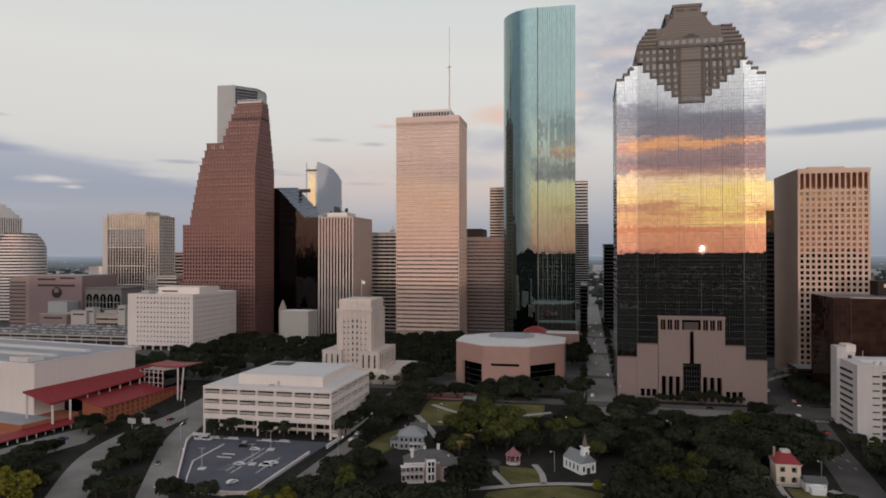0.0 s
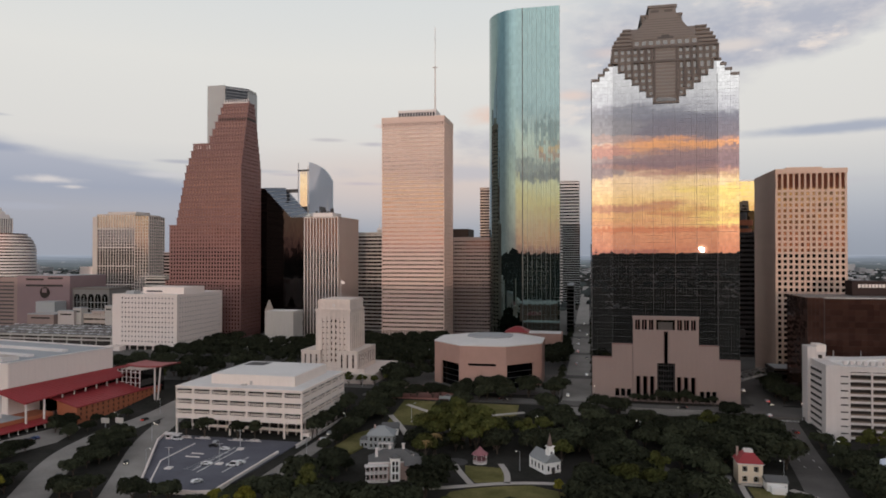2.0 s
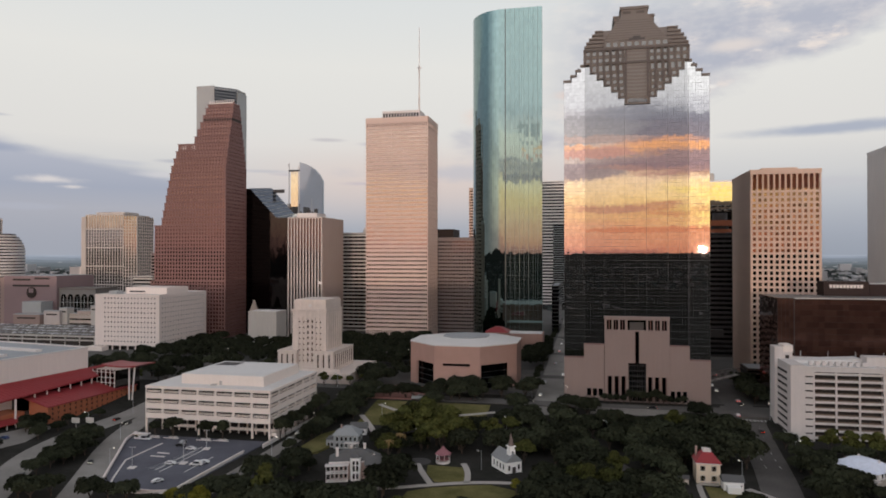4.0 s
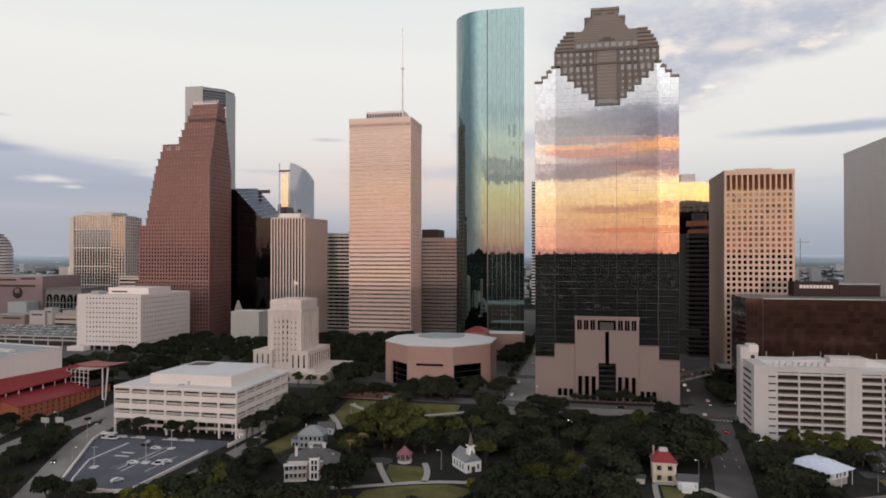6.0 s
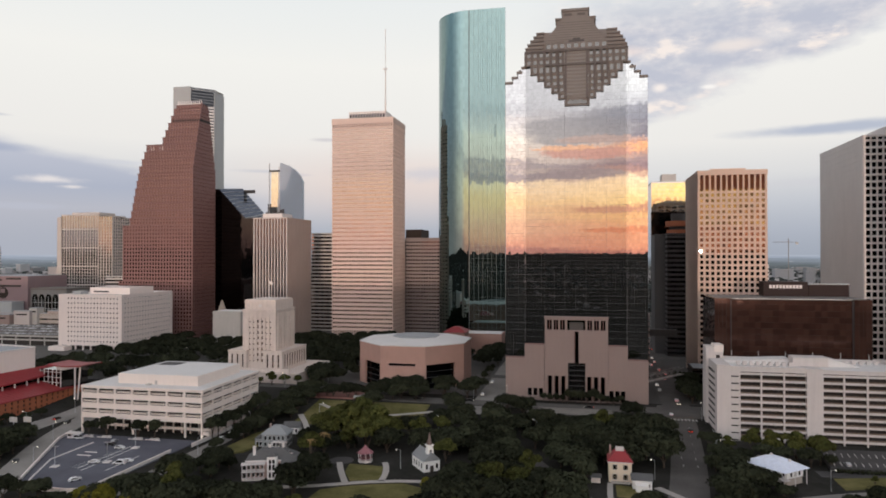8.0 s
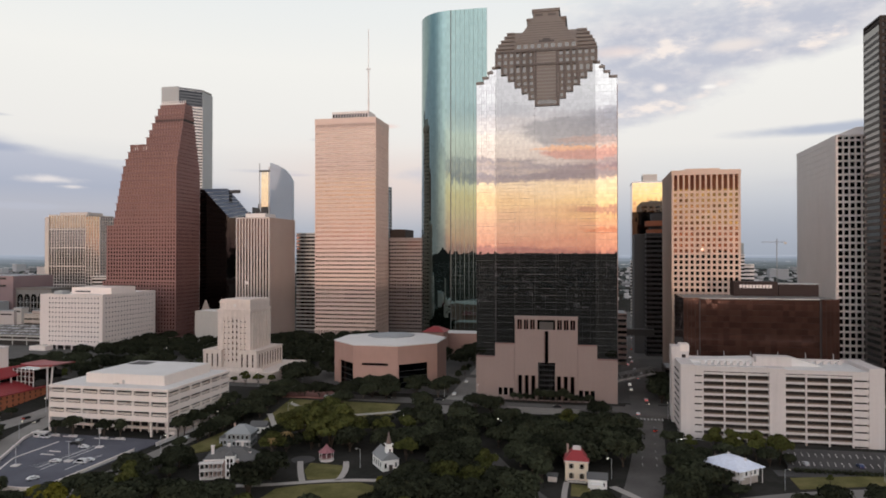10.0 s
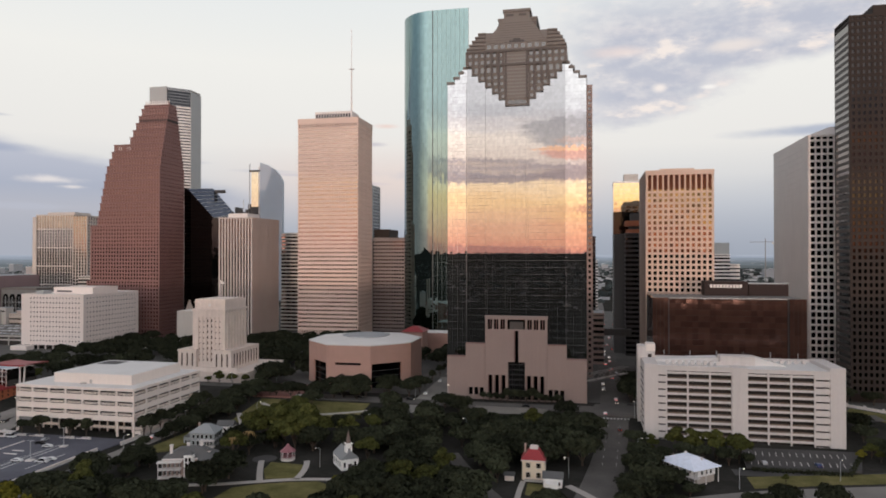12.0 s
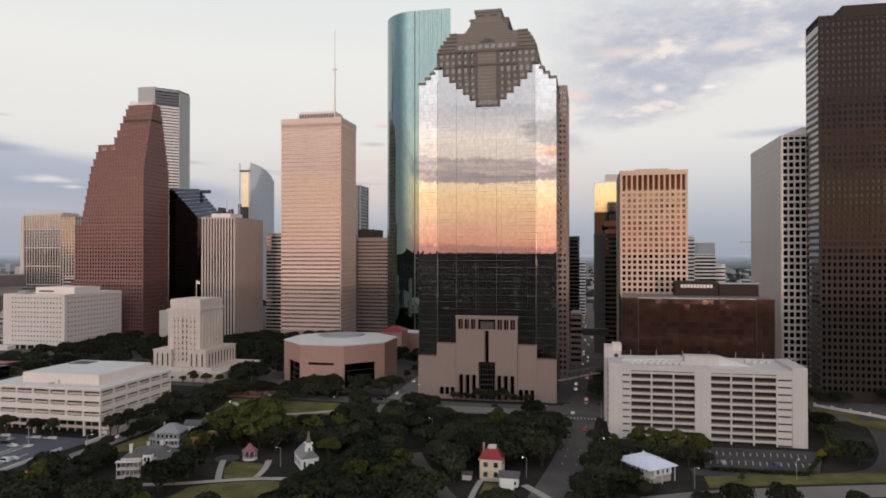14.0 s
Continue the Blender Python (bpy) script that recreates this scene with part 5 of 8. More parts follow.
# ---- middle ground, right: hotel, garage, footbridge ----
def hotel():
    t = thing("bronze_glass_hotel", "low wide hotel block clad in bronze mirror glass", "hotel", (136.4, 423, 0))
    W, D, H = 81.6, 40.0, 61.0
    block("bronze_body", t, 0.5, W - 0.5, 0.6, D, 0, H - 0.8, M["bronze"])
    block("corner_bay", t, 0, 8.6, -0.9, D - 0.2, 0, H, M["bronze"])
    block("corner_bay", t, W - 8.8, W, -0.9, D - 0.2, 0, H, M["bronze"])
    block("shadow_joint", t, 8.6, 9.3, 0.0, 1.0, 0, H - 0.5, M["charcoal"])
    block("shadow_joint", t, W - 9.5, W - 8.8, 0.0, 1.0, 0, H - 0.5, M["charcoal"])
    for k in range(18):
        z = 3.4 * (k + 1)
        block("transom", t, 9.3, W - 9.5, 0.46, 0.75, z - 0.05, z + 0.05, M["brown"])
        for a, b in ((0, 8.6), (W - 8.8, W)):
            block("transom", t, a, b, -0.96, -0.7, z - 0.06, z + 0.06, M["brown"])
    for k in range(21):
        x = 9.3 + (W - 18.8) * k / 20
        block("mullion", t, x - 0.04, x + 0.04, 0.5, 0.75, 0, H - 1, M["bronze"])
    for a, b in ((0, 8.6), (W - 8.8, W)):
        for k in range(5):
            x = a + (b - a) * k / 4
            block("mullion", t, x - 0.07, x + 0.07, -0.98, -0.7, 0, H, M["brown"])
    block("coping", t, 9.4, W - 9.6, 0.2, D, H - 0.8, H - 0.2, M["brown"])
    block("roof_deck", t, 1, W - 1, 1.6, D - 1, H - 0.2, H + 0.05, M["louvre"])
    block("roof_edge", t, 9.4, W - 9.6, 0.25, 1.5, H - 0.2, H + 0.12, M["roof_pale"])
    s = thing("roof_sign", "dark rooftop sign box with white bars", "sign", (136.4 + 32.5, 449, H))
    block("sign_box", s, 0, 24.6, 0, 12, 0, 8.8, M["sign_brown"])
    for k in range(10):
        x = 3.2 + k * 1.85
        block("sign_bar", s, x, x + 1.35, -0.25, 0.0, 4.9, 6.9, M["white"])
    p = thing("roof_plant_room", "long dark rooftop plant room", "plant room", (136.4 + 58, 451, H))
    block("plant_walls", p, 0, 22, 0, 10, 0, 7.2, M["sign_brown"])
    block("plant_roof", p, -0.4, 22.4, -0.4, 10.4, 7.2, 7.8, M["roof_grey"])
    return t


hotel()


def garage():
    x0, y0, zb = 127.0, 362.0, ground(170, 365)
    zb = -6.6
    t = thing("parking_garage", "white concrete multi-storey parking garage with long open bays", "parking garage", (x0, y0, zb))
    W, D, H = 90.0, 30.0, 39.3
    # Solid near-black box stands in for the shade between the decks.
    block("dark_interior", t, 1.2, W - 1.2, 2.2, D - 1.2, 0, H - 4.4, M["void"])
    for k in range(11):
        block("deck", t, 0.3, W - 0.3, 0.35, D - 0.3, 0.35 + k * 3.42, 0.6 + k * 3.42, M["concrete"])
    # end walls and the blank middle bay
    block("end_wall", t, 0, 6.6, 0, D, 0, H - 0.6, M["garage_white"], bevel=0.05)
    block("end_wall", t, W - 6.6, W, -0.3, D, 0, H, M["garage_white"], bevel=0.05)
    block("middle_wall", t, 40.4, 47.6, -0.35, 8, 0, H - 1.2, M["garage_white"], bevel=0.05)
    bays = ((10.4, 20.0), (20.6, 30.2), (30.8, 40.4), (47.6, 56.4), (57.0, 66.4), (67.0, 76.6))
    for k in range(11):
        z = 0.5 + k * 3.42
        for i, (a, b) in enumerate(bays):
            block("bay_parapet", t, a, b, -0.05, 0.3, z - (0.42 if k else 0.5), z + 0.66, M["garage_white"])
            if k < 10:
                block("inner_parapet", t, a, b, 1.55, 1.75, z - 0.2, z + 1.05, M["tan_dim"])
        block("slot_panel", t, 6.6, 10.4, -0.02, 0.4, z - 1.0, z + 1.7, M["garage_white"])
        block("slot_panel", t, 77.2, W - 6.6, -0.02, 0.4, z - 1.0, z + 1.7, M["garage_white"])
    for x in (10.4, 20.3, 30.5, 56.7, 66.7, 76.9):
        block("column", t, x - 0.35, x + 0.35, -0.15, 0.6, 0, H - 2.2, M["garage_white"])
    block("top_parapet", t, 6.6, 40.4, -0.1, 0.4, H - 3.6, H - 1.0, M["garage_white"])
    block("top_parapet", t, 47.6, W - 6.6, -0.1, 0.4, H - 3.6, H - 1.6, M["garage_white"])
    block("roof_deck", t, 0.4, W - 0.4, 0.4, D - 0.4, H - 2.2, H - 1.7, M["roof_pale"])
    block("rear_parapet", t, 0, W, D - 0.5, D, H - 2.6, H - 0.4, M["garage_white"])
    for k in range(10):
        z = 4.2 + k * 3.25
        # Dark strip on the wall paints the shade of an open slot.
        block("side_slot", t, -0.12, 0.05, 6, 25, z, z + 1.35, M["void"])
        block("side_sill", t, -0.3, 0.02, 6, 25, z + 1.35, z + 1.9, M["garage_white"])
    block("stair_tower", t, -1.6, 7.0, 22.5, 31.5, 0, 44.6, M["garage_white"], bevel=0.06)
    block("stair_cap", t, 2.6, 7.2, 22.2, 31.6, 42.0, 45.6, M["cream"])
    block("stair_opening", t, 3.5, 5.4, 22.3, 22.8, 38.5, 40.5, M["void"])
    block("ramp_head", t, 37, 53, 10, 18, H - 1.7, H + 2.8, M["garage_white"])
    raw("ramp_slope", [(7, 16, H - 1.7), (37, 16, H - 1.7), (37, 16, H + 1.0), (7, 16, H - 0.6), (7, 26, H - 1.7), (37, 26, H - 1.7), (37, 26, H + 1.0), (7, 26, H - 0.6)],
        [(0, 1, 2, 3), (5, 4, 7, 6), (3, 2, 6, 7), (4, 0, 3, 7), (1, 5, 6, 2)], M["roof_pale"], t)
    raw("ramp_slope", [(53, 12, H + 2.6), (53, 12, H - 1.7), (68, 12, H - 1.7), (53, 20, H + 2.6), (53, 20, H - 1.7), (68, 20, H - 1.7)], [(1, 2, 0), (4, 3, 5), (0, 2, 5, 3), (1, 0, 3, 4)], M["roof_pale"], t)
    for k in range(9):
        block("roof_vent", t, 11 + k * 3.0, 12.7 + k * 3.0, 9, 11, H - 1.7, H + 0.1, M["garage_white"])
    for k in range(8):
        block("roof_vent", t, 54 + k * 3.4, 55.6 + k * 3.4, 22, 24, H - 1.7, H - 0.2, M["garage_white"])
    for k in range(6):
        block("roof_lamp_post", t, 12 + k * 13, 12.25 + k * 13, 27, 27.25, H - 1.7, H + 3.0, M["steel"])
    return t


garage()


def footbridge(x0, x1, y, z):
    t = thing("footbridge", "grey steel truss footbridge over the avenue", "footbridge", (x0, y, 0), turn=54)
    L = x1 - x0
    for yy in (0, 3.4):
        block("chord", t, 0, L, yy, yy + 0.4, z, z + 0.5, M["louvre"])
        block("chord", t, 0, L, yy, yy + 0.4, z + 4.2, z + 4.7, M["louvre"])
        for k in range(7):
            a, b = L * k / 7, L * (k + 1) / 7
            bm = bmesh.new()
            za, zb = (z + 0.4, z + 4.3) if k % 2 else (z + 4.3, z + 0.4)
            vs = [bm.verts.new(q) for q in ((a, yy, za - 0.2), (a, yy, za + 0.2), (b, yy, zb + 0.2), (b, yy, zb - 0.2), (a, yy + 0.3, za - 0.2), (a, yy + 0.3, za + 0.2), (b, yy + 0.3, zb + 0.2), (b, yy + 0.3, zb - 0.2))]
            for q in ((0, 3, 2, 1), (4, 5, 6, 7), (1, 2, 6, 5), (0, 4, 7, 3)):
                bm.faces.new([vs[j] for j in q])
            part("diagonal", bm, M["louvre"], t)
    block("walkway", t, 0, L, 0.4, 3.4, z + 0.1, z + 0.4, M["concrete"])
    return t


footbridge(101.2, 142, 431, 9.6)
b = thing("enclosed_bridge", "dark enclosed bridge spanning the avenue", "footbridge", (99, 560, 0))
block("bridge_tube", b, 0, 34, 0, 5, 23, 28, M["charcoal"])
for k in range(9):
    block("bridge_rib", b, 1 + k * 4, 1.4 + k * 4, -0.15, 5.15, 22.8, 28.2, M["dark_metal"])
low = office("low_brown_podium", "low brown stone podium below the tan tower", 132, 190, 476, 497, 12, M["black"], M["brown"], 3, 0.4, 0.3)


# ---- middle ground, left: the civic buildings ----
def columned_office():
    """The white three-storey office on columns beside the car park."""
    t = thing("columned_office", "cream concrete office block raised on slim columns", "office building", (-194.2, 317, -5.6))
    W, D, zb, H = 70.0, 60.0, 7.6, 23.1
    block("dark_glazing", t, 1.4, W - 1.4, 1.4, D - 1.4, zb, H - 0.6, M["window"])
    step = (H - zb) / 3
    block("floor_slab", t, 0, W, 0, D, zb - 0.9, zb + 0.1, M["cream"], bevel=0.05)
    for k in range(3):
        z = zb + k * step
        for side in ("f", "r", "b"):
            n, L = (7, W) if side in "fb" else (6, D)
            cell = L / n
            holes = [(i * cell + 0.75, (i + 1) * cell - 0.75, z + 1.75, z + 4.15) for i in range(n)]
            bm = bmesh.new()
            pierced(bm, 0 if side == "f" else 0.56, L if side == "f" else L - 0.56, z, z + step, 0, 0.55, holes)
            ob = part("storey_wall", bm, M["cream"], t)
            if side == "r":
                ob.rotation_euler = (0, 0, radians(90))
                ob.location = (W, 0, 0)
            elif side == "b":
                ob.location = (0, D - 0.55, 0)
            if side == "b":
                continue
            for i in range(n):
                a, b = i * cell + 0.75, (i + 1) * cell - 0.75
                for j in range(8):
                    c = a + (b - a) * (j + 0.5) / 8
                    if side == "f":
                        block("window_baffle", t, c - 0.28, c + 0.28, 0.45, 0.95, z + 2.0, z + 3.1, M["cream"])
                    else:
                        block("window_baffle", t, W - 0.95, W - 0.45, c - 0.28, c + 0.28, z + 2.0, z + 3.1, M["cream"])
                if side == "f":
                    block("window_hood", t, a - 0.1, b + 0.1, -0.25, 0.1, z + 4.0, z + 4.25, M["concrete"])
                    block("window_jamb", t, a - 0.2, a, -0.2, 0.1, z + 2.0, z + 4.0, M["concrete"])
                    block("window_jamb", t, b, b + 0.2, -0.2, 0.1, z + 2.0, z + 4.0, M["concrete"])
                else:
                    block("window_hood", t, W - 0.1, W + 0.25, a - 0.1, b + 0.1, z + 4.0, z + 4.25, M["concrete"])
    block("roof_edge", t, -0.15, W + 0.15, -0.15, D + 0.15, H - 0.5, H + 0.25, M["cream"])
    block("roof_deck", t, 0.8, W - 0.8, 0.8, D - 0.8, H + 0.1, H + 0.32, M["roof_pale"])
    block("penthouse", t, 15, 62, 9, 52, H, H + 5.4, M["cream"], bevel=0.06)
    block("penthouse_roof", t, 15.6, 61.4, 9.6, 51.4, H + 5.4, H + 5.6, M["roof_pale"])
    # Flat charcoal slab paints the shade of a recessed roof corner.
    block("roof_well", t, 18, 30, 38, 48, H + 5.6, H + 5.75, M["charcoal"])
    block("roof_door", t, 37, 38.4, 8.85, 9.2, H + 0.3, H + 2.4, M["concrete"])
    block("roof_box", t, 33.5, 36, 6, 8, H + 0.3, H + 1.0, M["concrete"])
    for x in (0.4, 30.4, 60.2, 69.5):
        block("column", t, x - 0.45, x + 0.45, 0.1, 1.0, -1.5, zb - 0.8, M["cream"])
    for y in (12, 24, 36, 48, 59.3):
        block("column", t, W - 1.1, W - 0.2, y - 0.45, y + 0.45, -1.5, zb - 0.8, M["cream"])
    for i in range(14):
        block("inner_column", t, 4 + i * 4.9, 4.6 + i * 4.9, 8, 8.7, -1.0, zb - 0.8, M["cream"])
    # Near-black block stands in for the shade under the raised storeys.
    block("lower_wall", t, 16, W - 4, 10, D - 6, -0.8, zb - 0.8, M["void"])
    block("lower_band", t, 6, W + 1, 5, 5.6, 1.6, 3.0, M["cream"])
    block("lower_band", t, W - 0.2, W + 3, 1, 40, 0.6, 2.2, M["cream"])
    return t


columned_office()


def city_hall():
    t = thing("city_hall", "pale limestone civic hall with a stepped central tower", "city hall", (-176.4, 434, 0))
    stone = M["hall_stone"]
    block("plinth", t, -10, 53, -4, 52, -1.5, 7.0, stone)
    block("plinth_ledge", t, -10.4, 53.4, -4.4, 52.4, 6.2, 7.2, stone)
    for a, b in ((0, 13.6), (26.2, 39.9)):
        holes = [(a + 2.2 + i * 4.0, a + 3.4 + i * 4.0, 9.5, 18.2) for i in range(3)]
        bm = bmesh.new()
        pierced(bm, a, b, 7.0, 20.6, 0, 1.2, holes)
        part("wing_front", bm, stone, t)
        block("wing_body", t, a + 0.01, b - 0.01, 1.2, 39, 7.0, 20.3, stone)
        for h in holes:
            block("window", t, h[0], h[1], 0.5, 1.21, h[2], h[3], M["window_rose"])
        block("wing_cornice", t, a - 0.3, b + 0.3, -0.3, 39.3, 19.7, 20.8, stone)
    for i in range(9):
        block("side_window", t, 39.85, 39.98, 3.7 + i * 4.0, 4.8 + i * 4.0, 9.5, 18.2, M["window_rose"])
        block("side_pilaster", t, 39.8, 40.25, 5.6 + i * 4.0, 6.9 + i * 4.0, 7.2, 19.5, stone)
    holes = [(13.9 + i * 3.05, 15.1 + i * 3.05, 12.0, 43.0) for i in range(6)]
    bm = bmesh.new()
    pierced(bm, 9.4, 33.9, 7.0, 48.4, 2.6, 4.2, [h for h in holes])
    part("tower_front", bm, stone, t)
    block("tower_body", t, 9.45, 33.85, 4.2, 32, 7.0, 48.0, stone)
    for n, h in enumerate(holes):
        block("window_strip", t, h[0], h[1], 3.2, 4.25, h[2], h[3], M["hall_stone"])
        for j in range(8):
            block("window", t, h[0] + 0.2, h[1] - 0.2, 3.1, 3.3, 13 + j * 3.8, (14.8 if n in (2, 3) else 13.7) + j * 3.8, M["window_rose"])
    for i in range(7):
        block("side_pilaster", t, 33.8, 34.4, 5.2 + i * 4.1, 7.2 + i * 4.1, 21, 46, stone)
    block("tower_cornice", t, 8.9, 34.4, 2.1, 32.5, 47.2, 48.6, stone)
    block("tower_crown", t, 10.6, 33.4, 3.4, 31.2, 48.4, 54.6, stone)
    block("crown_band", t, 10.3, 33.7, 3.1, 31.5, 53.0, 53.7, stone)
    block("tower_top", t, 10.9, 33.1, 3.7, 30.9, 54.6, 55.2, stone)
    bm = bmesh.new()
    bmesh.ops.create_cone(bm, cap_ends=True, segments=20, radius1=1.1, radius2=1.1, depth=0.4, matrix=Matrix.Translation((22, 3.3, 51.2)) @ Matrix.Rotation(radians(90), 4, "X"))
    part("clock_face", bm, M["white"], t, "round clock face")
    block("podium_wall", t, -3, 46, -3.0, -1.5, 6.5, 9.4, stone)
    fl = thing("flagpole", "slim white flagpole with a hanging flag", "flagpole", (-176.4 + 22, 434 + 17, 55.2))
    block("pole", fl, -0.12, 0.12, -0.12, 0.12, 0, 13, M["white"])
    raw("flag", [(0.15, 0, 12.4), (1.4, 0.3, 11.9), (2.8, -0.1, 11.6), (2.7, 0.1, 9.9), (1.4, 0.4, 9.9), (0.15, 0, 10.4)], [(0, 1, 4, 5), (1, 2, 3, 4)], M["white"], fl)
    return t


city_hall()


def octagon_hall():
    t = thing("octagonal_hall", "pink brick octagonal building with a pale flat roof", "civic building", (-51, 465.2, 0))
    R = 38.9
    pts = [(R * math.cos(radians(22.5 + 45 * i)), R * math.sin(radians(22.5 + 45 * i))) for i in range(8)]
    H = 27.2
    prism("inner_core", t, [(x * 0.93, y * 0.93) for x, y in pts], 0, H - 1, M["black"])
    for i in range(8):
        (ax, ay), (bx, by) = pts[i], pts[(i + 1) % 8]
        L = math.hypot(bx - ax, by - ay)
        ang = math.degrees(math.atan2(by - ay, bx - ax))
        holes = [(8.0, L - 0.8, 0.0, 15.6)] if i == 4 else [(0.8, L - 7.0, 0.0, 15.6)] if i == 6 else [(5.5, L - 6.5, 14.6, 16.2)] if i == 5 else []
        bm = bmesh.new()
        pierced(bm, 0, L, 0, H, 0, 1.4, holes)
        ob = part("brick_wall", bm, M["pink_brick"], t)
        ob.location, ob.rotation_euler = (ax, ay, 0), (0, 0, radians(ang))
        if i in (4, 6):
            for k in range(3):
                bm = bmesh.new()
                cuboid(bm, *((8.0, L - 0.8) if i == 4 else (0.8, L - 7.0)), 1.0, 1.2, 3.6 + k * 3.6, 3.9 + k * 3.6)
                ob = part("window_band", bm, M["dark_metal"], t)
                ob.location, ob.rotation_euler = (ax, ay, 0), (0, 0, radians(ang))
    prism("roof_edge", t, [(x * 1.008, y * 1.008) for x, y in pts], H, H + 0.7, M["roof_pale"])
    prism("roof_slope", t, [(x * 0.98, y * 0.98) for x, y in pts], H + 0.7, H + 2.6, M["roof_pale"], top=[(x * 0.45, y * 0.45) for x, y in pts])
    prism("roof_lantern", t, [(x * 0.42, y * 0.42) for x, y in pts], H + 2.6, H + 3.4, M["roof_grey"])
    return t


octagon_hall()
office("brick_annex", "low pink brick annex with a flat pale roof", -52, -7.6, 592, 615, 17.6, M["pink_brick"], M["pink_brick"], 2, 0.9, 0.2, lid=M["roof_pale"])
d = thing("red_roof_pavilion", "broad low pavilion with a shallow red metal roof", "pavilion", (-53, 560, 0))
d.scale = (0.62, 0.8, 0.95)
block("pavilion_body", d, 2, 30, 2, 26, 0, 23, M["pink_brick"])
prism("pavilion_roof", d, [(0, 0), (32, 0), (32, 28), (0, 28)], 23, 27, M["red_roof"], top=[(12, 11), (20, 11), (20, 17), (12, 17)])


def punched_office():
    t = thing("punched_window_office", "white slab office with rows of small square windows", "office building", (-408, 542, 0))
    W, D, zb, H = 65.6, 76.0, 4.5, 50.2
    block("inner_core", t, 1.2, W - 1.2, 1.2, D - 1.2, zb, H - 0.6, M["void"])
    rows = 10
    rh = (H - zb - 2.6) / rows
    pane = {}
    for side in "fr":
        L, n = (W, 16) if side == "f" else (D, 17)
        lead = 8.5 if side == "f" else 3.0
        cell = (L - lead - 3.0) / n
        holes = [(lead + i * cell + cell * 0.32, lead + i * cell + cell * 0.68, zb + 1.2 + r * rh + rh * 0.35, zb + 1.2 + r * rh + rh * 0.66) for r in range(rows) for i in range(n)]
        bm = bmesh.new()
        pierced(bm, 0 if side == "f" else 0.61, L if side == "f" else L - 0.61, zb, H, 0, 0.6, holes)
        ob = part("front_wall" if side == "f" else "side_wall", bm, M["bright_white"], t)
        if side == "r":
            ob.location, ob.rotation_euler = (W, 0, 0), (0, 0, radians(90))
        for h in holes[:150]:
            if side == "f":
                block("window", t, h[0], h[1], 0.45, 0.7, h[2], h[3], M["window"])
            else:
                block("window", t, W - 0.7, W - 0.45, h[0], h[1], h[2], h[3], M["window"])
    block("rear_wall", t, 0, W, D - 0.6, D, zb, H, M["bright_white"])
    block("side_wall", t, 0, 0.6, 0.6, D - 0.6, zb, H, M["bright_white"])
    block("roof_deck", t, 0.6, W - 0.6, 0.6, D - 0.6, H - 0.7, H - 0.5, M["roof_pale"])
    block("penthouse", t, 20, 62, 16, 50, H - 0.5, H + 5.6, M["bright_white"])
    block("louvre", t, 24, 40, 15.8, 16.1, H + 1.2, H + 2.6, M["charcoal"])
    block("penthouse", t, 8, 16, 8, 18, H - 0.5, H + 2.5, M["grey_granite"])
    block("soffit", t, 0, W, 0, D, zb - 0.5, zb, M["bright_white"])
    for i in range(9):
        block("stilt", t, 1 + i * 7.9, 2 + i * 7.9, 0.6, 1.6, 0, zb, M["bright_white"])
        block("stilt", t, W - 1.6, W - 0.6, 4 + i * 8.4, 5 + i * 8.4, 0, zb, M["bright_white"])
    # Near-black block gives the space behind the stilts its shade.
    block("ground_wall", t, 4, W - 6, 6, D - 6, 0, zb - 0.5, M["void"])
    block("entrance_block", t, -2, 15, -10, -1, 0, 3.8, M["bright_white"])
    return t


punched_office()


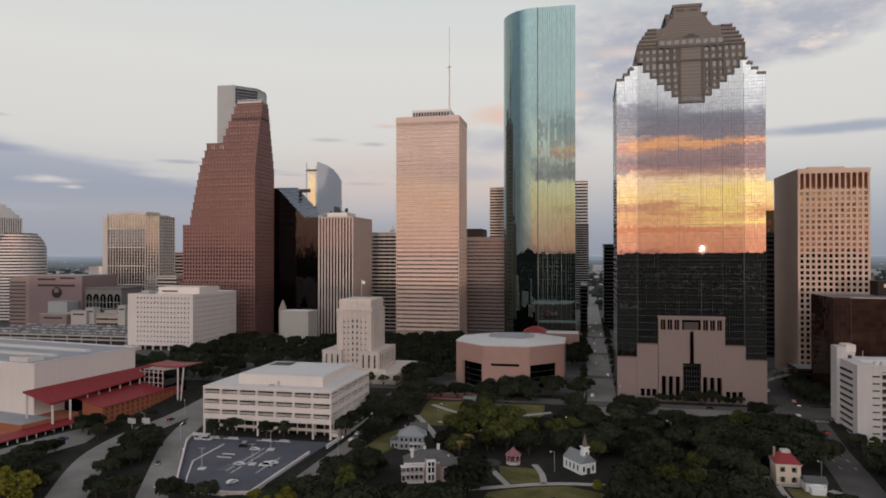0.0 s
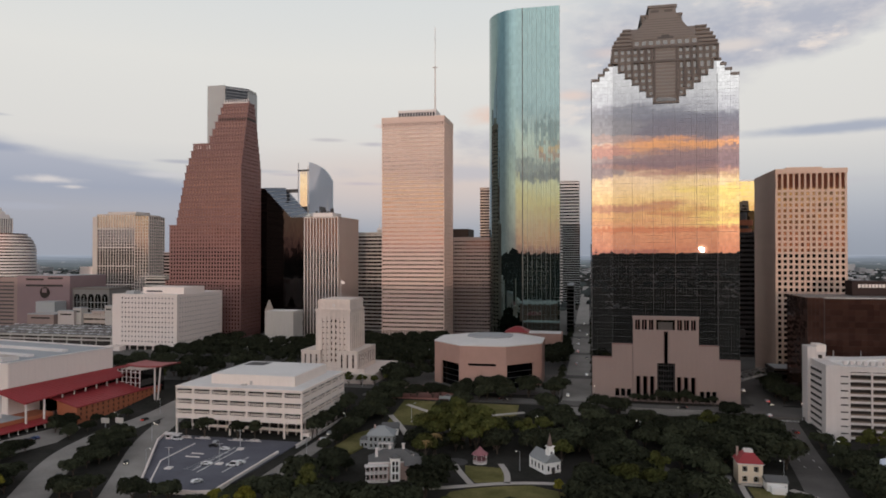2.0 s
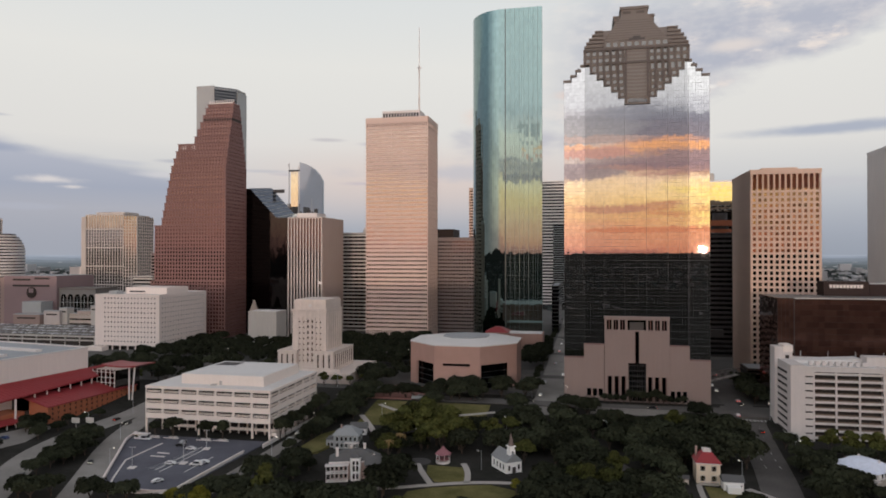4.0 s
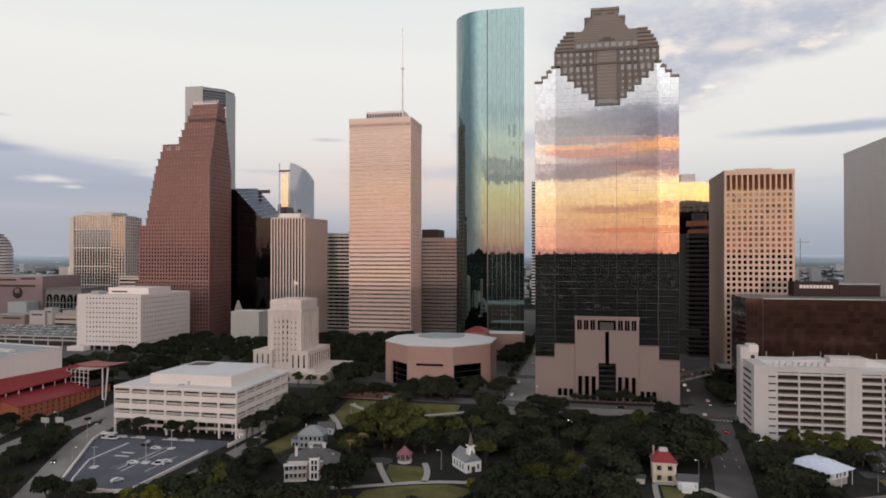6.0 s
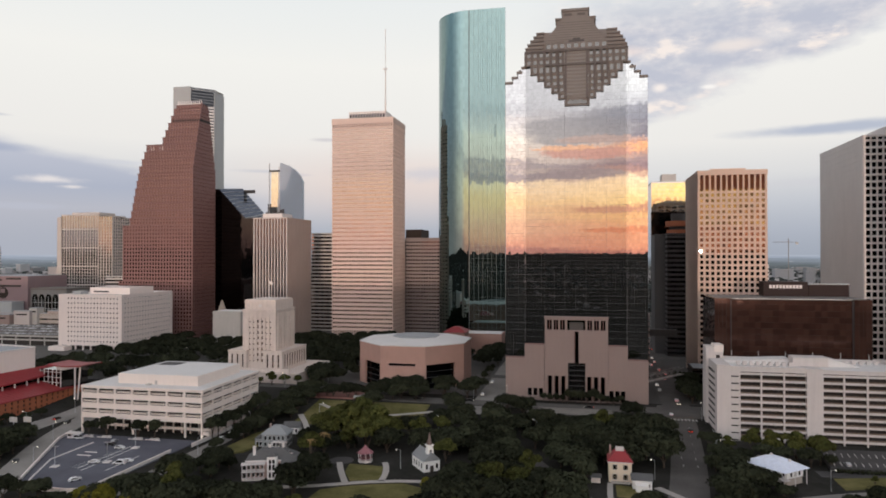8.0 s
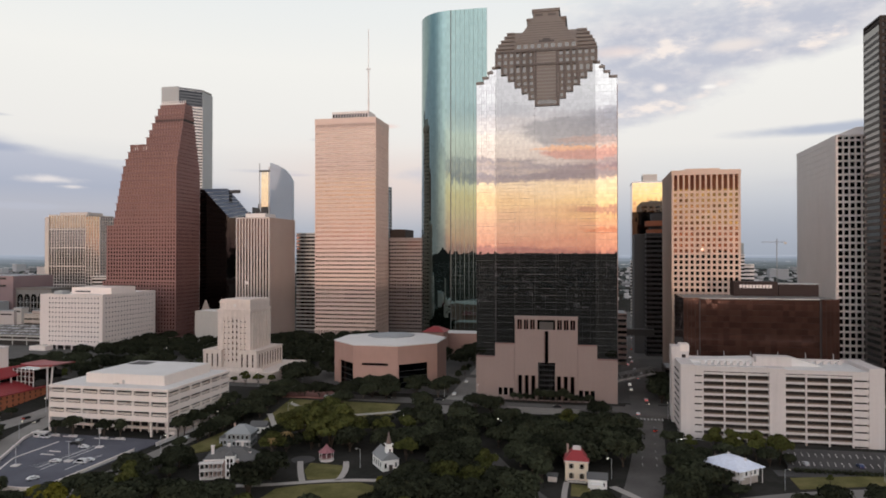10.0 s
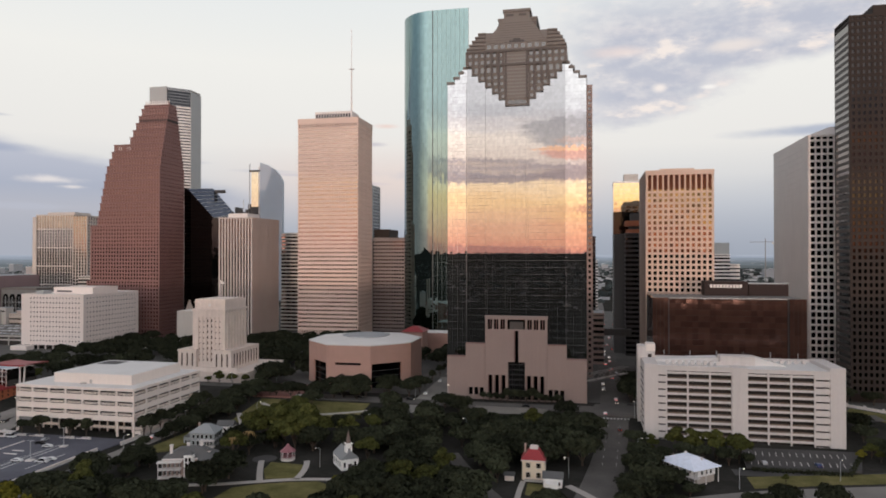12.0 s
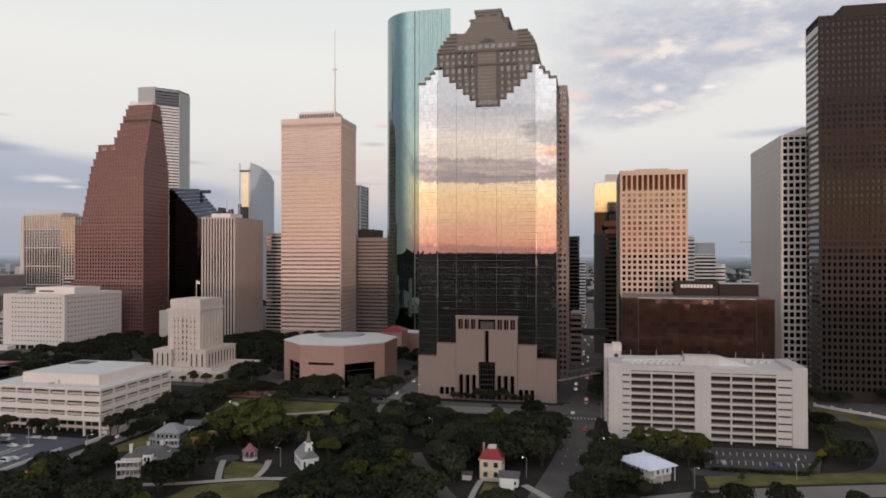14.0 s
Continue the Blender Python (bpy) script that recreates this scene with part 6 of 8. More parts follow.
def theatre():
    t = thing("theatre_hall", "white theatre block with sweeping red metal roofs", "theatre", (-288, 308, -6.5), turn=-9.5)
    block("stage_house", t, -140, 0, 0, 68, 0, 33.6, M["bright_white"], bevel=0.08)
    block("stage_front", t, -140, -0.3, -0.15, 0.3, 8, 33.2, M["cream"])
    block("roof_deck", t, -139, -1, 1, 67, 33.6, 33.8, M["roof_grey"])
    block("roof_rim", t, -140.2, 0.2, 67, 68.2, 33.4, 34.5, M["white"])
    block("roof_rim", t, -0.9, 0.2, -0.2, 68.2, 33.4, 34.2, M["white"])
    for y in (20, 42):
        block("roof_beam", t, -139, -12, y, y + 4, 33.8, 35.0, M["white"])
    block("roof_hatch", t, -22, -8, 2, 12, 33.8, 36.2, M["white"])
    block("hatch_top", t, -21, -9, 3, 11, 36.2, 36.3, M["beige"])
    # long red roof on columns
    v = [(2.5, -8.5, 20.9), (16.4, -3, 14.6), (5.5, 88, 17.6), (-0.4, 80, 21.4)]
    n = 4
    raw("long_red_roof", [(x, y, z) for x, y, z in v] + [(x, y, z - 0.9) for x, y, z in v], [(0, 1, 2, 3), (7, 6, 5, 4), (0, 4, 5, 1), (1, 5, 6, 2), (2, 6, 7, 3), (3, 7, 4, 0)], M["red_roof"], t)
    ra, rb, rc, rd = (Vector(p) for p in v)
    for k in range(34):
        lo, up_ = rb.lerp(rc, (k + 0.5) / 34), ra.lerp(rd, (k + 0.5) / 34)
        bm = bmesh.new()
        q = [up_, lo, lo + Vector((0, 0.25, 0)), up_ + Vector((0, 0.25, 0))]
        vs = [bm.verts.new(p) for p in q] + [bm.verts.new(p + Vector((0, 0, 0.22))) for p in q]
        for f in ((0, 1, 5, 4), (2, 3, 7, 6), (4, 5, 6, 7)):
            bm.faces.new([vs[i] for i in f])
        part("roof_seam", bm, M["red_roof"], t)
    for a, b, h in ((15.4, -1.5, 14.2), (3.0, -6.5, 20), (15.4, 9, 14.2)):
        block("round_column", t, a - 0.5, a + 0.5, b - 0.5, b + 0.5, 0, h, M["white"], bevel=0.25)
    for k in range(8):
        foot = rb.lerp(rc, (25.0 + k * 8.4) / 91)
        block("clerestory_post", t, foot.x - 1.2, foot.x - 0.6, foot.y, foot.y + 0.6, 8.5, foot.z, M["white"])
    block("clerestory_glass", t, 0.2, 3.6, 18, 88, 4, 16.2, M["black"])
    # orange brick wing with sloping red roof, set a little askew
    def skew(x, y, z):
        return (x + 5.1 - 0.1 * (y - 18), y, z)

    def wedge_part(name, pts, material):
        """A closed six-sided part on eight skewed corners: four below, four above."""
        raw(name, [skew(*p) for p in pts], [(3, 2, 1, 0), (4, 5, 6, 7), (0, 1, 5, 4), (1, 2, 6, 5), (2, 3, 7, 6), (3, 0, 4, 7)], material, t)
    bm = bmesh.new()
    holes = [(2.4 + i * 4.0, 3.7 + i * 4.0, z, z + 1.5) for i in range(16) for z in (1.4, 4.2, 6.8)]
    pierced(bm, 0, 67.4, 0, 9.2, 0, 0.5, holes)
    ob = part("brick_wall", bm, M["orange_brick"], t)
    ob.location, ob.rotation_euler = (28.7, 18, 0), (0, 0, radians(95.7))
    wedge_part("brick_core", [(8.8, 18.4, 0), (22.7, 18.4, 0), (22.7, 84.6, 0), (8.8, 84.6, 0), (8.8, 18.4, 9.0), (22.7, 18.4, 9.0), (22.7, 84.6, 9.0), (8.8, 84.6, 9.0)], M["void"])
    wedge_part("brick_gable", [(8.6, 18, 0), (23.5, 18, 0), (23.5, 18.4, 0), (8.6, 18.4, 0), (8.6, 18, 12.0), (23.5, 18, 9.2), (23.5, 18.4, 9.2), (8.6, 18.4, 12.0)], M["orange_brick"])
    wedge_part("brick_gable", [(8.6, 84.6, 0), (23.0, 84.6, 0), (23.0, 85, 0), (8.6, 85, 0), (8.6, 84.6, 12.0), (23.0, 84.6, 9.2), (23.0, 85, 9.2), (8.6, 85, 12.0)], M["orange_brick"])
    wedge_part("sloping_red_roof", [(4.0, 17.4, 12.6), (24.2, 17.4, 8.8), (24.2, 85.6, 8.8), (4.0, 85.6, 12.6), (4.0, 17.4, 13.1), (24.2, 17.4, 9.3), (24.2, 85.6, 9.3), (4.0, 85.6, 13.1)], M["red_roof"])
    for i in range(24):
        y = 18.4 + i * 2.85
        wedge_part("roof_seam", [(4.0, y, 13.1), (24.1, y, 9.3), (24.1, y + 0.2, 9.3), (4.0, y + 0.2, 13.1), (4.0, y, 13.3), (24.1, y, 9.5), (24.1, y + 0.2, 9.5), (4.0, y + 0.2, 13.3)], M["red_roof"])
    # low brick front with lean-to
    block("low_brick_front", t, -60, 13.2, -17, 16, 0, 6.2, M["orange_brick"])
    block("low_roof", t, -60, 12.8, -16.6, 0, 6.2, 6.5, M["roof_grey"])
    raw("lean_to_roof", [(13.2, -40, 4.1), (20.2, -40, 2.6), (20.2, 13, 2.6), (13.2, 13, 4.1), (13.2, -40, 3.7), (20.2, -40, 2.2), (20.2, 13, 2.2), (13.2, 13, 3.7)],
        [(0, 1, 2, 3), (7, 6, 5, 4), (0, 4, 5, 1), (1, 5, 6, 2), (2, 6, 7, 3)], M["red_roof"], t)
    for k in range(11):
        block("lean_to_post", t, 19.4, 19.8, -39 + k * 5.0, -38.6 + k * 5.0, 0, 2.4, M["white"])
    block("low_brick_wall", t, 8, 13.2, -40, -17, 0, 4.2, M["orange_brick"])
    # entrance canopy on raking poles
    prof = [(0, 0.0), (6, -0.5), (13, -0.6), (21, -0.2), (28, 0.4)]
    vs = [(11 + a, 68, 24.2 + z) for a, z in prof] + [(11 + a, 84, 24.4 + z) for a, z in prof] + [(11 + a, 68, 23.4 + z) for a, z in prof] + [(11 + a, 84, 23.6 + z) for a, z in prof]
    fs = []
    for i in range(4):
        fs += [(i, i + 1, 6 + i, 5 + i), (15 + i, 16 + i, 11 + i, 10 + i), (10 + i, 11 + i, i + 1, i), (5 + i, 6 + i, 16 + i, 15 + i)]
    raw("entrance_canopy", vs, fs, M["red_roof"], t)
    for a, lean in ((32, 0.0), (36.5, -2.5)):
        prism("canopy_pole", t, [(a + lean + 0.5 * math.cos(i * 1.0472), 70 + 0.5 * math.sin(i * 1.0472)) for i in range(6)], 0, 23.6, M["white"], top=[(a + 0.5 * math.cos(i * 1.0472), 70 + 0.5 * math.sin(i * 1.0472)) for i in range(6)])
    block("lobby_glass", t, 0.2, 22, 69, 88, 0, 20.5, M["window"])
    for k in range(6):
        block("lobby_mullion", t, 3 + k * 3.6, 3.4 + k * 3.6, 68.7, 69.0, 0, 20.5, M["white"])
        block("lobby_transom", t, 0.2, 22, 68.7, 69.0, 3 + k * 3.2, 3.3 + k * 3.2, M["white"])
    return t


theatre()


def rounded_tower():
    t = thing("rounded_white_tower", "white banded tower with a domed rounded top", "office tower", (-800, 732, 0))
    W = 93.0
    block("glazed_core", t, 0, 58, 0, 50, 0, 112, M["window_dark"])
    for k in range(28):
        z = 2 + k * 4.0
        r = 1.0 if z < 88 else math.sqrt(max(0.05, 1 - ((z - 88) / 30) ** 2))
        block("spandrel", t, -1, 60, -1, 51, z, z + 2.3, M["white"])
        arc = [(60 + 33 * r * math.sin(a), 33 - 33 * r * math.cos(a) - 1) for a in [math.pi * i / 14 for i in range(15)]]
        prism("round_band", t, arc, z, z + 2.3, M["white"])
        arc = [(60 + 32 * r * math.sin(a), 32 - 32 * r * math.cos(a)) for a in [math.pi * i / 14 for i in range(15)]]
        prism("round_glass", t, arc, z + 2.5, z + 4.0, M["window_dark"])
    return t


rounded_tower()
t = office("arched_top_tower", "pale tower with tall window strips and an arched crown", -904, -819, 810, 850, 140, M["black"], M["white"], 1, 0.02, 0.2, front=22, side=10, pier=2.0, pier_out=0.8)
for i, (a, z) in enumerate(((0, 145), (8, 150), (14, 155), (22, 160), (34, 164))):
    block("crown_step", t, 0 + a, 85 - a, 2, 36, 139 if i == 0 else z - 6, z, M["white"])


def mauve_block():
    t = thing("mauve_civic_block", "mauve stone block with a dark round wall emblem", "civic building", (-670, 676, 0))
    block("main_body", t, 30, 101.5, 0, 60, 0, 61.5, M["lilac_stone"])
    block("left_body", t, 0, 30, 3, 60, 0, 59, M["granite"])
    for k in range(12):
        block("left_band", t, 0, 22, 2.6, 3.2, 4 + k * 4.4, 5.6 + k * 4.4, M["charcoal"])
    for a, b, z in ((42, 66, 56), (72, 92, 57.5), (42, 92, 49)):
        # Dark bar on the face paints the shade of a recessed slot.
        block("dark_slot", t, a, b, -0.3, 0.3, z, z + 2.2, M["void"])
    bm = bmesh.new()
    bmesh.ops.create_cone(bm, cap_ends=True, segments=12, radius1=6.5, radius2=6.5, depth=1.2, matrix=Matrix.Translation((68, -0.3, 42)) @ Matrix.Rotation(radians(90), 4, "X"))
    part("emblem_ring", bm, M["brown"], t)
    block("emblem_plate", t, 65, 71, -1.3, 0, 42, 47, M["lilac_stone"])
    block("arched_wing", t, 101.5, 150, 4, 40, 0, 47, M["louvre"])
    block("wing_cornice", t, 101, 150.5, 3.2, 40.5, 45.6, 47.8, M["crown"])
    for k in range(5):
        a = 104 + k * 9.2
        w2 = block("arched_window", t, a, a + 7.6, 3.6, 4.2, 4, 37, M["window"])
        prism("arch_head", w2, [(a, 3.6), (a + 7.6, 3.6), (a + 7.6, 4.2), (a, 4.2)], 37, 40.5, M["window"], top=[(a + 2, 3.6), (a + 5.6, 3.6), (a + 5.6, 4.2), (a + 2, 4.2)]).location = (-(a + 3.8), -3.9, -20.5)
        block("window_mullion", w2, a + 3.6, a + 4.0, 3.4, 3.7, 4, 38, M["grey_granite"])
        for j in range(4):
            block("window_transom", w2, a, a + 7.6, 3.45, 3.7, 10 + j * 7, 10.5 + j * 7, M["grey_granite"])
    block("roof_deck", t, 31, 100.5, 1, 59, 61.5, 61.7, M["roof_grey"])
    return t


mauve_block()


def parking_deck(name, label, x0, x1, y0, y1, H):
    t = thing(name, label, "parking deck", (x0, y0, 0))
    W, D = x1 - x0, y1 - y0
    # Near-black box in place of the shade inside the parking deck.
    block("dark_interior", t, 0.8, W - 0.8, 0.8, D - 0.8, 0, H - 1.0, M["void"])
    n = max(2, int(H / 3.5))
    for k in range(n):
        z = H - 1.2 - k * 3.5
        block("deck_edge", t, 0, W, 0, D, z, z + 1.4, M["concrete"])
    for k in range(12):
        block("deck_column", t, W * k / 11.5, W * k / 11.5 + 0.7, 0.1, 0.8, 0, H, M["concrete"])
    block("deck_surface", t, 0.8, W - 0.8, 0.8, D - 0.8, H + 0.2, H + 0.3, M["pavement"])
    return t


parking_deck("flat_parking_deck", "wide flat concrete parking deck crowded with cars", -600, -416, 560, 650, 9)
office("white_service_block", "plain white windowless service block", -287, -258, 600, 622, 32, M["concrete"], M["concrete"], 3, 0.5, 0.1, lid=M["roof_pale"])
office("grey_vent_block", "grey equipment block on the deck", -595, -570, 655, 672, 33, M["grey_granite"], M["grey_granite"], 3, 0.4, 0.1)
office("cream_low_block", "cream low building behind the deck", -590, -500, 652, 668, 21, M["window"], M["beige"], 4, 0.7, 0.2)
office("white_far_block", "plain white far-off block", -745, -722, 900, 925, 68, M["bright_white"], M["bright_white"], 5, 0.5, 0.1)
office("low_downtown_block", "brownish stone block behind the red tower", -505, -470, 760, 800, 89, M["window_dark"], M["mauve_grey"], 22, 0.5, 0.2)
office("pale_low_block", "low pale office block beside the red tower", -516, -490, 740, 756, 60, M["window"], M["concrete"], 14, 0.5, 0.2)
t = thing("gabled_church_house", "small grey stone house with a stepped gable", "church", (-318, 662, 0))
block("house_body", t, 0, 9, 0, 16, 0, 27, M["beige"])
for k in range(5):
    block("gable_step", t, k * 0.9, 9 - k * 0.9, 0, 1.2, 27 + k * 2.2, 29.2 + k * 2.2, M["beige"])
block("window", t, 3, 6, -0.1, 0.2, 14, 24, M["window"])



# ---- houses of the park ----
def windows_row(t, axis, at, lo, hi, n, z, w_, h_, out=0.06):
    for i in range(n):
        c = lo + (hi - lo) * (i + 0.5) / n
        if axis == "f":
            wd = block("window", t, c - w_ / 2, c + w_ / 2, at - out, at + 0.1, z, z + h_, M["window"])
            block("sill", wd, c - w_ / 2 - 0.1, c + w_ / 2 + 0.1, at - out - 0.12, at + 0.05, z - 0.12, z, M["white"])
            block("head", wd, c - w_ / 2 - 0.1, c + w_ / 2 + 0.1, at - out - 0.06, at + 0.05, z + h_, z + h_ + 0.14, M["white"])
        else:
            wd = block("window", t, at - 0.1, at + out, c - w_ / 2, c + w_ / 2, z, z + h_, M["window"])
            block("sill", wd, at - 0.05, at + out + 0.12, c - w_ / 2 - 0.1, c + w_ / 2 + 0.1, z - 0.12, z, M["white"])


def gable_roof(name, t, x0, x1, y0, y1, z, h, material, along="x", over=0.5):
    x0, x1, y0, y1 = x0 - over, x1 + over, y0 - over, y1 + over
    if along == "x":
        m = (y0 + y1) / 2
        v = [(x0, y0, z), (x1, y0, z), (x1, y1, z), (x0, y1, z), (x0, m, z + h), (x1, m, z + h)]
        f = [(0, 1, 5, 4), (2, 3, 4, 5), (3, 0, 4), (1, 2, 5), (3, 2, 1, 0)]
    else:
        m = (x0 + x1) / 2
        v = [(x0, y0, z), (x1, y0, z), (x1, y1, z), (x0, y1, z), (m, y0, z + h), (m, y1, z + h)]
        f = [(1, 2, 5, 4), (3, 0, 4, 5), (0, 1, 4), (2, 3, 5), (3, 2, 1, 0)]
    return raw(name, v, f, material, t)


def hip_roof(name, t, x0, x1, y0, y1, z, h, material, flat_=0.35, over=0.6):
    x0, x1, y0, y1 = x0 - over, x1 + over, y0 - over, y1 + over
    k = (1 - flat_) / 2
    return prism(name, t, [(x0, y0), (x1, y0), (x1, y1), (x0, y1)], z, z + h, material,
                 top=[(x0 + (x1 - x0) * k, y0 + (y1 - y0) * k), (x1 - (x1 - x0) * k, y0 + (y1 - y0) * k), (x1 - (x1 - x0) * k, y1 - (y1 - y0) * k), (x0 + (x1 - x0) * k, y1 - (y1 - y0) * k)])


CLAP = surface("white_clapboard", (0.82, 0.80, 0.77), 0.6, 0.06, 1.0)
GREY_CLAP = surface("grey_clapboard", (0.27, 0.28, 0.28), 0.7, 0.08, 1.0)
SHINGLE = surface("grey_shingles", (0.105, 0.102, 0.102), 0.9, 0.2, 1.5)
OLD_BRICK = surface("old_rose_brick", (0.36, 0.26, 0.23), 0.85, 0.15, 1.5)
PINK_WALL = surface("faded_red_paint", (0.27, 0.11, 0.125), 0.7, 0.12, 1.0)
DARK_GREEN_DOOR = surface("dark_door_paint", (0.06, 0.05, 0.045), 0.6, 0.1, 1.0)
GZ = -6.5


STEEPLE = surface("brown_shingles", (0.17, 0.125, 0.11), 0.9, 0.15, 1.5)


NAVE_ROOF = surface("pale_grey_shingles", (0.23, 0.235, 0.24), 0.9, 0.12, 1.5)


def church():
    t = thing("white_church", "small white wooden church with a pointed steeple", "church", (-3.4, 295.6, GZ), turn=37)
    t.scale = (0.9, 0.9, 0.9)
    block("nave_body", t, -4.2, 4.2, -6.5, 7.5, 0, 5.2, CLAP)
    gable_roof("nave_roof", t, -4.2, 4.2, -6.5, 7.5, 5.2, 4.0, NAVE_ROOF, "y", 0.35)
    raw("gable_front", [(-4.2, -6.56, 5.2), (4.2, -6.56, 5.2), (0, -6.56, 8.9)], [(0, 1, 2)], CLAP, t)
    windows_row(t, "r", 4.2, -5.5, 6.5, 4, 1.5, 0.9, 2.4)
    for i in range(4):
        c = -5.5 + 12 * (i + 0.5) / 4
        block("window", t, -4.28, -4.1, c - 0.45, c + 0.45, 1.5, 3.9, M["window"])
    block("church_door", t, -0.9, 0.9, -6.66, -6.4, 0, 2.8, DARK_GREEN_DOOR)
    windows_row(t, "f", -6.5, -3.9, -1.3, 1, 1.5, 0.9, 2.2)
    windows_row(t, "f", -6.5, 1.3, 3.9, 1, 1.5, 0.9, 2.2)
    block("belfry_base", t, -1.5, 1.5, -5.2, -2.2, 5.5, 10.4, CLAP)
    block("belfry", t, -1.25, 1.25, -4.95, -2.45, 10.4, 12.0, CLAP)
    block("belfry_opening", t, -0.5, 0.5, -5.26, -5.1, 8.0, 9.8, M["void"])
    block("belfry_cornice", t, -1.7, 1.7, -5.4, -2.0, 11.8, 12.2, CLAP)
    prism("steeple", t, [(1.35 * math.cos(i * 0.785 + 0.39), -3.7 + 1.35 * math.sin(i * 0.785 + 0.39)) for i in range(8)], 12.2, 18.2, STEEPLE,
          top=[(0.05 * math.cos(i * 0.785), -3.7 + 0.05 * math.sin(i * 0.785)) for i in range(8)])


church()


def red_roof_house():
    t = thing("red_roofed_house", "cream two-storey house with a red hipped roof", "house", (73.4, 293.5, GZ))
    t.scale = (0.86, 0.94, 1)
    wall = surface("pale_yellow_clapboard", (0.72, 0.60, 0.46), 0.6, 0.06, 1.0)
    block("house_body", t, 0, 10.6, 0, 10, 0, 8.2, wall)
    windows_row(t, "f", 0, 0.4, 10.2, 2, 1.2, 1.0, 2.1)
    windows_row(t, "f", 0, 0.4, 10.2, 2, 5.2, 1.0, 1.9)
    windows_row(t, "r", 10.6, 1, 9, 3, 5.2, 0.9, 1.8)
    windows_row(t, "r", 10.6, 1, 9, 3, 1.2, 0.9, 1.9)
    for s in (-1, 1):
        for i in range(2):
            c = 0.4 + 9.8 * (i + 0.5) / 2 + s * 0.82
            for z in (1.2, 5.2):
                block("shutter", t, c - 0.24, c + 0.24, -0.1, 0.02, z, z + 1.95, DARK_GREEN_DOOR)
    block("eaves", t, -0.6, 11.2, -0.6, 10.6, 8.0, 8.35, M["white"])
    hip_roof("hipped_roof", t, 0, 10.6, 0, 10, 8.35, 3.6, M["red_roof"], 0.36)
    for a_, b_, c_, d_ in ((3.4, 7.2, 3.2, 3.5), (3.4, 7.2, 6.5, 6.8), (3.4, 3.7, 3.5, 6.5), (6.9, 7.2, 3.5, 6.5)):
        block("roof_walk_rail", t, a_, b_, c_, d_, 11.9, 12.9, M["white"])
    block("skylight", t, 4.6, 6.0, 4.3, 5.7, 11.9, 12.3, M["black"])
    block("chimney", t, 0.5, 1.4, 6.2, 7.1, 9.0, 13.4, OLD_BRICK)
    block("porch_deck", t, 1, 9.8, -2.0, 0, 0, 0.5, M["concrete"])
    for i in range(5):
        block("porch_post", t, 1.1 + i * 2.1, 1.3 + i * 2.1, -1.9, -1.7, 0.5, 1.6, M["white"])
    block("porch_rail", t, 1.1, 9.7, -1.88, -1.76, 1.5, 1.65, M["white"])
    a = thing("house_annex", "small white annex beside the red-roofed house", "shed", (82.4, 286.4, GZ))
    block("annex_body", a, 0, 7.4, 0, 6.2, 0, 3.6, CLAP)
    gable_roof("annex_roof", a, 0, 7.4, 0, 6.2, 3.6, 2.0, SHINGLE, "x")
    block("annex_door", a, 1.2, 2.2, -0.08, 0.1, 0, 2.2, DARK_GREEN_DOOR)
    windows_row(a, "f", 0, 3.2, 7.2, 2, 1.1, 0.9, 1.2)
    block("annex_wing", a, 1.0, 6.0, -3.4, 0, 0, 2.6, CLAP)
    s = thing("garden_shed", "tiny cream garden shed", "shed", (66.5, 291.0, GZ))
    block("shed_body", s, 0, 3.6, 0, 3.0, 0, 2.2, M["cream"])
    gable_roof("shed_roof", s, 0, 3.6, 0, 3.0, 2.2, 1.2, SHINGLE)


red_roof_house()


def grey_house():
    t = thing("grey_villa", "grey two-storey wooden villa with a hipped roof and porch", "house", (-87.6, 309.0, GZ), turn=8)
    t.scale = (0.86, 0.88, 0.92)
    block("house_body", t, 0, 14, 0, 11, 0, 7.0, GREY_CLAP)
    hip_roof("hipped_roof", t, 0, 14, 0, 11, 7.0, 3.6, surface("pale_shingles", (0.27, 0.28, 0.285), 0.9, 0.12, 1.2), 0.25, 0.8)
    block("side_wing", t, -4.6, 0, 2, 9, 0, 4.2, GREY_CLAP)
    hip_roof("wing_roof", t, -4.6, 0, 2, 9, 4.2, 1.2, SHINGLE, 0.3, 0.4)
    for z in (0.9, 4.2):
        windows_row(t, "f", 0, 0.8, 13.2, 5, z, 1.0, 1.9)
        windows_row(t, "r", 14, 1, 10, 4, z, 1.0, 1.9)
    windows_row(t, "f", 2, -4.2, -0.4, 2, 0.9, 0.9, 1.7)
    block("porch_deck", t, 6.5, 14.6, -2.4, 0, 0, 0.5, M["white"])
    block("porch_roof", t, 6.4, 14.7, -2.6, 0, 3.3, 3.6, M["white"])
    for i in range(5):
        block("porch_column", t, 6.7 + i * 1.9, 6.95 + i * 1.9, -2.3, -2.05, 0.5, 3.3, M["white"])
    block("chimney", t, 3, 3.9, 4, 4.9, 7.5, 11.6, OLD_BRICK)
    block("front_door", t, 9.5, 10.6, -0.1, 0.1, 0.5, 2.7, DARK_GREEN_DOOR)
    s = thing("white_cottage", "small white gabled cottage among trees", "house", (-88, 334, GZ), turn=12)
    block("cottage_body", s, 0, 8, 0, 6, 0, 3.4, CLAP)
    gable_roof("cottage_roof", s, 0, 8, 0, 6, 3.4, 2.6, SHINGLE, "x")
    windows_row(s, "f", 0, 0.5, 7.5, 3, 1.0, 0.9, 1.5)


grey_house()


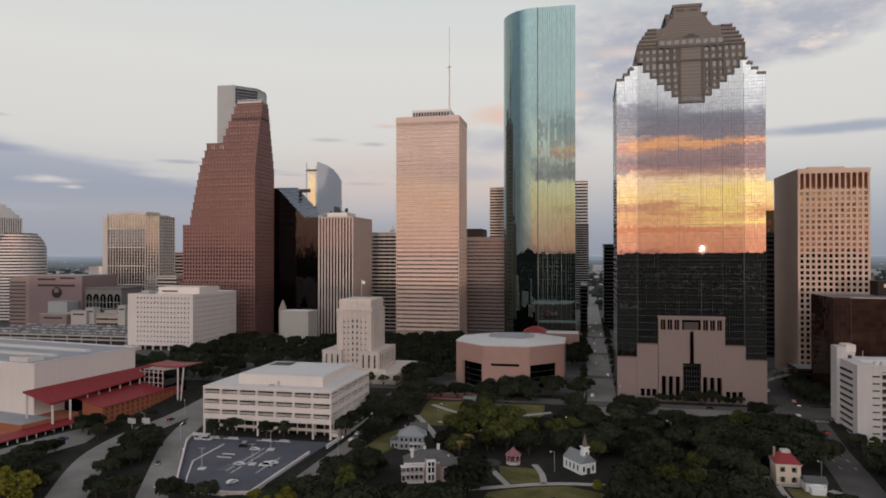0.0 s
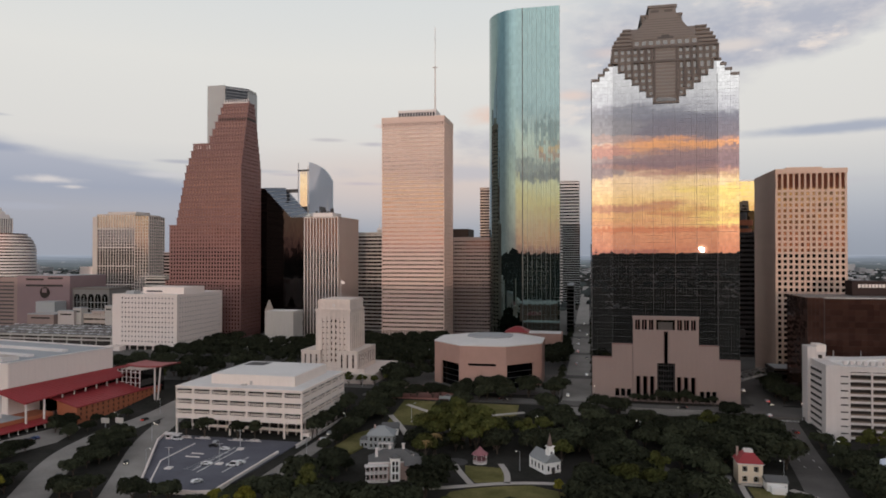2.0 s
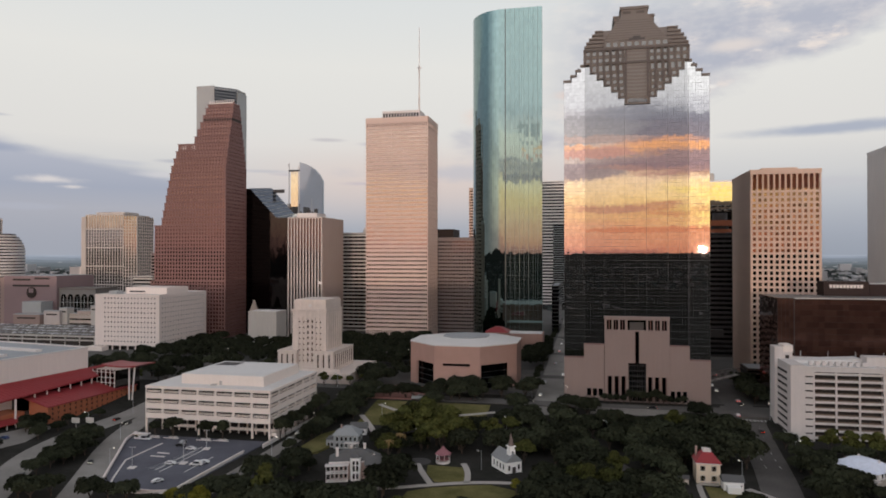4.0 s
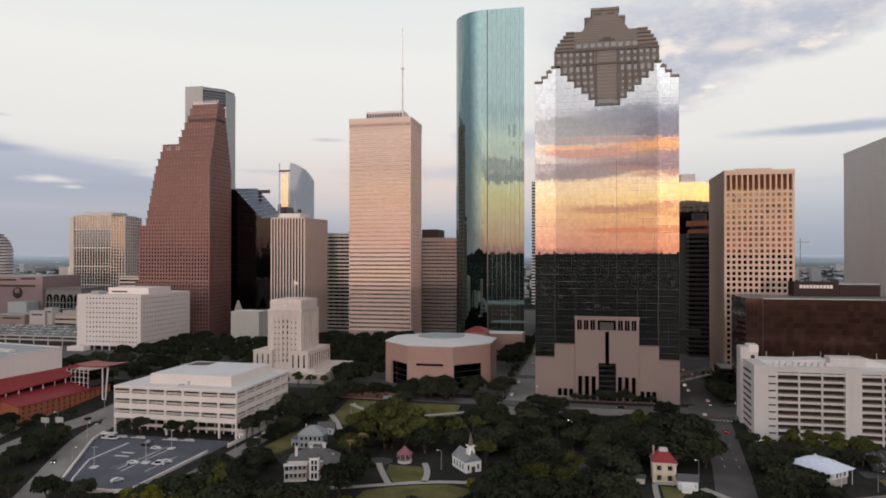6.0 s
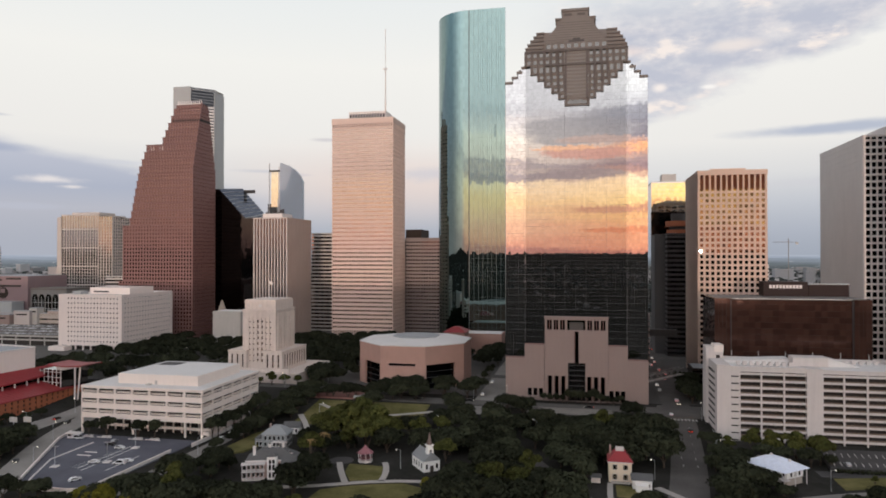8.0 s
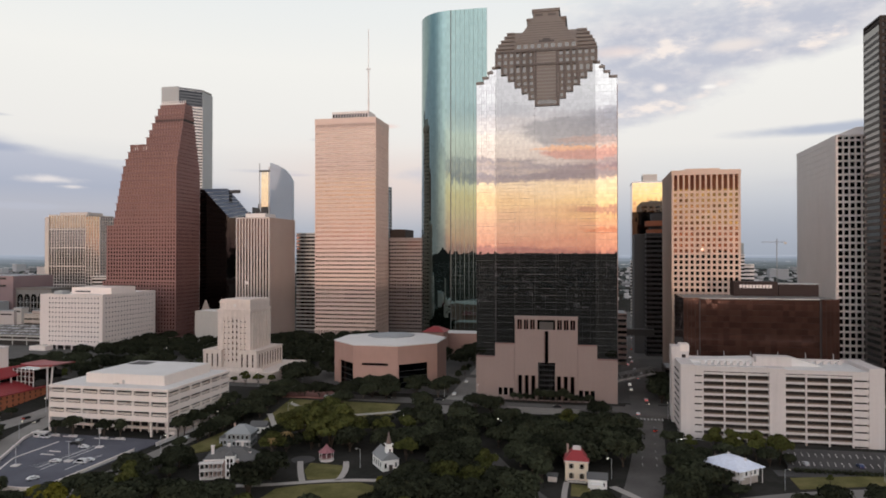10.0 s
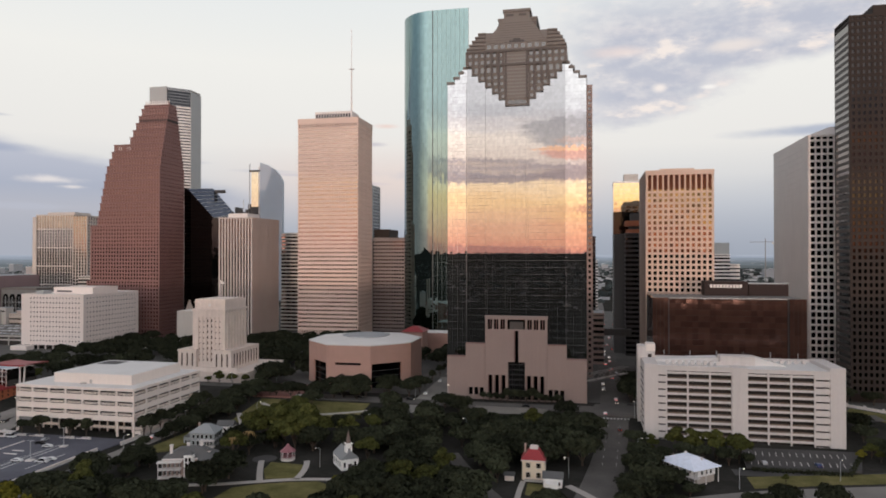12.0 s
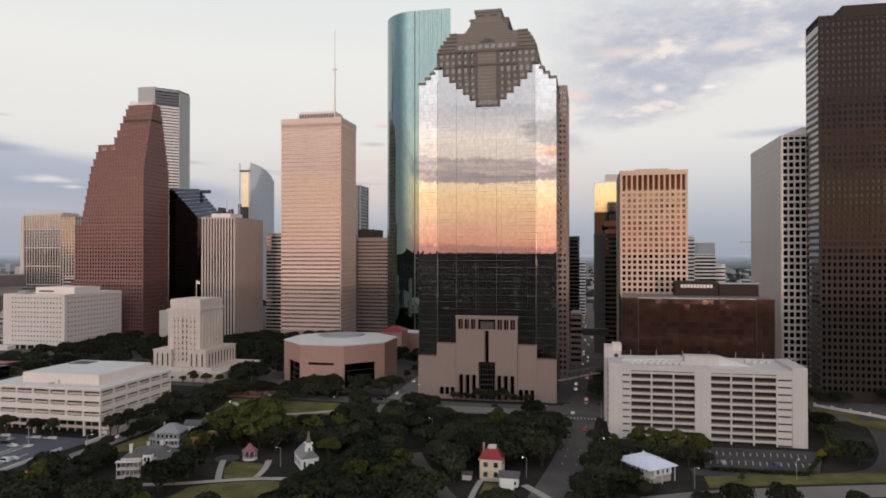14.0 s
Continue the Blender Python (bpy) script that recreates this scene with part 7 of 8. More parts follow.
def brick_mansion():
    t = thing("brick_mansion", "rose brick mansion with grey hipped roofs and white porch", "house", (-73.0, 264.4, GZ), turn=19)
    t.scale = (1, 1, 1)
    block("main_body", t, 1, 21.5, 1.2, 10, 0, 7.6, OLD_BRICK)
    block("right_wing", t, 15.5, 22.6, -0.8, 3, 0, 6.2, OLD_BRICK)
    hip_roof("hipped_roof", t, 1, 21.5, 1.2, 10, 7.6, 3.4, SHINGLE, 0.42, 0.4)
    gable_roof("wing_roof", t, 15.5, 22.6, -0.8, 5, 6.2, 2.8, SHINGLE, "x", 0.5)
    block("cornice", t, 0.5, 22.0, 0.7, 1.2, 7.0, 7.6, M["white"])
    # two-storey white porch on the left
    for z in (0.0, 3.3):
        block("porch_floor", t, -0.6, 8.4, -1.6, 1.2, z, z + 0.35, M["white"])
        for k in range(6):
            block("porch_column", t, -0.5 + k * 1.7, -0.25 + k * 1.7, -1.5, -1.25, z + 0.35, z + 3.1, M["white"])
        block("porch_rail", t, -0.5, 8.3, -1.45, -1.3, z + 1.1, z + 1.22, M["white"])
    block("porch_roof", t, -0.9, 8.7, -1.9, 1.2, 6.4, 6.75, M["white"])
    # pointed bay in the middle
    prism("bay_tower", t, [(9.2, 1.2), (9.7, -1.0), (13.1, -1.0), (13.6, 1.2)], 0, 9.4, CLAP)
    prism("bay_roof", t, [(9.0, 1.8), (9.6, -1.4), (13.2, -1.4), (13.8, 1.8)], 9.4, 10.9, SHINGLE, top=[(11.3, 1.5), (11.35, 1.3), (11.45, 1.3), (11.5, 1.5)])
    for z in (0.9, 4.0):
        windows_row(t, "f", 1.2, 1.0, 8.4, 4, z, 0.9, 1.9)
        windows_row(t, "f", -1.0, 10.0, 12.8, 2, z, 0.9, 2.1)
        windows_row(t, "f", -0.8, 16.0, 22.2, 3, z - 0.1, 0.9, 1.7)
        windows_row(t, "r", 22.6, -0.6, 2.8, 1, z, 0.9, 1.7)
    windows_row(t, "f", -1.0, 10.0, 12.8, 2, 6.6, 0.9, 1.5)
    for x, z in ((6.0, 8.2), (17.5, 8.2)):
        block("dormer", t, x, x + 1.8, 3.0, 5.5, z, z + 1.5, M["cream"])
        gable_roof("dormer_roof", t, x, x + 1.8, 3.0, 5.5, z + 1.5, 0.9, SHINGLE, "y", 0.2)
    for x, y, h in ((3.4, 2.2, 12.6), (9.0, 7, 12.0), (14.6, 6.5, 12.8)):
        block("chimney", t, x, x + 1.1, y, y + 1.1, 7, h, M["white"])
        block("chimney_cap", t, x - 0.15, x + 1.25, y - 0.15, y + 1.25, h, h + 0.3, M["white"])


brick_mansion()


def bandstand():
    t = thing("red_bandstand", "small red-roofed wooden bandstand", "bandstand", (-32.2, 298.9, GZ))
    oc = [(math.cos(i * math.pi / 4 + 0.39), math.sin(i * math.pi / 4 + 0.39)) for i in range(8)]
    prism("stand_floor", t, [(3.2 * x, 3.2 * y) for x, y in oc], 0, 1.0, M["white"])
    prism("stand_roof", t, [(3.8 * x, 3.8 * y) for x, y in oc], 4.0, 6.3, PINK_WALL, top=[(0.9 * x, 0.9 * y) for x, y in oc])
    prism("roof_cap", t, [(1.1 * x, 1.1 * y) for x, y in oc], 6.3, 7.4, PINK_WALL, top=[(0.1 * x, 0.1 * y) for x, y in oc])
    for x, y in oc:
        block("stand_post", t, 3 * x - 0.12, 3 * x + 0.12, 3 * y - 0.12, 3 * y + 0.12, 1.0, 4.0, M["white"])
    prism("rail", t, [(3.1 * x, 3.1 * y) for x, y in oc], 1.6, 1.9, PINK_WALL)


bandstand()


PALE_METAL = surface("pale_galvanised_roof", (0.70, 0.74, 0.86), 0.45, 0.10, 0.5, streak=0.2)


def white_pavilion():
    t = thing("white_roofed_house", "wide raised house with a broad pale metal hipped roof", "house", (129.2, 314.6, GZ), turn=-50)
    t.scale = (0.9, 1.1, 0.92)
    block("lower_storey", t, 2, 20, 2, 11, 0, 3.0, M["beige"])
    block("upper_storey", t, 1.5, 20.5, 2, 11, 3.2, 6.6, CLAP)
    windows_row(t, "f", 2, 2, 20, 7, 4.0, 0.9, 1.7)
    windows_row(t, "f", 2, 2, 20, 5, 0.6, 1.0, 1.6)
    windows_row(t, "r", 20.5, 3, 10, 3, 4.0, 0.9, 1.7)
    hip_roof("metal_roof", t, 0.4, 21.6, -0.6, 12, 6.8, 3.4, PALE_METAL, 0.25, 1.0)
    block("roof_vent", t, 8.0, 8.7, 6.4, 7.1, 9.4, 10.9, M["white"])
    block("roof_vent", t, 16.4, 17.0, 7.4, 8.0, 8.6, 10.2, M["white"])
    block("roof_hatch", t, 3.2, 4.2, 3.6, 4.6, 8.2, 9.1, M["window_rose"])
    block("gallery_floor", t, 0.2, 22, -0.8, 2, 3.0, 3.25, M["white"])
    for i in range(8):
        block("gallery_post", t, 0.4 + i * 3.0, 0.65 + i * 3.0, -0.7, -0.45, 0, 6.8, M["white"])
    block("gallery_rail", t, 0.4, 21.8, -0.7, -0.6, 4.1, 4.25, M["white"])
    block("gallery_post", t, 21.6, 21.85, 5, 5.25, 0, 6.8, M["white"])
    block("gallery_post", t, 21.6, 21.85, 11.5, 11.75, 0, 6.8, M["white"])


white_pavilion()
m = thing("plaza_monument", "low red granite plaza steps by the trees", "plaza", (-92, 408, 0))
block("plaza_floor", m, -8, 26, -13, 26, -1.4, 0.25, M["red_paving"])
block("plaza_wall", m, 20, 34, -13, -11.5, -1.4, 1.8, M["grey_granite"])
fo = thing("stone_terrace", "pale stone terrace steps before the mirror tower", "terrace", (38, 386, -2))
for k in range(3):
    block("terrace_step", fo, -6 + k * 3, 46 - k * 3, k * 3.2, k * 3.2 + 1.0, -1, 1.6 + k * 0.5, M["pavement"])


# ---- trees ----
def crown_mesh(name, seed, width, height, low, lobes, leaves, size, material):
    """A crown of leaf clumps round several uneven lobes; the clumps face outwards."""
    rs = np.random.RandomState(seed)
    cen, rad = [], []
    for i in range(lobes):
        a = 2 * math.pi * (i * 2.399 / 6.283 + rs.rand() * 0.08)
        r = width / 2 * (0.18 + 0.52 * rs.rand()) if i < lobes - 2 else width * 0.08
        cen.append((r * math.cos(a), r * math.sin(a), low + (height - low) * (0.40 + 0.30 * rs.rand() + (0.12 if i >= lobes - 2 else 0))))
        rad.append(width * (0.17 + 0.09 * rs.rand()))
    cen, rad = np.array(cen), np.array(rad)
    which = rs.randint(0, lobes, leaves)
    d = rs.normal(size=(leaves, 3))
    d /= np.linalg.norm(d, axis=1)[:, None]
    d[:, 2] = np.where(d[:, 2] < -0.35, -d[:, 2], d[:, 2])
    rr = rad[which] * (0.62 + 0.48 * rs.rand(leaves))
    p = cen[which] + d * rr[:, None] * np.array([1, 1, 0.72])
    p[:, 2] = np.clip(p[:, 2], low * 0.8, None)
    nrm = d + np.array([0, 0, 0.3]) + rs.normal(scale=0.42, size=d.shape)
    nrm /= np.linalg.norm(nrm, axis=1)[:, None]
    t1 = np.cross(nrm, rs.normal(size=d.shape))
    t1 /= np.linalg.norm(t1, axis=1)[:, None]
    t2 = np.cross(nrm, t1)
    s = (size * (0.6 + 0.9 * rs.rand(leaves)))[:, None]
    q = np.stack([p - t1 * s, p - t2 * s * 0.7, p + t1 * s, p + t2 * s * 0.7 + nrm * s * 0.35], 1).reshape(-1, 3)
    me = bpy.data.meshes.new(name)
    me.from_pydata(q.tolist(), [], np.arange(leaves * 4).reshape(-1, 4).tolist())
    me.materials.append(material)
    return me, cen, rad


def limb(bm, a, b, ra, rb, n=6):
    a, b = Vector(a), Vector(b)
    d = (b - a).normalized()
    u = d.orthogonal().normalized()
    v = d.cross(u)
    ring = [[bm.verts.new(c + (u * math.cos(2 * math.pi * i / n) + v * math.sin(2 * math.pi * i / n)) * r) for i in range(n)] for c, r in ((a, ra), (b, rb))]
    for i in range(n):
        bm.faces.new((ring[0][i], ring[0][(i + 1) % n], ring[1][(i + 1) % n], ring[1][i]))


def tree(name, label, seed, width, height, low, lobes, leaves, size, material, group):
    t = thing(name, label, "tree", (0, 0, -300), group)
    me, cen, rad = crown_mesh("crown", seed, width, height, low, lobes, leaves, size, material)
    hang(new("crown", me), t, (0, 0, 0))
    bm = bmesh.new()
    fork = low * 0.75
    limb(bm, (0, 0, -0.6), (0, 0, fork), width * 0.035, width * 0.024, 8)
    for i in range(min(5, lobes)):
        limb(bm, (0, 0, fork - 0.2), cen[i] * np.array([0.8, 0.8, 0.92]), width * 0.018, width * 0.006, 5)
    part("trunk", bm, M["bark"], t)
    return t


OAKS = [tree("oak_tree", "broad dark evergreen oak with a spreading crown", 11 + i, wd, ht, 2.4, lb, 2250, 0.74, LEAF[0], "park trees") for i, (wd, ht, lb) in enumerate(((17, 11.5, 15), (15, 12.5, 13), (19, 11.5, 17), (13, 10.5, 12)))]
LIGHT = [tree("light_tree", "yellow-green leafy tree with a rounded crown", 31 + i, wd, ht, 2.6, 8, 1700, 0.55, LEAF[1], "light park trees") for i, (wd, ht) in enumerate(((12, 11), (10, 12)))]
GREEN = [tree("green_tree", "mid-green leafy park tree with a tall crown", 41 + i, wd, ht, 1.2, 8, 1900, 0.58, LEAF[2], "green park trees") for i, (wd, ht) in enumerate(((13, 13), (11, 15)))]
SMALL = [tree("street_tree", "small round street tree with dark leaves", 51 + i, 6.4, 6.6, 1.8, 6, 700, 0.42, LEAF[0], "street trees") for i in range(2)]


def palm():
    t = thing("palm_tree", "tall palm with drooping brownish fronds", "palm", (0, 0, -300), "palms")
    bm = bmesh.new()
    limb(bm, (0, 0, -0.5), (0.3, 0, 11), 0.32, 0.22, 8)
    part("trunk", bm, M["bark"], t)
    leafm = surface("palm_fronds", (0.20, 0.13, 0.045), 0.8, 0.25, 1.0, island=0.3)
    for i in range(16):
        a = i * 2.4
        bm = bmesh.new()
        prev = None
        for j in range(6):
            s = j / 5
            c = Vector((0.3 + math.cos(a) * 3.2 * s, math.sin(a) * 3.2 * s, 11 + 1.2 * s - (2.0 + i % 3) * s * s * 1.1))
            side = Vector((-math.sin(a), math.cos(a), 0)) * (0.55 * (1 - s) + 0.06)
            cur = (bm.verts.new(c - side - Vector((0, 0, 0.2))), bm.verts.new(c), bm.verts.new(c + side - Vector((0, 0, 0.2))))
            if prev:
                bm.faces.new((prev[0], prev[1], cur[1], cur[0]))
                bm.faces.new((prev[1], prev[2], cur[2], cur[1]))
            prev = cur
        part("frond", bm, leafm, t)
    return t


PALM = palm()
KEEP_OUT = [(66, 98, 258, 306), (-98, -20, 318, 394), (-14, 13, 268, 302), (-46, -14, 262, 310), (-84, -48, 240, 284), (128, 153, 276, 310), (-440, -268, 262, 300), (34, 82, 374, 404), (-96, -68, 284, 322), (-124, -100, 246, 300), (-92, -78, 326, 346), (-196, -120, 312, 380), (-188, -120, 429, 488), (-102, -64, 396, 434),
            (-92, -10, 425, 508), (-412, -338, 538, 622), (-440, -230, 300, 400), (124, 219, 358, 396), (130, 220, 420, 470), (15, 101, 404, 475), (-192, -120, 230, 314), (-42, 8, 234, 276), (98, 142, 384, 416), (236, 330, 362, 440),
            (164, 224, 316, 358), (-264, -220, 626, 690), (-290, -255, 596, 624), (-332, -298, 636, 662), (-422, -330, 636, 690), (-190, -122, 655, 705), (-60, -24, 556, 590), (-98, -84, 344, 356), (-60, -30, 360, 380)]
for lane_, wide_ in ROADS:
    if abs(lane_[0][0] - 38) < 0.1:
        ROADS.append((lane_, 6.0))
        break


def free(x, y, gap):
    for a, b, c, d in KEEP_OUT:
        if a - gap < x < b + gap and c - gap < y < d + gap:
            return False
    for fine, half in ROADS:
        for px, py in fine:
            if abs(px - x) < half + gap + 4 and abs(py - y) < half + gap + 4 and math.hypot(px - x, py - y) < half + gap:
                return False
    return True


rnd = random.Random(21)
PLANTED = []


def plant(kind, x, y, scale, z=None):
    proto = kind[rnd.randrange(len(kind))]
    z = ground(x, y) if z is None else z
    s = scale * rnd.uniform(0.85, 1.15)
    copy_thing(proto, Matrix.Translation((x, y, z)) @ Matrix.Rotation(rnd.uniform(0, 6.28), 4, "Z") @ Matrix.Diagonal((s, s * rnd.uniform(0.9, 1.1), s * rnd.uniform(0.9, 1.12), 1)))
    PLANTED.append((x, y))


def grove(x0, x1, y0, y1, gap, tries, light=0.12, scale=1.0, room=3.0, kinds=None):
    for _ in range(tries):
        x, y = rnd.uniform(x0, x1), rnd.uniform(y0, y1)
        if not free(x, y, room) or any(math.hypot(px - x, py - y) < gap for px, py in PLANTED):
            continue
        plant(kinds or (GREEN if rnd.random() < light else OAKS), x, y, scale)


grove(8, 102, 296, 362, 10.5, 1800, 0.03, 1.0, 1.5)
grove(30, 88, 360, 376, 6.5, 200, 0.0, 0.55, 1.0)
grove(8, 34, 362, 394, 10.0, 200, 0.0, 0.8, 2.0)
grove(82, 104, 358, 388, 9.5, 100, 0.0, 0.8, 1.5)
grove(4, 104, 222, 296, 10.5, 1300, 0.16, 0.95, 2.0)
grove(-99, 8, 292, 396, 11.0, 1100, 0.2, 0.92, 3.0)
grove(-110, 8, 222, 292, 11.0, 800, 0.12, 0.92, 3.0)
grove(-106, 2, 396, 428, 10.0, 400, 0.0, 0.9, 2.0)
grove(-335, -190, 400, 480, 13.0, 500, 0.03, 0.9, 4.0)
for x, y in ((-213, 212), (-206, 205), (-203, 214), (-197, 205), (-219, 220)):
    plant(LIGHT, x, y, 1.0)
for x, y in ((-110, 222), (-94, 221), (-102, 219), (-118, 226), (3.7, 264.6), (218, 347)):
    plant(LIGHT, x, y, 0.85 if x < -50 else 0.55)
for x, y, k in ((-61, 318, 1.25), (-55, 321, 1.3), (-64, 326, 1.3), (-58, 330, 1.3), (-44, 319, 1.35), (-37, 317, 1.3), (-41, 325, 1.5), (-34, 324, 1.45), (-29, 320, 1.2), (-38, 331, 1.4), (-28, 329, 1.2), (-60, 352, 1.0), (-54, 359, 1.1)):
    plant(GREEN, x, y, k)
for x, y, k in ((-66, 373, 0.7), (-56, 381, 0.75), (-24, 345, 0.8), (-22, 357, 0.75), (-70, 320, 0.35), (-52, 322, 0.5), (-46, 316, 0.45), (-90, 398, 0.6), (-76, 397, 0.7), (-62, 398, 0.7), (-48, 396, 0.75), (-34, 397, 0.8)):
    plant(OAKS, x, y, k)
for x, y, k in ((-166, 425, 0.52), (-157, 423, 0.6), (-148, 425, 0.5), (-138, 422, 0.62), (-130, 424, 0.55), (-122, 427, 0.6), (-117, 440, 0.6)):
    plant(GREEN, x, y, k)
for x, y, k in ((129, 346, 0.7), (126, 338, 0.6), (146, 340, 1.1), (156, 338, 1.15), (165, 335, 0.95), (140, 346, 0.8), (30, 268, 0.8)):
    plant(GREEN, x, y, k)
for x, y in ((150, 356), (161, 357)):
    plant(LIGHT, x, y, 0.5)
for x, y, k in ((128.6, 305, 0.4), (133, 300, 0.36), (137.5, 295, 0.36), (142.5, 293, 0.3), (126, 299, 0.75), (131, 292, 0.75), (124, 290, 0.9), (138, 288, 0.5), (118, 270, 0.8), (124, 278, 0.8), (117, 284, 0.75), (121, 293, 0.8), (120, 303, 0.8), (125, 311, 0.75), (119, 318, 0.7), (131, 268, 0.75), (112, 262, 0.7), (122, 328, 0.7), (133, 316, 0.6), (150, 333, 0.75), (160, 331, 0.75), (142, 335, 0.7), (168, 331, 0.55)):
    plant(OAKS, x, y, k)
grove(-216, -168, 222, 300, 5.0, 2200, 0.0, 0.62, 2.6)
for x, y, k in ((-259, 309, 0.6), (-254, 312, 0.65), (-249, 305, 0.65), (-243, 301, 0.6), (-240, 309, 0.55), (-238, 294, 0.5), (-255, 304, 0.55), (-245, 322, 0.45), (-241, 330, 0.45), (-240, 340, 0.45), (-242, 271, 0.5), (-241, 262, 0.55), (-238, 252, 0.6), (-246, 257, 0.55), (-244, 247, 0.6), (-234, 241, 0.6), (-232, 232, 0.6), (-240, 236, 0.6)):
    plant(OAKS, x, y, k)
grove(121, 136, 262, 353, 8.5, 200, 0.15, 0.7, 2.0)
grove(222, 330, 334, 450, 12.0, 260, 0.15, 0.8, 4.0)
grove(121, 136, 416, 490, 8.0, 160, 0.0, 0.8, 1.0)
grove(-107, -100, 318, 400, 13, 60, 0.06, 0.6, 0.4)
grove(-122, -95, 205, 262, 9.0, 160, 0.2, 0.75, 1.5)
grove(150, 420, 230, 285, 15.0, 200, 0.2, 0.7, 4.0)
for x, y in ((-183, 309), (-173, 309.5), (-155, 309.5), (-146, 310)):
    plant(SMALL, x, y, 1.45, LOT_Z)
for x, y, k in ((-79, 241, 0.7), (-70, 238, 0.75), (-61, 239, 0.75), (-53, 244, 0.8), (-46, 252, 0.8), (-86, 248, 0.6), (-94, 252, 0.55), (-88, 264, 0.5), (-95, 268, 0.55), (-86, 276, 0.45), (-92, 284, 0.5), (-66, 288, 0.45), (-60, 292, 0.5), (-46, 262, 0.85), (-45, 270, 0.85), (-46, 254, 0.9), (-47.5, 278, 0.6), (-56, 236, 0.8), (-66, 234, 0.8)):
    plant(OAKS, x, y, k)
for x, y in ((-146, 234), (-139, 235), (-152, 232)):
    plant(OAKS, x, y - 6, 0.6)
for i in range(13):
    plant(SMALL, 40 + i * 3.6, 407.5 + rnd.uniform(-1.5, 1), 0.9 + 0.3 * (abs(i - 6) < 3))
for x, y, k in ((178, 312, 0.3), (224, 352, 0.6), (226, 347, 0.5)):
    plant(GREEN, x, y, k)
for y in range(318, 378, 7):
    plant(SMALL, -119.5 + rnd.uniform(-0.6, 0.6), y + rnd.uniform(-1.5, 1.5), 1.5)
for i, y in enumerate(range(300, 410, 11)):
    plant(OAKS, -104.5 + rnd.uniform(-0.8, 0.8), y + rnd.uniform(-2, 2), 0.8 if i > 2 else 0.55)
for x, y, k in ((-96, 360, 0.5), (-97, 371, 0.6), (-96, 383, 0.7), (-97, 394, 0.75), (-86, 398, 0.8), (-72, 400, 0.8), (-100, 405, 0.7), (-58, 400, 0.85), (-44, 401, 0.8), (-30, 402, 0.8), (-110, 412, 0.6)):
    plant(OAKS, x, y, k)
for y in range(440, 900, 22):
    for x in (-3, 19):
        plant(SMALL, x + rnd.uniform(-0.5, 0.5), y + rnd.uniform(-3, 3), 1.1)
for x, y in ((-58, 297), (-53, 302), (-55, 291)):
    copy_thing(PALM, Matrix.Translation((x, y, GZ)) @ Matrix.Rotation(rnd.uniform(0, 6), 4, "Z") @ Matrix.Scale(0.98, 4))


def far_groves():
    """The downtown groves behind the civic buildings: one sheet of foliage, too far to tell tree from tree."""
    vs, fs, spots = [], [], []
    base = [np.array([v.co[:] for v in o.children[0].data.vertices]).reshape(-1, 4, 3) for o in OAKS]
    for x0, x1, y0, y1, gap, tries in ((-225, -60, 492, 650, 10.0, 1300), (-335, -190, 480, 620, 11.5, 800), (-60, -4, 520, 640, 11, 200), (-122, -90, 430, 492, 10, 120)):
        for _ in range(tries):
            x, y = rnd.uniform(x0, x1), rnd.uniform(y0, y1)
            if not free(x, y, 3) or any(math.hypot(px - x, py - y) < gap for px, py in spots):
                continue
            spots.append((x, y))
            b = base[rnd.randrange(len(base))][rnd.randrange(3)::3]
            a, k = rnd.uniform(0, 6.28), rnd.uniform(0.75, 1.05)
            r = np.array([[math.cos(a), -math.sin(a), 0], [math.sin(a), math.cos(a), 0], [0, 0, 1]]) * k
            mid = b.mean(1, keepdims=True)
            vs.append(((mid + (b - mid) * 1.6).reshape(-1, 3) @ r.T + (x, y, ground(x, y))))
    v = np.concatenate(vs)
    me = bpy.data.meshes.new("downtown_trees")
    me.from_pydata(v.tolist(), [], np.arange(len(v)).reshape(-1, 4).tolist())
    me.materials.append(LEAF[0])
    tagged(new("downtown_trees", me), "dense dark oaks filling the downtown park", "trees", kind="stuff")


far_groves()
for proto in (*OAKS, *LIGHT, *GREEN, *SMALL, PALM):
    for o in (*proto.children_recursive, proto):
        bpy.data.objects.remove(o)


# ---- cars, lamps and small things ----
CAR_PAINT = [surface("car_paint_" + n, c, 0.3, 0.03, 1.0, metal=0.2) for n, c in (("white", (0.75, 0.75, 0.75)), ("silver", (0.42, 0.43, 0.44)), ("black", (0.02, 0.02, 0.022)), ("red", (0.30, 0.03, 0.03)), ("blue", (0.04, 0.07, 0.16)))]
TYRE = surface("tyre_rubber", (0.015, 0.015, 0.015), 0.9, 0.1, 1.0)
HEAD = lamp_glow("headlight_glow", (1.0, 0.92, 0.75), 2.5)
TAIL = lamp_glow("tail_light_glow", (1.0, 0.06, 0.03), 2.2)
BULB = lamp_glow("street_lamp_glow", (1.0, 0.90, 0.70), 4.5)


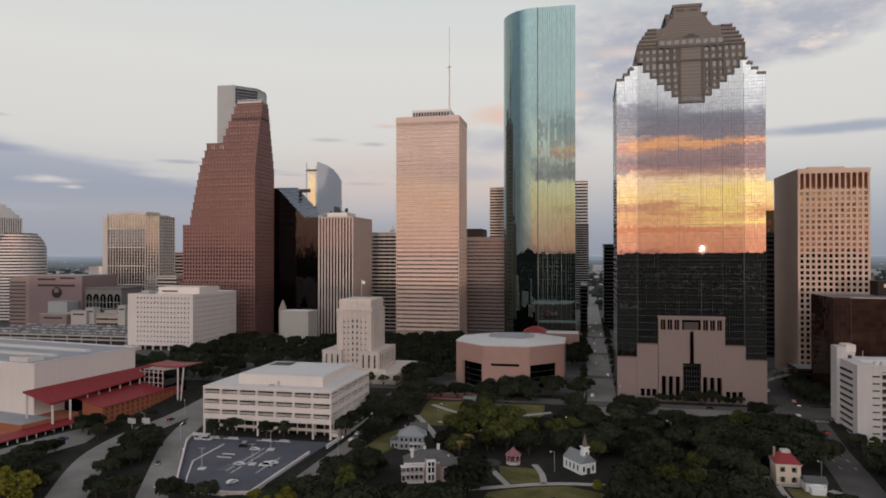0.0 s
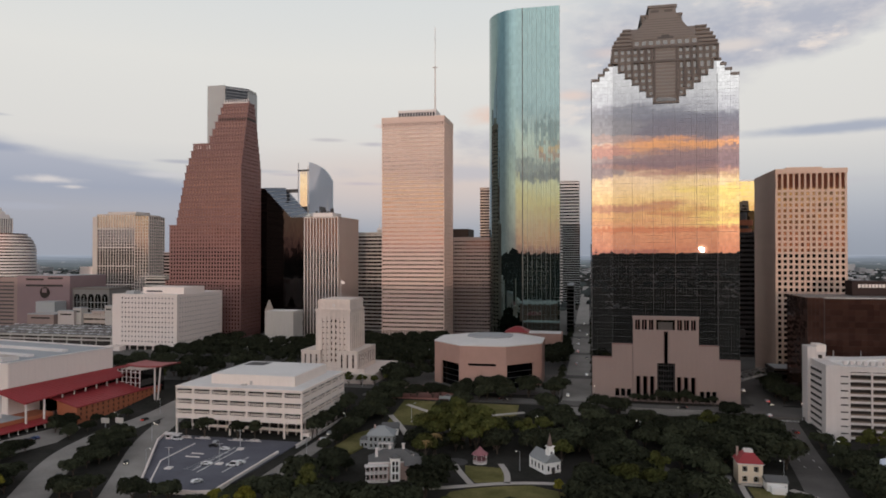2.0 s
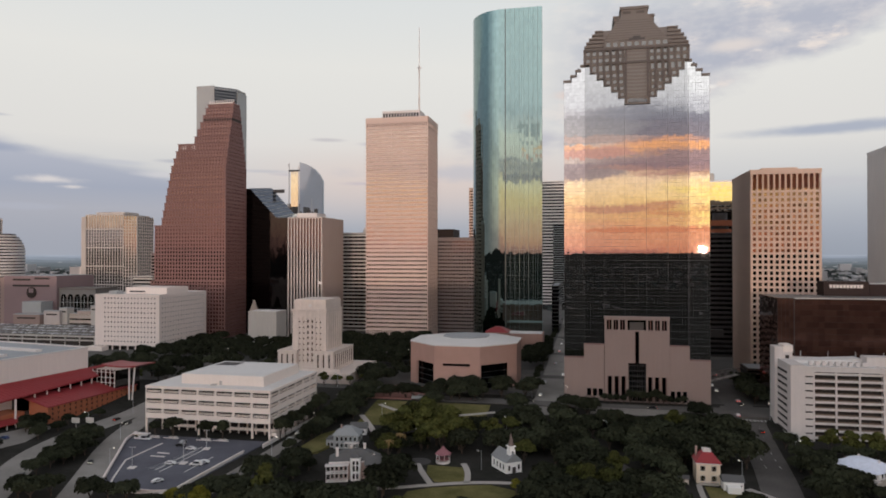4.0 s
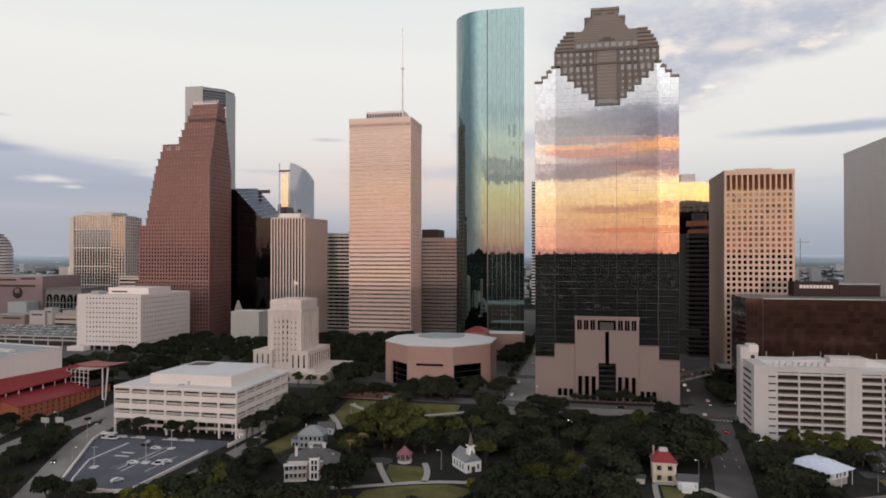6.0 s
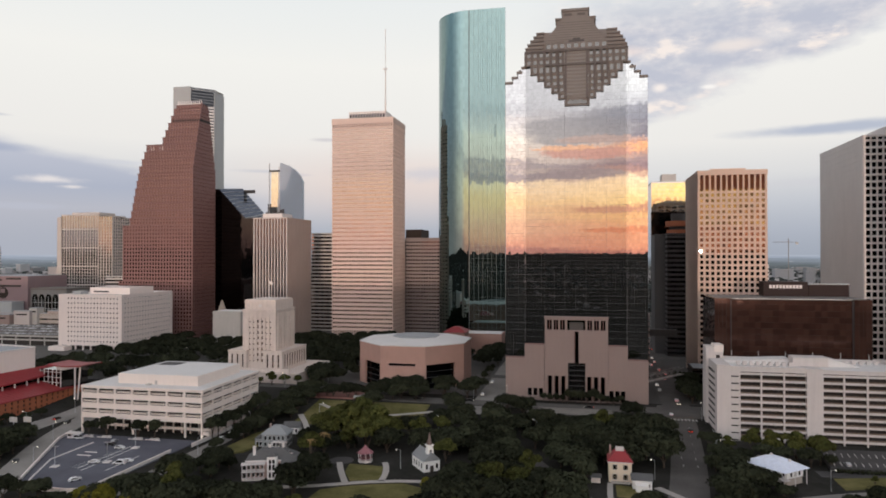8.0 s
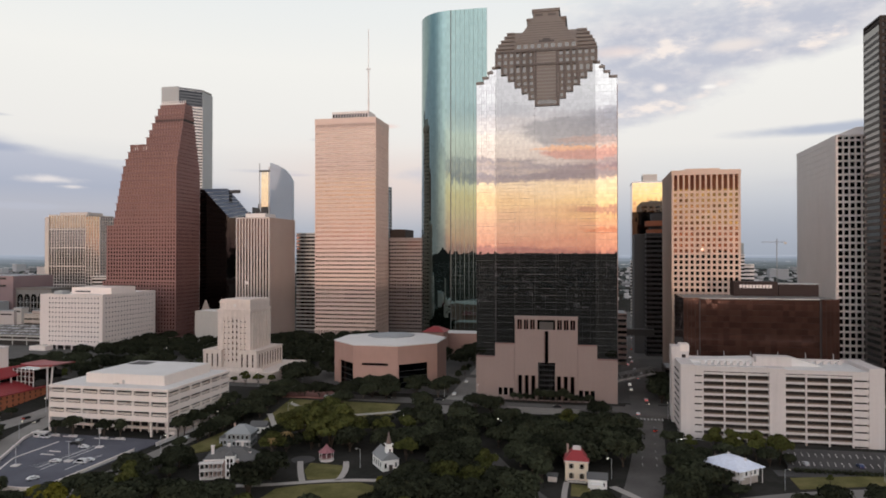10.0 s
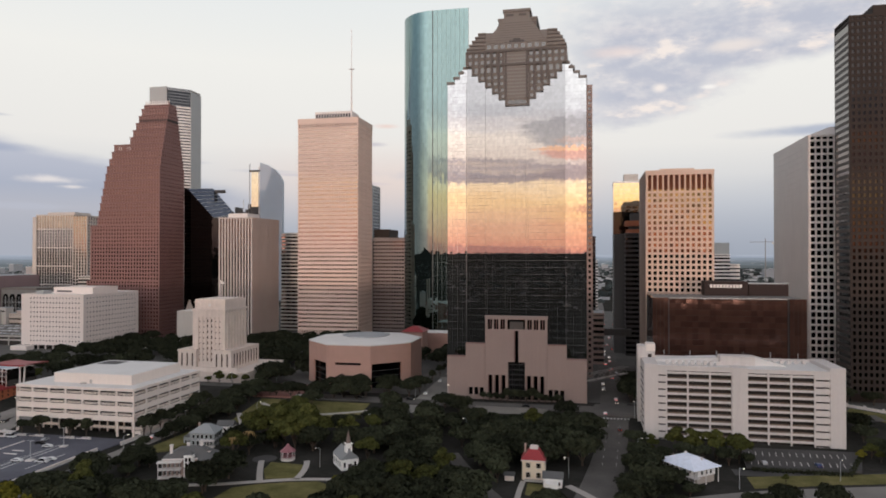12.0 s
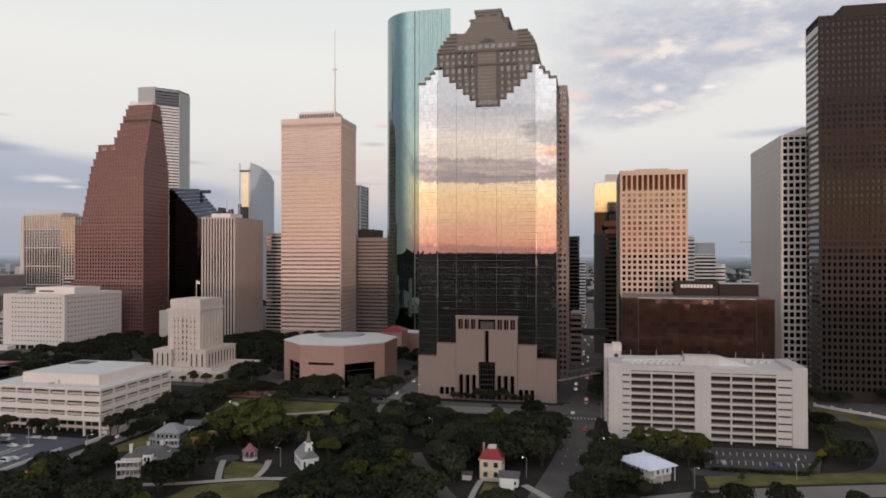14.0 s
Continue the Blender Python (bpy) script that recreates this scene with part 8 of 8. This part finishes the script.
def car_proto(colour, name, van, lit):
    words = ("white", "silver grey", "black", "red", "dark blue")[colour]
    t = thing("parked_van" if van else "car", "%s %s on the asphalt" % (words, "van" if van else "saloon car"), "van" if van else "car", (0, 0, -300), "vans" if van else "cars")
    L, Wd = (5.6, 2.1) if van else (4.6, 1.85)
    prof = [(-L / 2, 0.35), (L / 2, 0.35), (L / 2, 0.95), (L * 0.30, 1.08), (L * 0.14, 2.1 if van else 1.5), (-L * 0.46 if van else -L * 0.26, 2.15 if van else 1.5), (-L / 2 if van else -L * 0.42, 1.1), (-L / 2, 1.0)]
    n = len(prof)

    def slab(pts, half):
        bm = bmesh.new()
        a = [bm.verts.new((x, -half, z)) for x, z in pts]
        b = [bm.verts.new((x, half, z)) for x, z in pts]
        bm.faces.new(a)
        bm.faces.new(list(reversed(b)))
        for i in range(len(pts)):
            bm.faces.new((a[(i + 1) % len(pts)], a[i], b[i], b[(i + 1) % len(pts)]))
        return bm
    part("body", slab(prof, Wd / 2), CAR_PAINT[colour], t)
    top = 2.0 if van else 1.42
    part("window_band", slab([(L * 0.25, 1.06), (L * 0.13, top), (-L * 0.24, top), (-L * 0.36, 1.06)], Wd / 2 + 0.01), M["black"], t)
    part("windscreen", slab([(L * 0.305, 1.06), (L * 0.15, top + 0.04), (L * 0.12, top + 0.04), (L * 0.27, 1.06)], Wd / 2 - 0.12), M["black"], t)
    for x in (-L * 0.31, L * 0.31):
        for y in (-Wd / 2 + 0.05, Wd / 2 - 0.05):
            bm = bmesh.new()
            bmesh.ops.create_cone(bm, cap_ends=True, segments=10, radius1=0.34, radius2=0.34, depth=0.24, matrix=Matrix.Translation((x, y, 0.34)) @ Matrix.Rotation(radians(90), 4, "X"))
            part("wheel", bm, TYRE, t)
    for y in (-0.62, 0.62):
        block("headlight", t, L / 2 - 0.02, L / 2 + 0.05, y - 0.2, y + 0.2, 0.6, 0.82, HEAD if lit else M["steel"])
        block("tail_light", t, -L / 2 - 0.05, -L / 2 + 0.02, y - 0.2, y + 0.2, 0.7, 0.95, TAIL if lit else M["red_roof"])
    return t


PARKED = [car_proto(c, "p", c == 0 and v, False) for c, v in ((0, False), (1, False), (2, False), (3, False), (4, False))] + [car_proto(0, "v", True, False)]
DRIVEN = [car_proto(c, "d", False, True) for c in (0, 1, 2)]


def park_car(proto, x, y, z, deg):
    copy_thing(proto, Matrix.Translation((x, y, z)) @ Matrix.Rotation(radians(deg), 4, "Z"))


rnd = random.Random(5)
for x, y, d, k in ((-136, 271, 190, 5), (-134.5, 274.5, 10, 0), (-139, 248, 60, 0), (-148, 270, 15, 0), (-152, 292, 5, 0), (-160, 296, 5, 2), (-184, 303, 0, 5), (-162, 301, 100, 1)):
    park_car(PARKED[k], x, y, LOT_Z, d)
for i in (2, 9):
    park_car(PARKED[(1, 4)[i > 5]], 168 + i * 3.1, 330 + i * 0.15, ground(168, 357) + 0.32, 90)
for i, (x, y) in enumerate(((-257, 283), (-256, 287), (-255, 291), (-258, 279), (-251, 275))):
    park_car(PARKED[(2, 2, 4, 2, 0)[i]], x, y, ground(x, y) + 0.08, 172)
for x, y, d in ((-184, 265, 302), (-166.5, 239, 302), (-199, 243, 298), (-219, 297, 300), (-225, 318, 95), (-226, 336, 90), (-214, 330, 285), (-113, 262, 92), (-114, 318, 92), (-115, 330, 272), (-111, 345, 272)):
    park_car(DRIVEN[rnd.randrange(3)], x, y, ground(x, y) + 0.16, d)
for i in range(12):
    y = 418 + i * 40 + rnd.uniform(-5, 5)
    park_car(DRIVEN[rnd.randrange(3)], 8 + rnd.choice((-5.5, -2, 2, 5.5)), y, ground(8, y) + 0.11, 270 if rnd.random() < 0.7 else 90)
for i in range(30):
    y = 372 + i * 20 + rnd.uniform(-6, 6)
    xx = 114 + (y - 400) * 0.006
    park_car(DRIVEN[rnd.randrange(3)], xx + rnd.choice((-5, -1.8, 1.8, 5)), y, ground(xx, y) + 0.14, 90 if rnd.random() < 0.6 else 270)
for i in range(6):
    x = -70 + i * 33 + rnd.uniform(-4, 4)
    park_car(DRIVEN[rnd.randrange(3)], x, 400 + rnd.choice((-2, 2)), ground(x, 402) + 0.16, 0 if rnd.random() < 0.5 else 180)
for proto in (*PARKED, *DRIVEN):
    for o in (*proto.children_recursive, proto):
        bpy.data.objects.remove(o)


def deck_cars():
    """The crowd of cars on the far parking deck, too small to tell apart."""
    v, f = [], []
    r = random.Random(15)
    for i in range(240):
        x, y, z = -596 + (i % 60) * 3.0 + r.uniform(-0.3, 0.3), 566 + (i // 60) * 21 + r.uniform(-1, 1), 9.35
        if r.random() < 0.2:
            continue
        for hx, hy, za, zb, tx, ty in ((0.9, 2.3, 0.3, 0.95, 0.9, 2.3), (0.88, 1.4, 0.95, 1.5, 0.7, 0.9)):
            o = len(v)
            v += [(x - hx, y - hy, z + za), (x + hx, y - hy, z + za), (x + hx, y + hy, z + za), (x - hx, y + hy, z + za), (x - tx, y - ty, z + zb), (x + tx, y - ty, z + zb), (x + tx, y + ty, z + zb), (x - tx, y + ty, z + zb)]
            f += [(o, o + 1, o + 5, o + 4), (o + 1, o + 2, o + 6, o + 5), (o + 2, o + 3, o + 7, o + 6), (o + 3, o, o + 4, o + 7), (o + 4, o + 5, o + 6, o + 7)]
    tagged(raw("deck_cars", v, f, surface("far_car_paint", (0.32, 0.32, 0.33), 0.4, 0.1, 0.5, island=0.85)), "rows of parked cars on the far deck", "cars", kind="stuff")


deck_cars()


def bay_lines():
    """Painted parking bays, and the low walls and islands of the car park."""
    for k in range(16):
        m = thing("bay_line", "white painted parking bay line", "road marking", (-150.5 + k * 0.25, 263 + k * 1.7, LOT_Z), "bay lines", turn=176)
        block("paint", m, 0, 4.2, 0, 0.14, 0.0, 0.012, M["paint"])
    for k in range(15):
        m = thing("bay_line", "white painted parking bay line", "road marking", (169 + k * 2.9, 329 + k * 0.2, ground(200, 358) + 0.3), "bay lines", turn=80)
        block("paint", m, 0, 6.2, 0, 0.24, 0.0, 0.012, M["white"])
    for k in range(15):
        m = thing("bay_line", "white painted parking bay line", "road marking", (171 + k * 2.9, 343 + k * 0.2, ground(200, 358) + 0.3), "bay lines", turn=80)
        block("paint", m, 0, 6.2, 0, 0.24, 0.0, 0.012, M["white"])
    for i, (x, y) in enumerate(((-183, 309), (-173, 309.5), (-155, 309.5), (-146, 310))):
        m = thing("tree_island", "round white kerbed tree island", "planter", (x, y, LOT_Z), "tree islands")
        prism("kerb", m, [(2.6 * math.cos(j * 0.524), 1.4 * math.sin(j * 0.524)) for j in range(12)], 0, 0.35, M["white"])
        block("kerb_strip", m, -4.2, 4.2, -2.1, -1.6, 0, 0.3, M["white"])
    walls = (((-159, 240), (-192, 299)), ((-192, 299), (-196, 312)), ((-155, 236), (-159, 240)), ((-133, 236), (-155, 236)), ((-126, 238), (-133, 236)), ((-125, 292), (-126, 238)), ((-121, 303), (-119, 362)))
    for (ax, ay), (bx, by) in walls:
        L = math.hypot(bx - ax, by - ay)
        m = thing("low_wall", "low pale concrete parapet wall of the car park", "wall", (ax, ay, LOT_Z - 1.2), "car park walls", turn=math.degrees(math.atan2(by - ay, bx - ax)))
        block("wall_body", m, 0, L, -0.25, 0.25, 0, 2.3, M["white"])
        block("wall_cap", m, 0, L, -0.4, 0.4, 2.3, 2.5, M["bright_white"])
    for ax, ay, bx, by in ((-159, 247, -171, 271), (-171, 271, -171.6, 298.5), (-155, 241, -159, 247), (-149.7, 262, -149.4, 297), (-146.4, 260, -146.0, 296), (-136, 262, -135.6, 284), (-164, 284, -158, 284), (-164, 279, -157, 279)):
        k = thing("lane_island", "narrow white kerbed island dividing the car park", "kerb", (ax, ay, LOT_Z), "car park islands", turn=math.degrees(math.atan2(by - ay, bx - ax)))
        block("kerb", k, 0, math.hypot(bx - ax, by - ay), -0.35, 0.35, 0, 0.3 if ax < -152 else 0.02, M["white"] if ax < -152 else M["paint"])
    for x, y in ((-143.1, 272.2), (-145.4, 294.5), (-161, 262)):
        b = thing("lamp_plinth", "square white lamp plinth on the car park", "plinth", (x, y, LOT_Z), "lamp plinths", turn=8)
        block("plinth_body", b, -1.5, 1.5, -1.5, 1.5, 0, 0.5, M["white"], bevel=0.05)
        block("lamp_pole", b, -0.12, 0.12, -0.12, 0.12, 0.5, 9.0, M["steel"])
        block("lamp_arm", b, -1.6, 1.6, -0.08, 0.08, 8.8, 9.0, M["steel"])
    k = thing("toll_hut", "small white booth beside the car park", "booth", (-190.5, 303, LOT_Z))
    block("hut_walls", k, 0, 2.6, 0, 2.2, 0, 2.5, M["white"])
    block("hut_roof", k, -0.8, 7.5, -0.6, 2.8, 2.5, 2.8, M["white"])
    block("hut_window", k, 0.4, 2.2, -0.05, 0.05, 1.1, 2.0, M["black"])


bay_lines()


def lamp_proto():
    t = thing("street_lamp", "tall grey street lamp with a lit white head", "street lamp", (0, 0, -300), "street lamps")
    bm = bmesh.new()
    limb(bm, (0, 0, 0), (0, 0, 8.2), 0.13, 0.08, 6)
    part("pole", bm, M["steel"], t)
    bm = bmesh.new()
    limb(bm, (0, 0, 8.1), (1.7, 0, 8.7), 0.06, 0.05, 5)
    part("arm", bm, M["steel"], t)
    h = block("lamp_head", t, 1.4, 2.3, -0.18, 0.18, 8.6, 8.8, M["steel"])
    bm = bmesh.new()
    bmesh.ops.create_icosphere(bm, subdivisions=1, radius=0.19, matrix=Matrix.Translation((1.95, 0, 8.5)))
    part("bulb", bm, BULB, h)
    return t


lp = lamp_proto()
for i, (x, y) in enumerate(((-172, 262), (-196, 300), (-229, 318), (-226, 350), (-111, 292), (-110, 340), (-14, 292), (34, 300), (58, 320), (40, 352), (100, 336), (122, 336), (124, 388), (-2, 412), (18, 412),
                            (-80, 362), (-10, 350), (92, 300), (158, 300), (200, 318), (-128, 420), (-106, 440), (-120, 470), (-250, 500), (-230, 470), (-262, 520), (-215, 372), (-140, 520), (-110, 540), (-84, 530), (-98, 500), (-300, 520))):
    copy_thing(lp, Matrix.Translation((x, y, ground(x, y))) @ Matrix.Rotation(i * 1.7, 4, "Z"))
for o in (*lp.children_recursive, lp):
    bpy.data.objects.remove(o)
for x, y in ((-235, 316), (-228, 318)):
    s = thing("road_sign", "grey back of an overhead road sign", "road sign", (x, y, ground(x, y)), "road signs")
    block("sign_post", s, -0.15, 0.15, -0.15, 0.15, 0, 5.5, M["steel"])
    block("sign_board", s, -2.4, 2.4, -0.35, -0.15, 3.0, 5.8, M["concrete"])
c = thing("tower_crane", "distant tower crane above the low city", "crane", (370, 1150, 0))
block("crane_mast", c, -0.5, 0.5, -0.5, 0.5, 0, 112, M["louvre"])
block("crane_jib", c, -22, 12, -0.4, 0.4, 106, 106.8, M["louvre"])
block("crane_weight", c, 10, 14, -0.8, 0.8, 103, 106, M["concrete"])


# ---- road markings ----
def markings():
    k = 0
    for y in range(320, 395, 11):
        for dx_ in (-3.0, 3.0):
            x = 110.5 + (y - 342) * 0.07 + dx_
            m = tagged(raw("lane_dash", [(-0.1, 0, 0), (0.1, 0, 0), (0.1, 3.2, 0), (-0.1, 3.2, 0), (-0.1, 0, -0.2), (0.1, 0, -0.2), (0.1, 3.2, -0.2), (-0.1, 3.2, -0.2)], [(0, 1, 2, 3), (0, 4, 5, 1), (1, 5, 6, 2), (2, 6, 7, 3), (3, 7, 4, 0)], M["paint"]), "white lane dash on the avenue", "road marking", "lane dashes")
            m.location = (x, y, ground(x, y) + 0.3)
    for i in range(9):
        m = thing("crosswalk_bar", "white bar of a worn crosswalk", "road marking", (106 + i * 1.8, 382, ground(110, 390) + 0.35), "crosswalk bars")
        block("paint", m, 0, 0.7, 0, 3.4, -0.12, 0.0, M["paint"])


markings()


# ---- the far city and woods, round to the horizon ----
def far_field():
    rs = np.random.RandomState(9)

    def scatter(n, rmin, rmax):
        r = np.sqrt(rs.rand(n)) * (rmax - rmin) + rmin
        a = rs.rand(n) * 2 * math.pi
        return 50 + r * np.cos(a), 300 + r * np.sin(a)
    base = np.array([(-1, -1, 0), (1, -1, 0), (1, 1, 0), (-1, 1, 0), (-1, -1, 1), (1, -1, 1), (1, 1, 1), (-1, 1, 1)], float)
    quad = np.array([(0, 1, 5, 4), (1, 2, 6, 5), (2, 3, 7, 6), (3, 0, 4, 7), (4, 5, 6, 7)])

    def boxes(name, n, rmin, rmax, wide, tall, material, label, behind=False):
        x, y = scatter(n, rmin, rmax)
        keep = (y < -260) if behind else ~((x > -800) & (x < 440) & (y > 190) & (y < 1060)) & (y > 150)
        x, y = x[keep], y[keep]
        m = len(x)
        sx, sy, sz = wide * (0.4 + rs.rand(m)), wide * (0.4 + rs.rand(m)), tall * (0.35 + 1.1 * rs.rand(m) ** 2)
        z = np.array([ground(a, b) for a, b in zip(x, y)])
        v = base[None] * np.stack([sx, sy, sz + 3], 1)[:, None] + np.stack([x, y, z - 3], 1)[:, None]
        f = (quad[None] + (np.arange(m) * 8)[:, None, None]).reshape(-1, 4)
        me = bpy.data.meshes.new(name)
        me.from_pydata(v.reshape(-1, 3).tolist(), [], f.tolist())
        me.materials.append(material)
        tagged(new(name, me), label, "far city", kind="stuff")
    boxes("far_houses", 13000, 700, 4250, 8, 8, surface("far_pale_walls", (0.33, 0.325, 0.33), 0.8, 0.1, 0.2, island=0.6), "pale low buildings of the distant city")
    boxes("far_blocks", 420, 1100, 4100, 24, 30, surface("far_grey_walls", (0.30, 0.30, 0.31), 0.8, 0.1, 0.2, island=0.4), "scattered mid-rise blocks of the distant city")
    boxes("western_houses", 9000, 560, 3600, 4.5, 4, surface("western_walls", (0.13, 0.126, 0.122), 0.8, 0.1, 0.2, island=0.5), "low grey houses of the western suburbs", True)
    # woods: clumps
    x, y = scatter(18000, 420, 4250)
    keep = ~((x > -800) & (x < 440) & (y > 190) & (y < 1060)) & ((y > 150) | ((np.hypot(x - 60, y - 20) > 1000) & (np.hypot(x - 60, y - 20) < 2800))) & ~((x < -790) & (x > -2200) & (y < 1100))
    x, y = x[keep], y[keep]
    m = len(x)
    bm = bmesh.new()
    bmesh.ops.create_icosphere(bm, subdivisions=1, radius=1)
    iv = np.array([v.co[:] for v in bm.verts])
    fi = np.array([[v.index for v in f.verts] for f in bm.faces])
    bm.free()
    s = np.where(y > 150, 8.0, 5.0) * (0.5 + rs.rand(m))
    z = np.array([ground(a, b) for a, b in zip(x, y)])
    jit = 1 + 0.5 * (rs.rand(m, len(iv), 1) - 0.5)
    v = iv[None] * jit * np.stack([s * 1.3, s * 1.3, s * 0.62], 1)[:, None] + np.stack([x, y, z + s * 0.35], 1)[:, None]
    f = (fi[None] + (np.arange(m) * len(iv))[:, None, None]).reshape(-1, 3)
    me = bpy.data.meshes.new("far_woods")
    me.from_pydata(v.reshape(-1, 3).tolist(), [], f.tolist())
    me.materials.append(surface("far_foliage", (0.050, 0.057, 0.055), 0.9, 0.3, 0.2, island=0.4, gloss=0.0))
    tagged(new("far_woods", me), "dark woods and garden trees out to the horizon", "woods", kind="stuff")


far_field()


# ---- hedge, low walls and roof clutter ----
def hedge(x0, y0, x1, y1, z, seed):
    h = thing("clipped_hedge", "long dark clipped hedge beside the parking bays", "hedge", (x0, y0, z), "hedges", turn=math.degrees(math.atan2(y1 - y0, x1 - x0)))
    L = math.hypot(x1 - x0, y1 - y0)
    rs = np.random.RandomState(seed)
    n = int(L * 16)
    p = np.stack([rs.rand(n) * L, (rs.rand(n) - 0.5) * 2.0, 0.2 + rs.rand(n) * 1.5], 1)
    d = rs.normal(size=(n, 3))
    d /= np.linalg.norm(d, axis=1)[:, None]
    e = np.cross(d, rs.normal(size=(n, 3)))
    e /= np.linalg.norm(e, axis=1)[:, None]
    q = np.stack([p - e * 0.4, p - d * 0.4, p + e * 0.4, p + d * 0.4], 1).reshape(-1, 3)
    tagged(raw("hedge_leaves", q.tolist(), np.arange(n * 4).reshape(-1, 4).tolist(), LEAF[0], h), kind="stuff")


hedge(168, 325, 207, 325.5, -6.5, 1)
hedge(207, 326, 222, 356, -5.6, 2)
w_ = thing("lawn_wall", "low white wall edging the lawn before the brown tower", "wall", (242, 437, ground(250, 425)), turn=-43)
block("wall_body", w_, 0, 78, -0.3, 0.3, -0.6, 1.5, M["white"])
for i in range(9):
    block("wall_pier", w_, i * 9.5, i * 9.5 + 1.0, -0.5, 0.5, -0.6, 2.2, M["white"])
for x, y, a, b, h, mat in ((-592, 640, 34, 10, 20, "granite"), (-556, 644, 20, 8, 24, "fin"), (-540, 648, 10, 10, 27, "concrete"), (-520, 652, 16, 10, 24, "flank"), (-500, 648, 9, 9, 30, "concrete"), (-484, 655, 22, 12, 22, "beige"), (-460, 650, 14, 10, 26, "beige"), (-445, 660, 16, 12, 33, "concrete")):
    u = thing("rooftop_block", "plain low stone block behind the parking deck", "building", (x, y, 0), "low blocks")
    block("block_body", u, 0, a, 0, b, 0, h, M[mat])
    block("roof_edge", u, -0.3, a + 0.3, -0.3, b + 0.3, h, h + 0.7, M["roof_grey"])
    block("window_slot", u, a * 0.15, a * 0.85, -0.12, 0.1, h - 4.5, h - 2.8, M["void"])
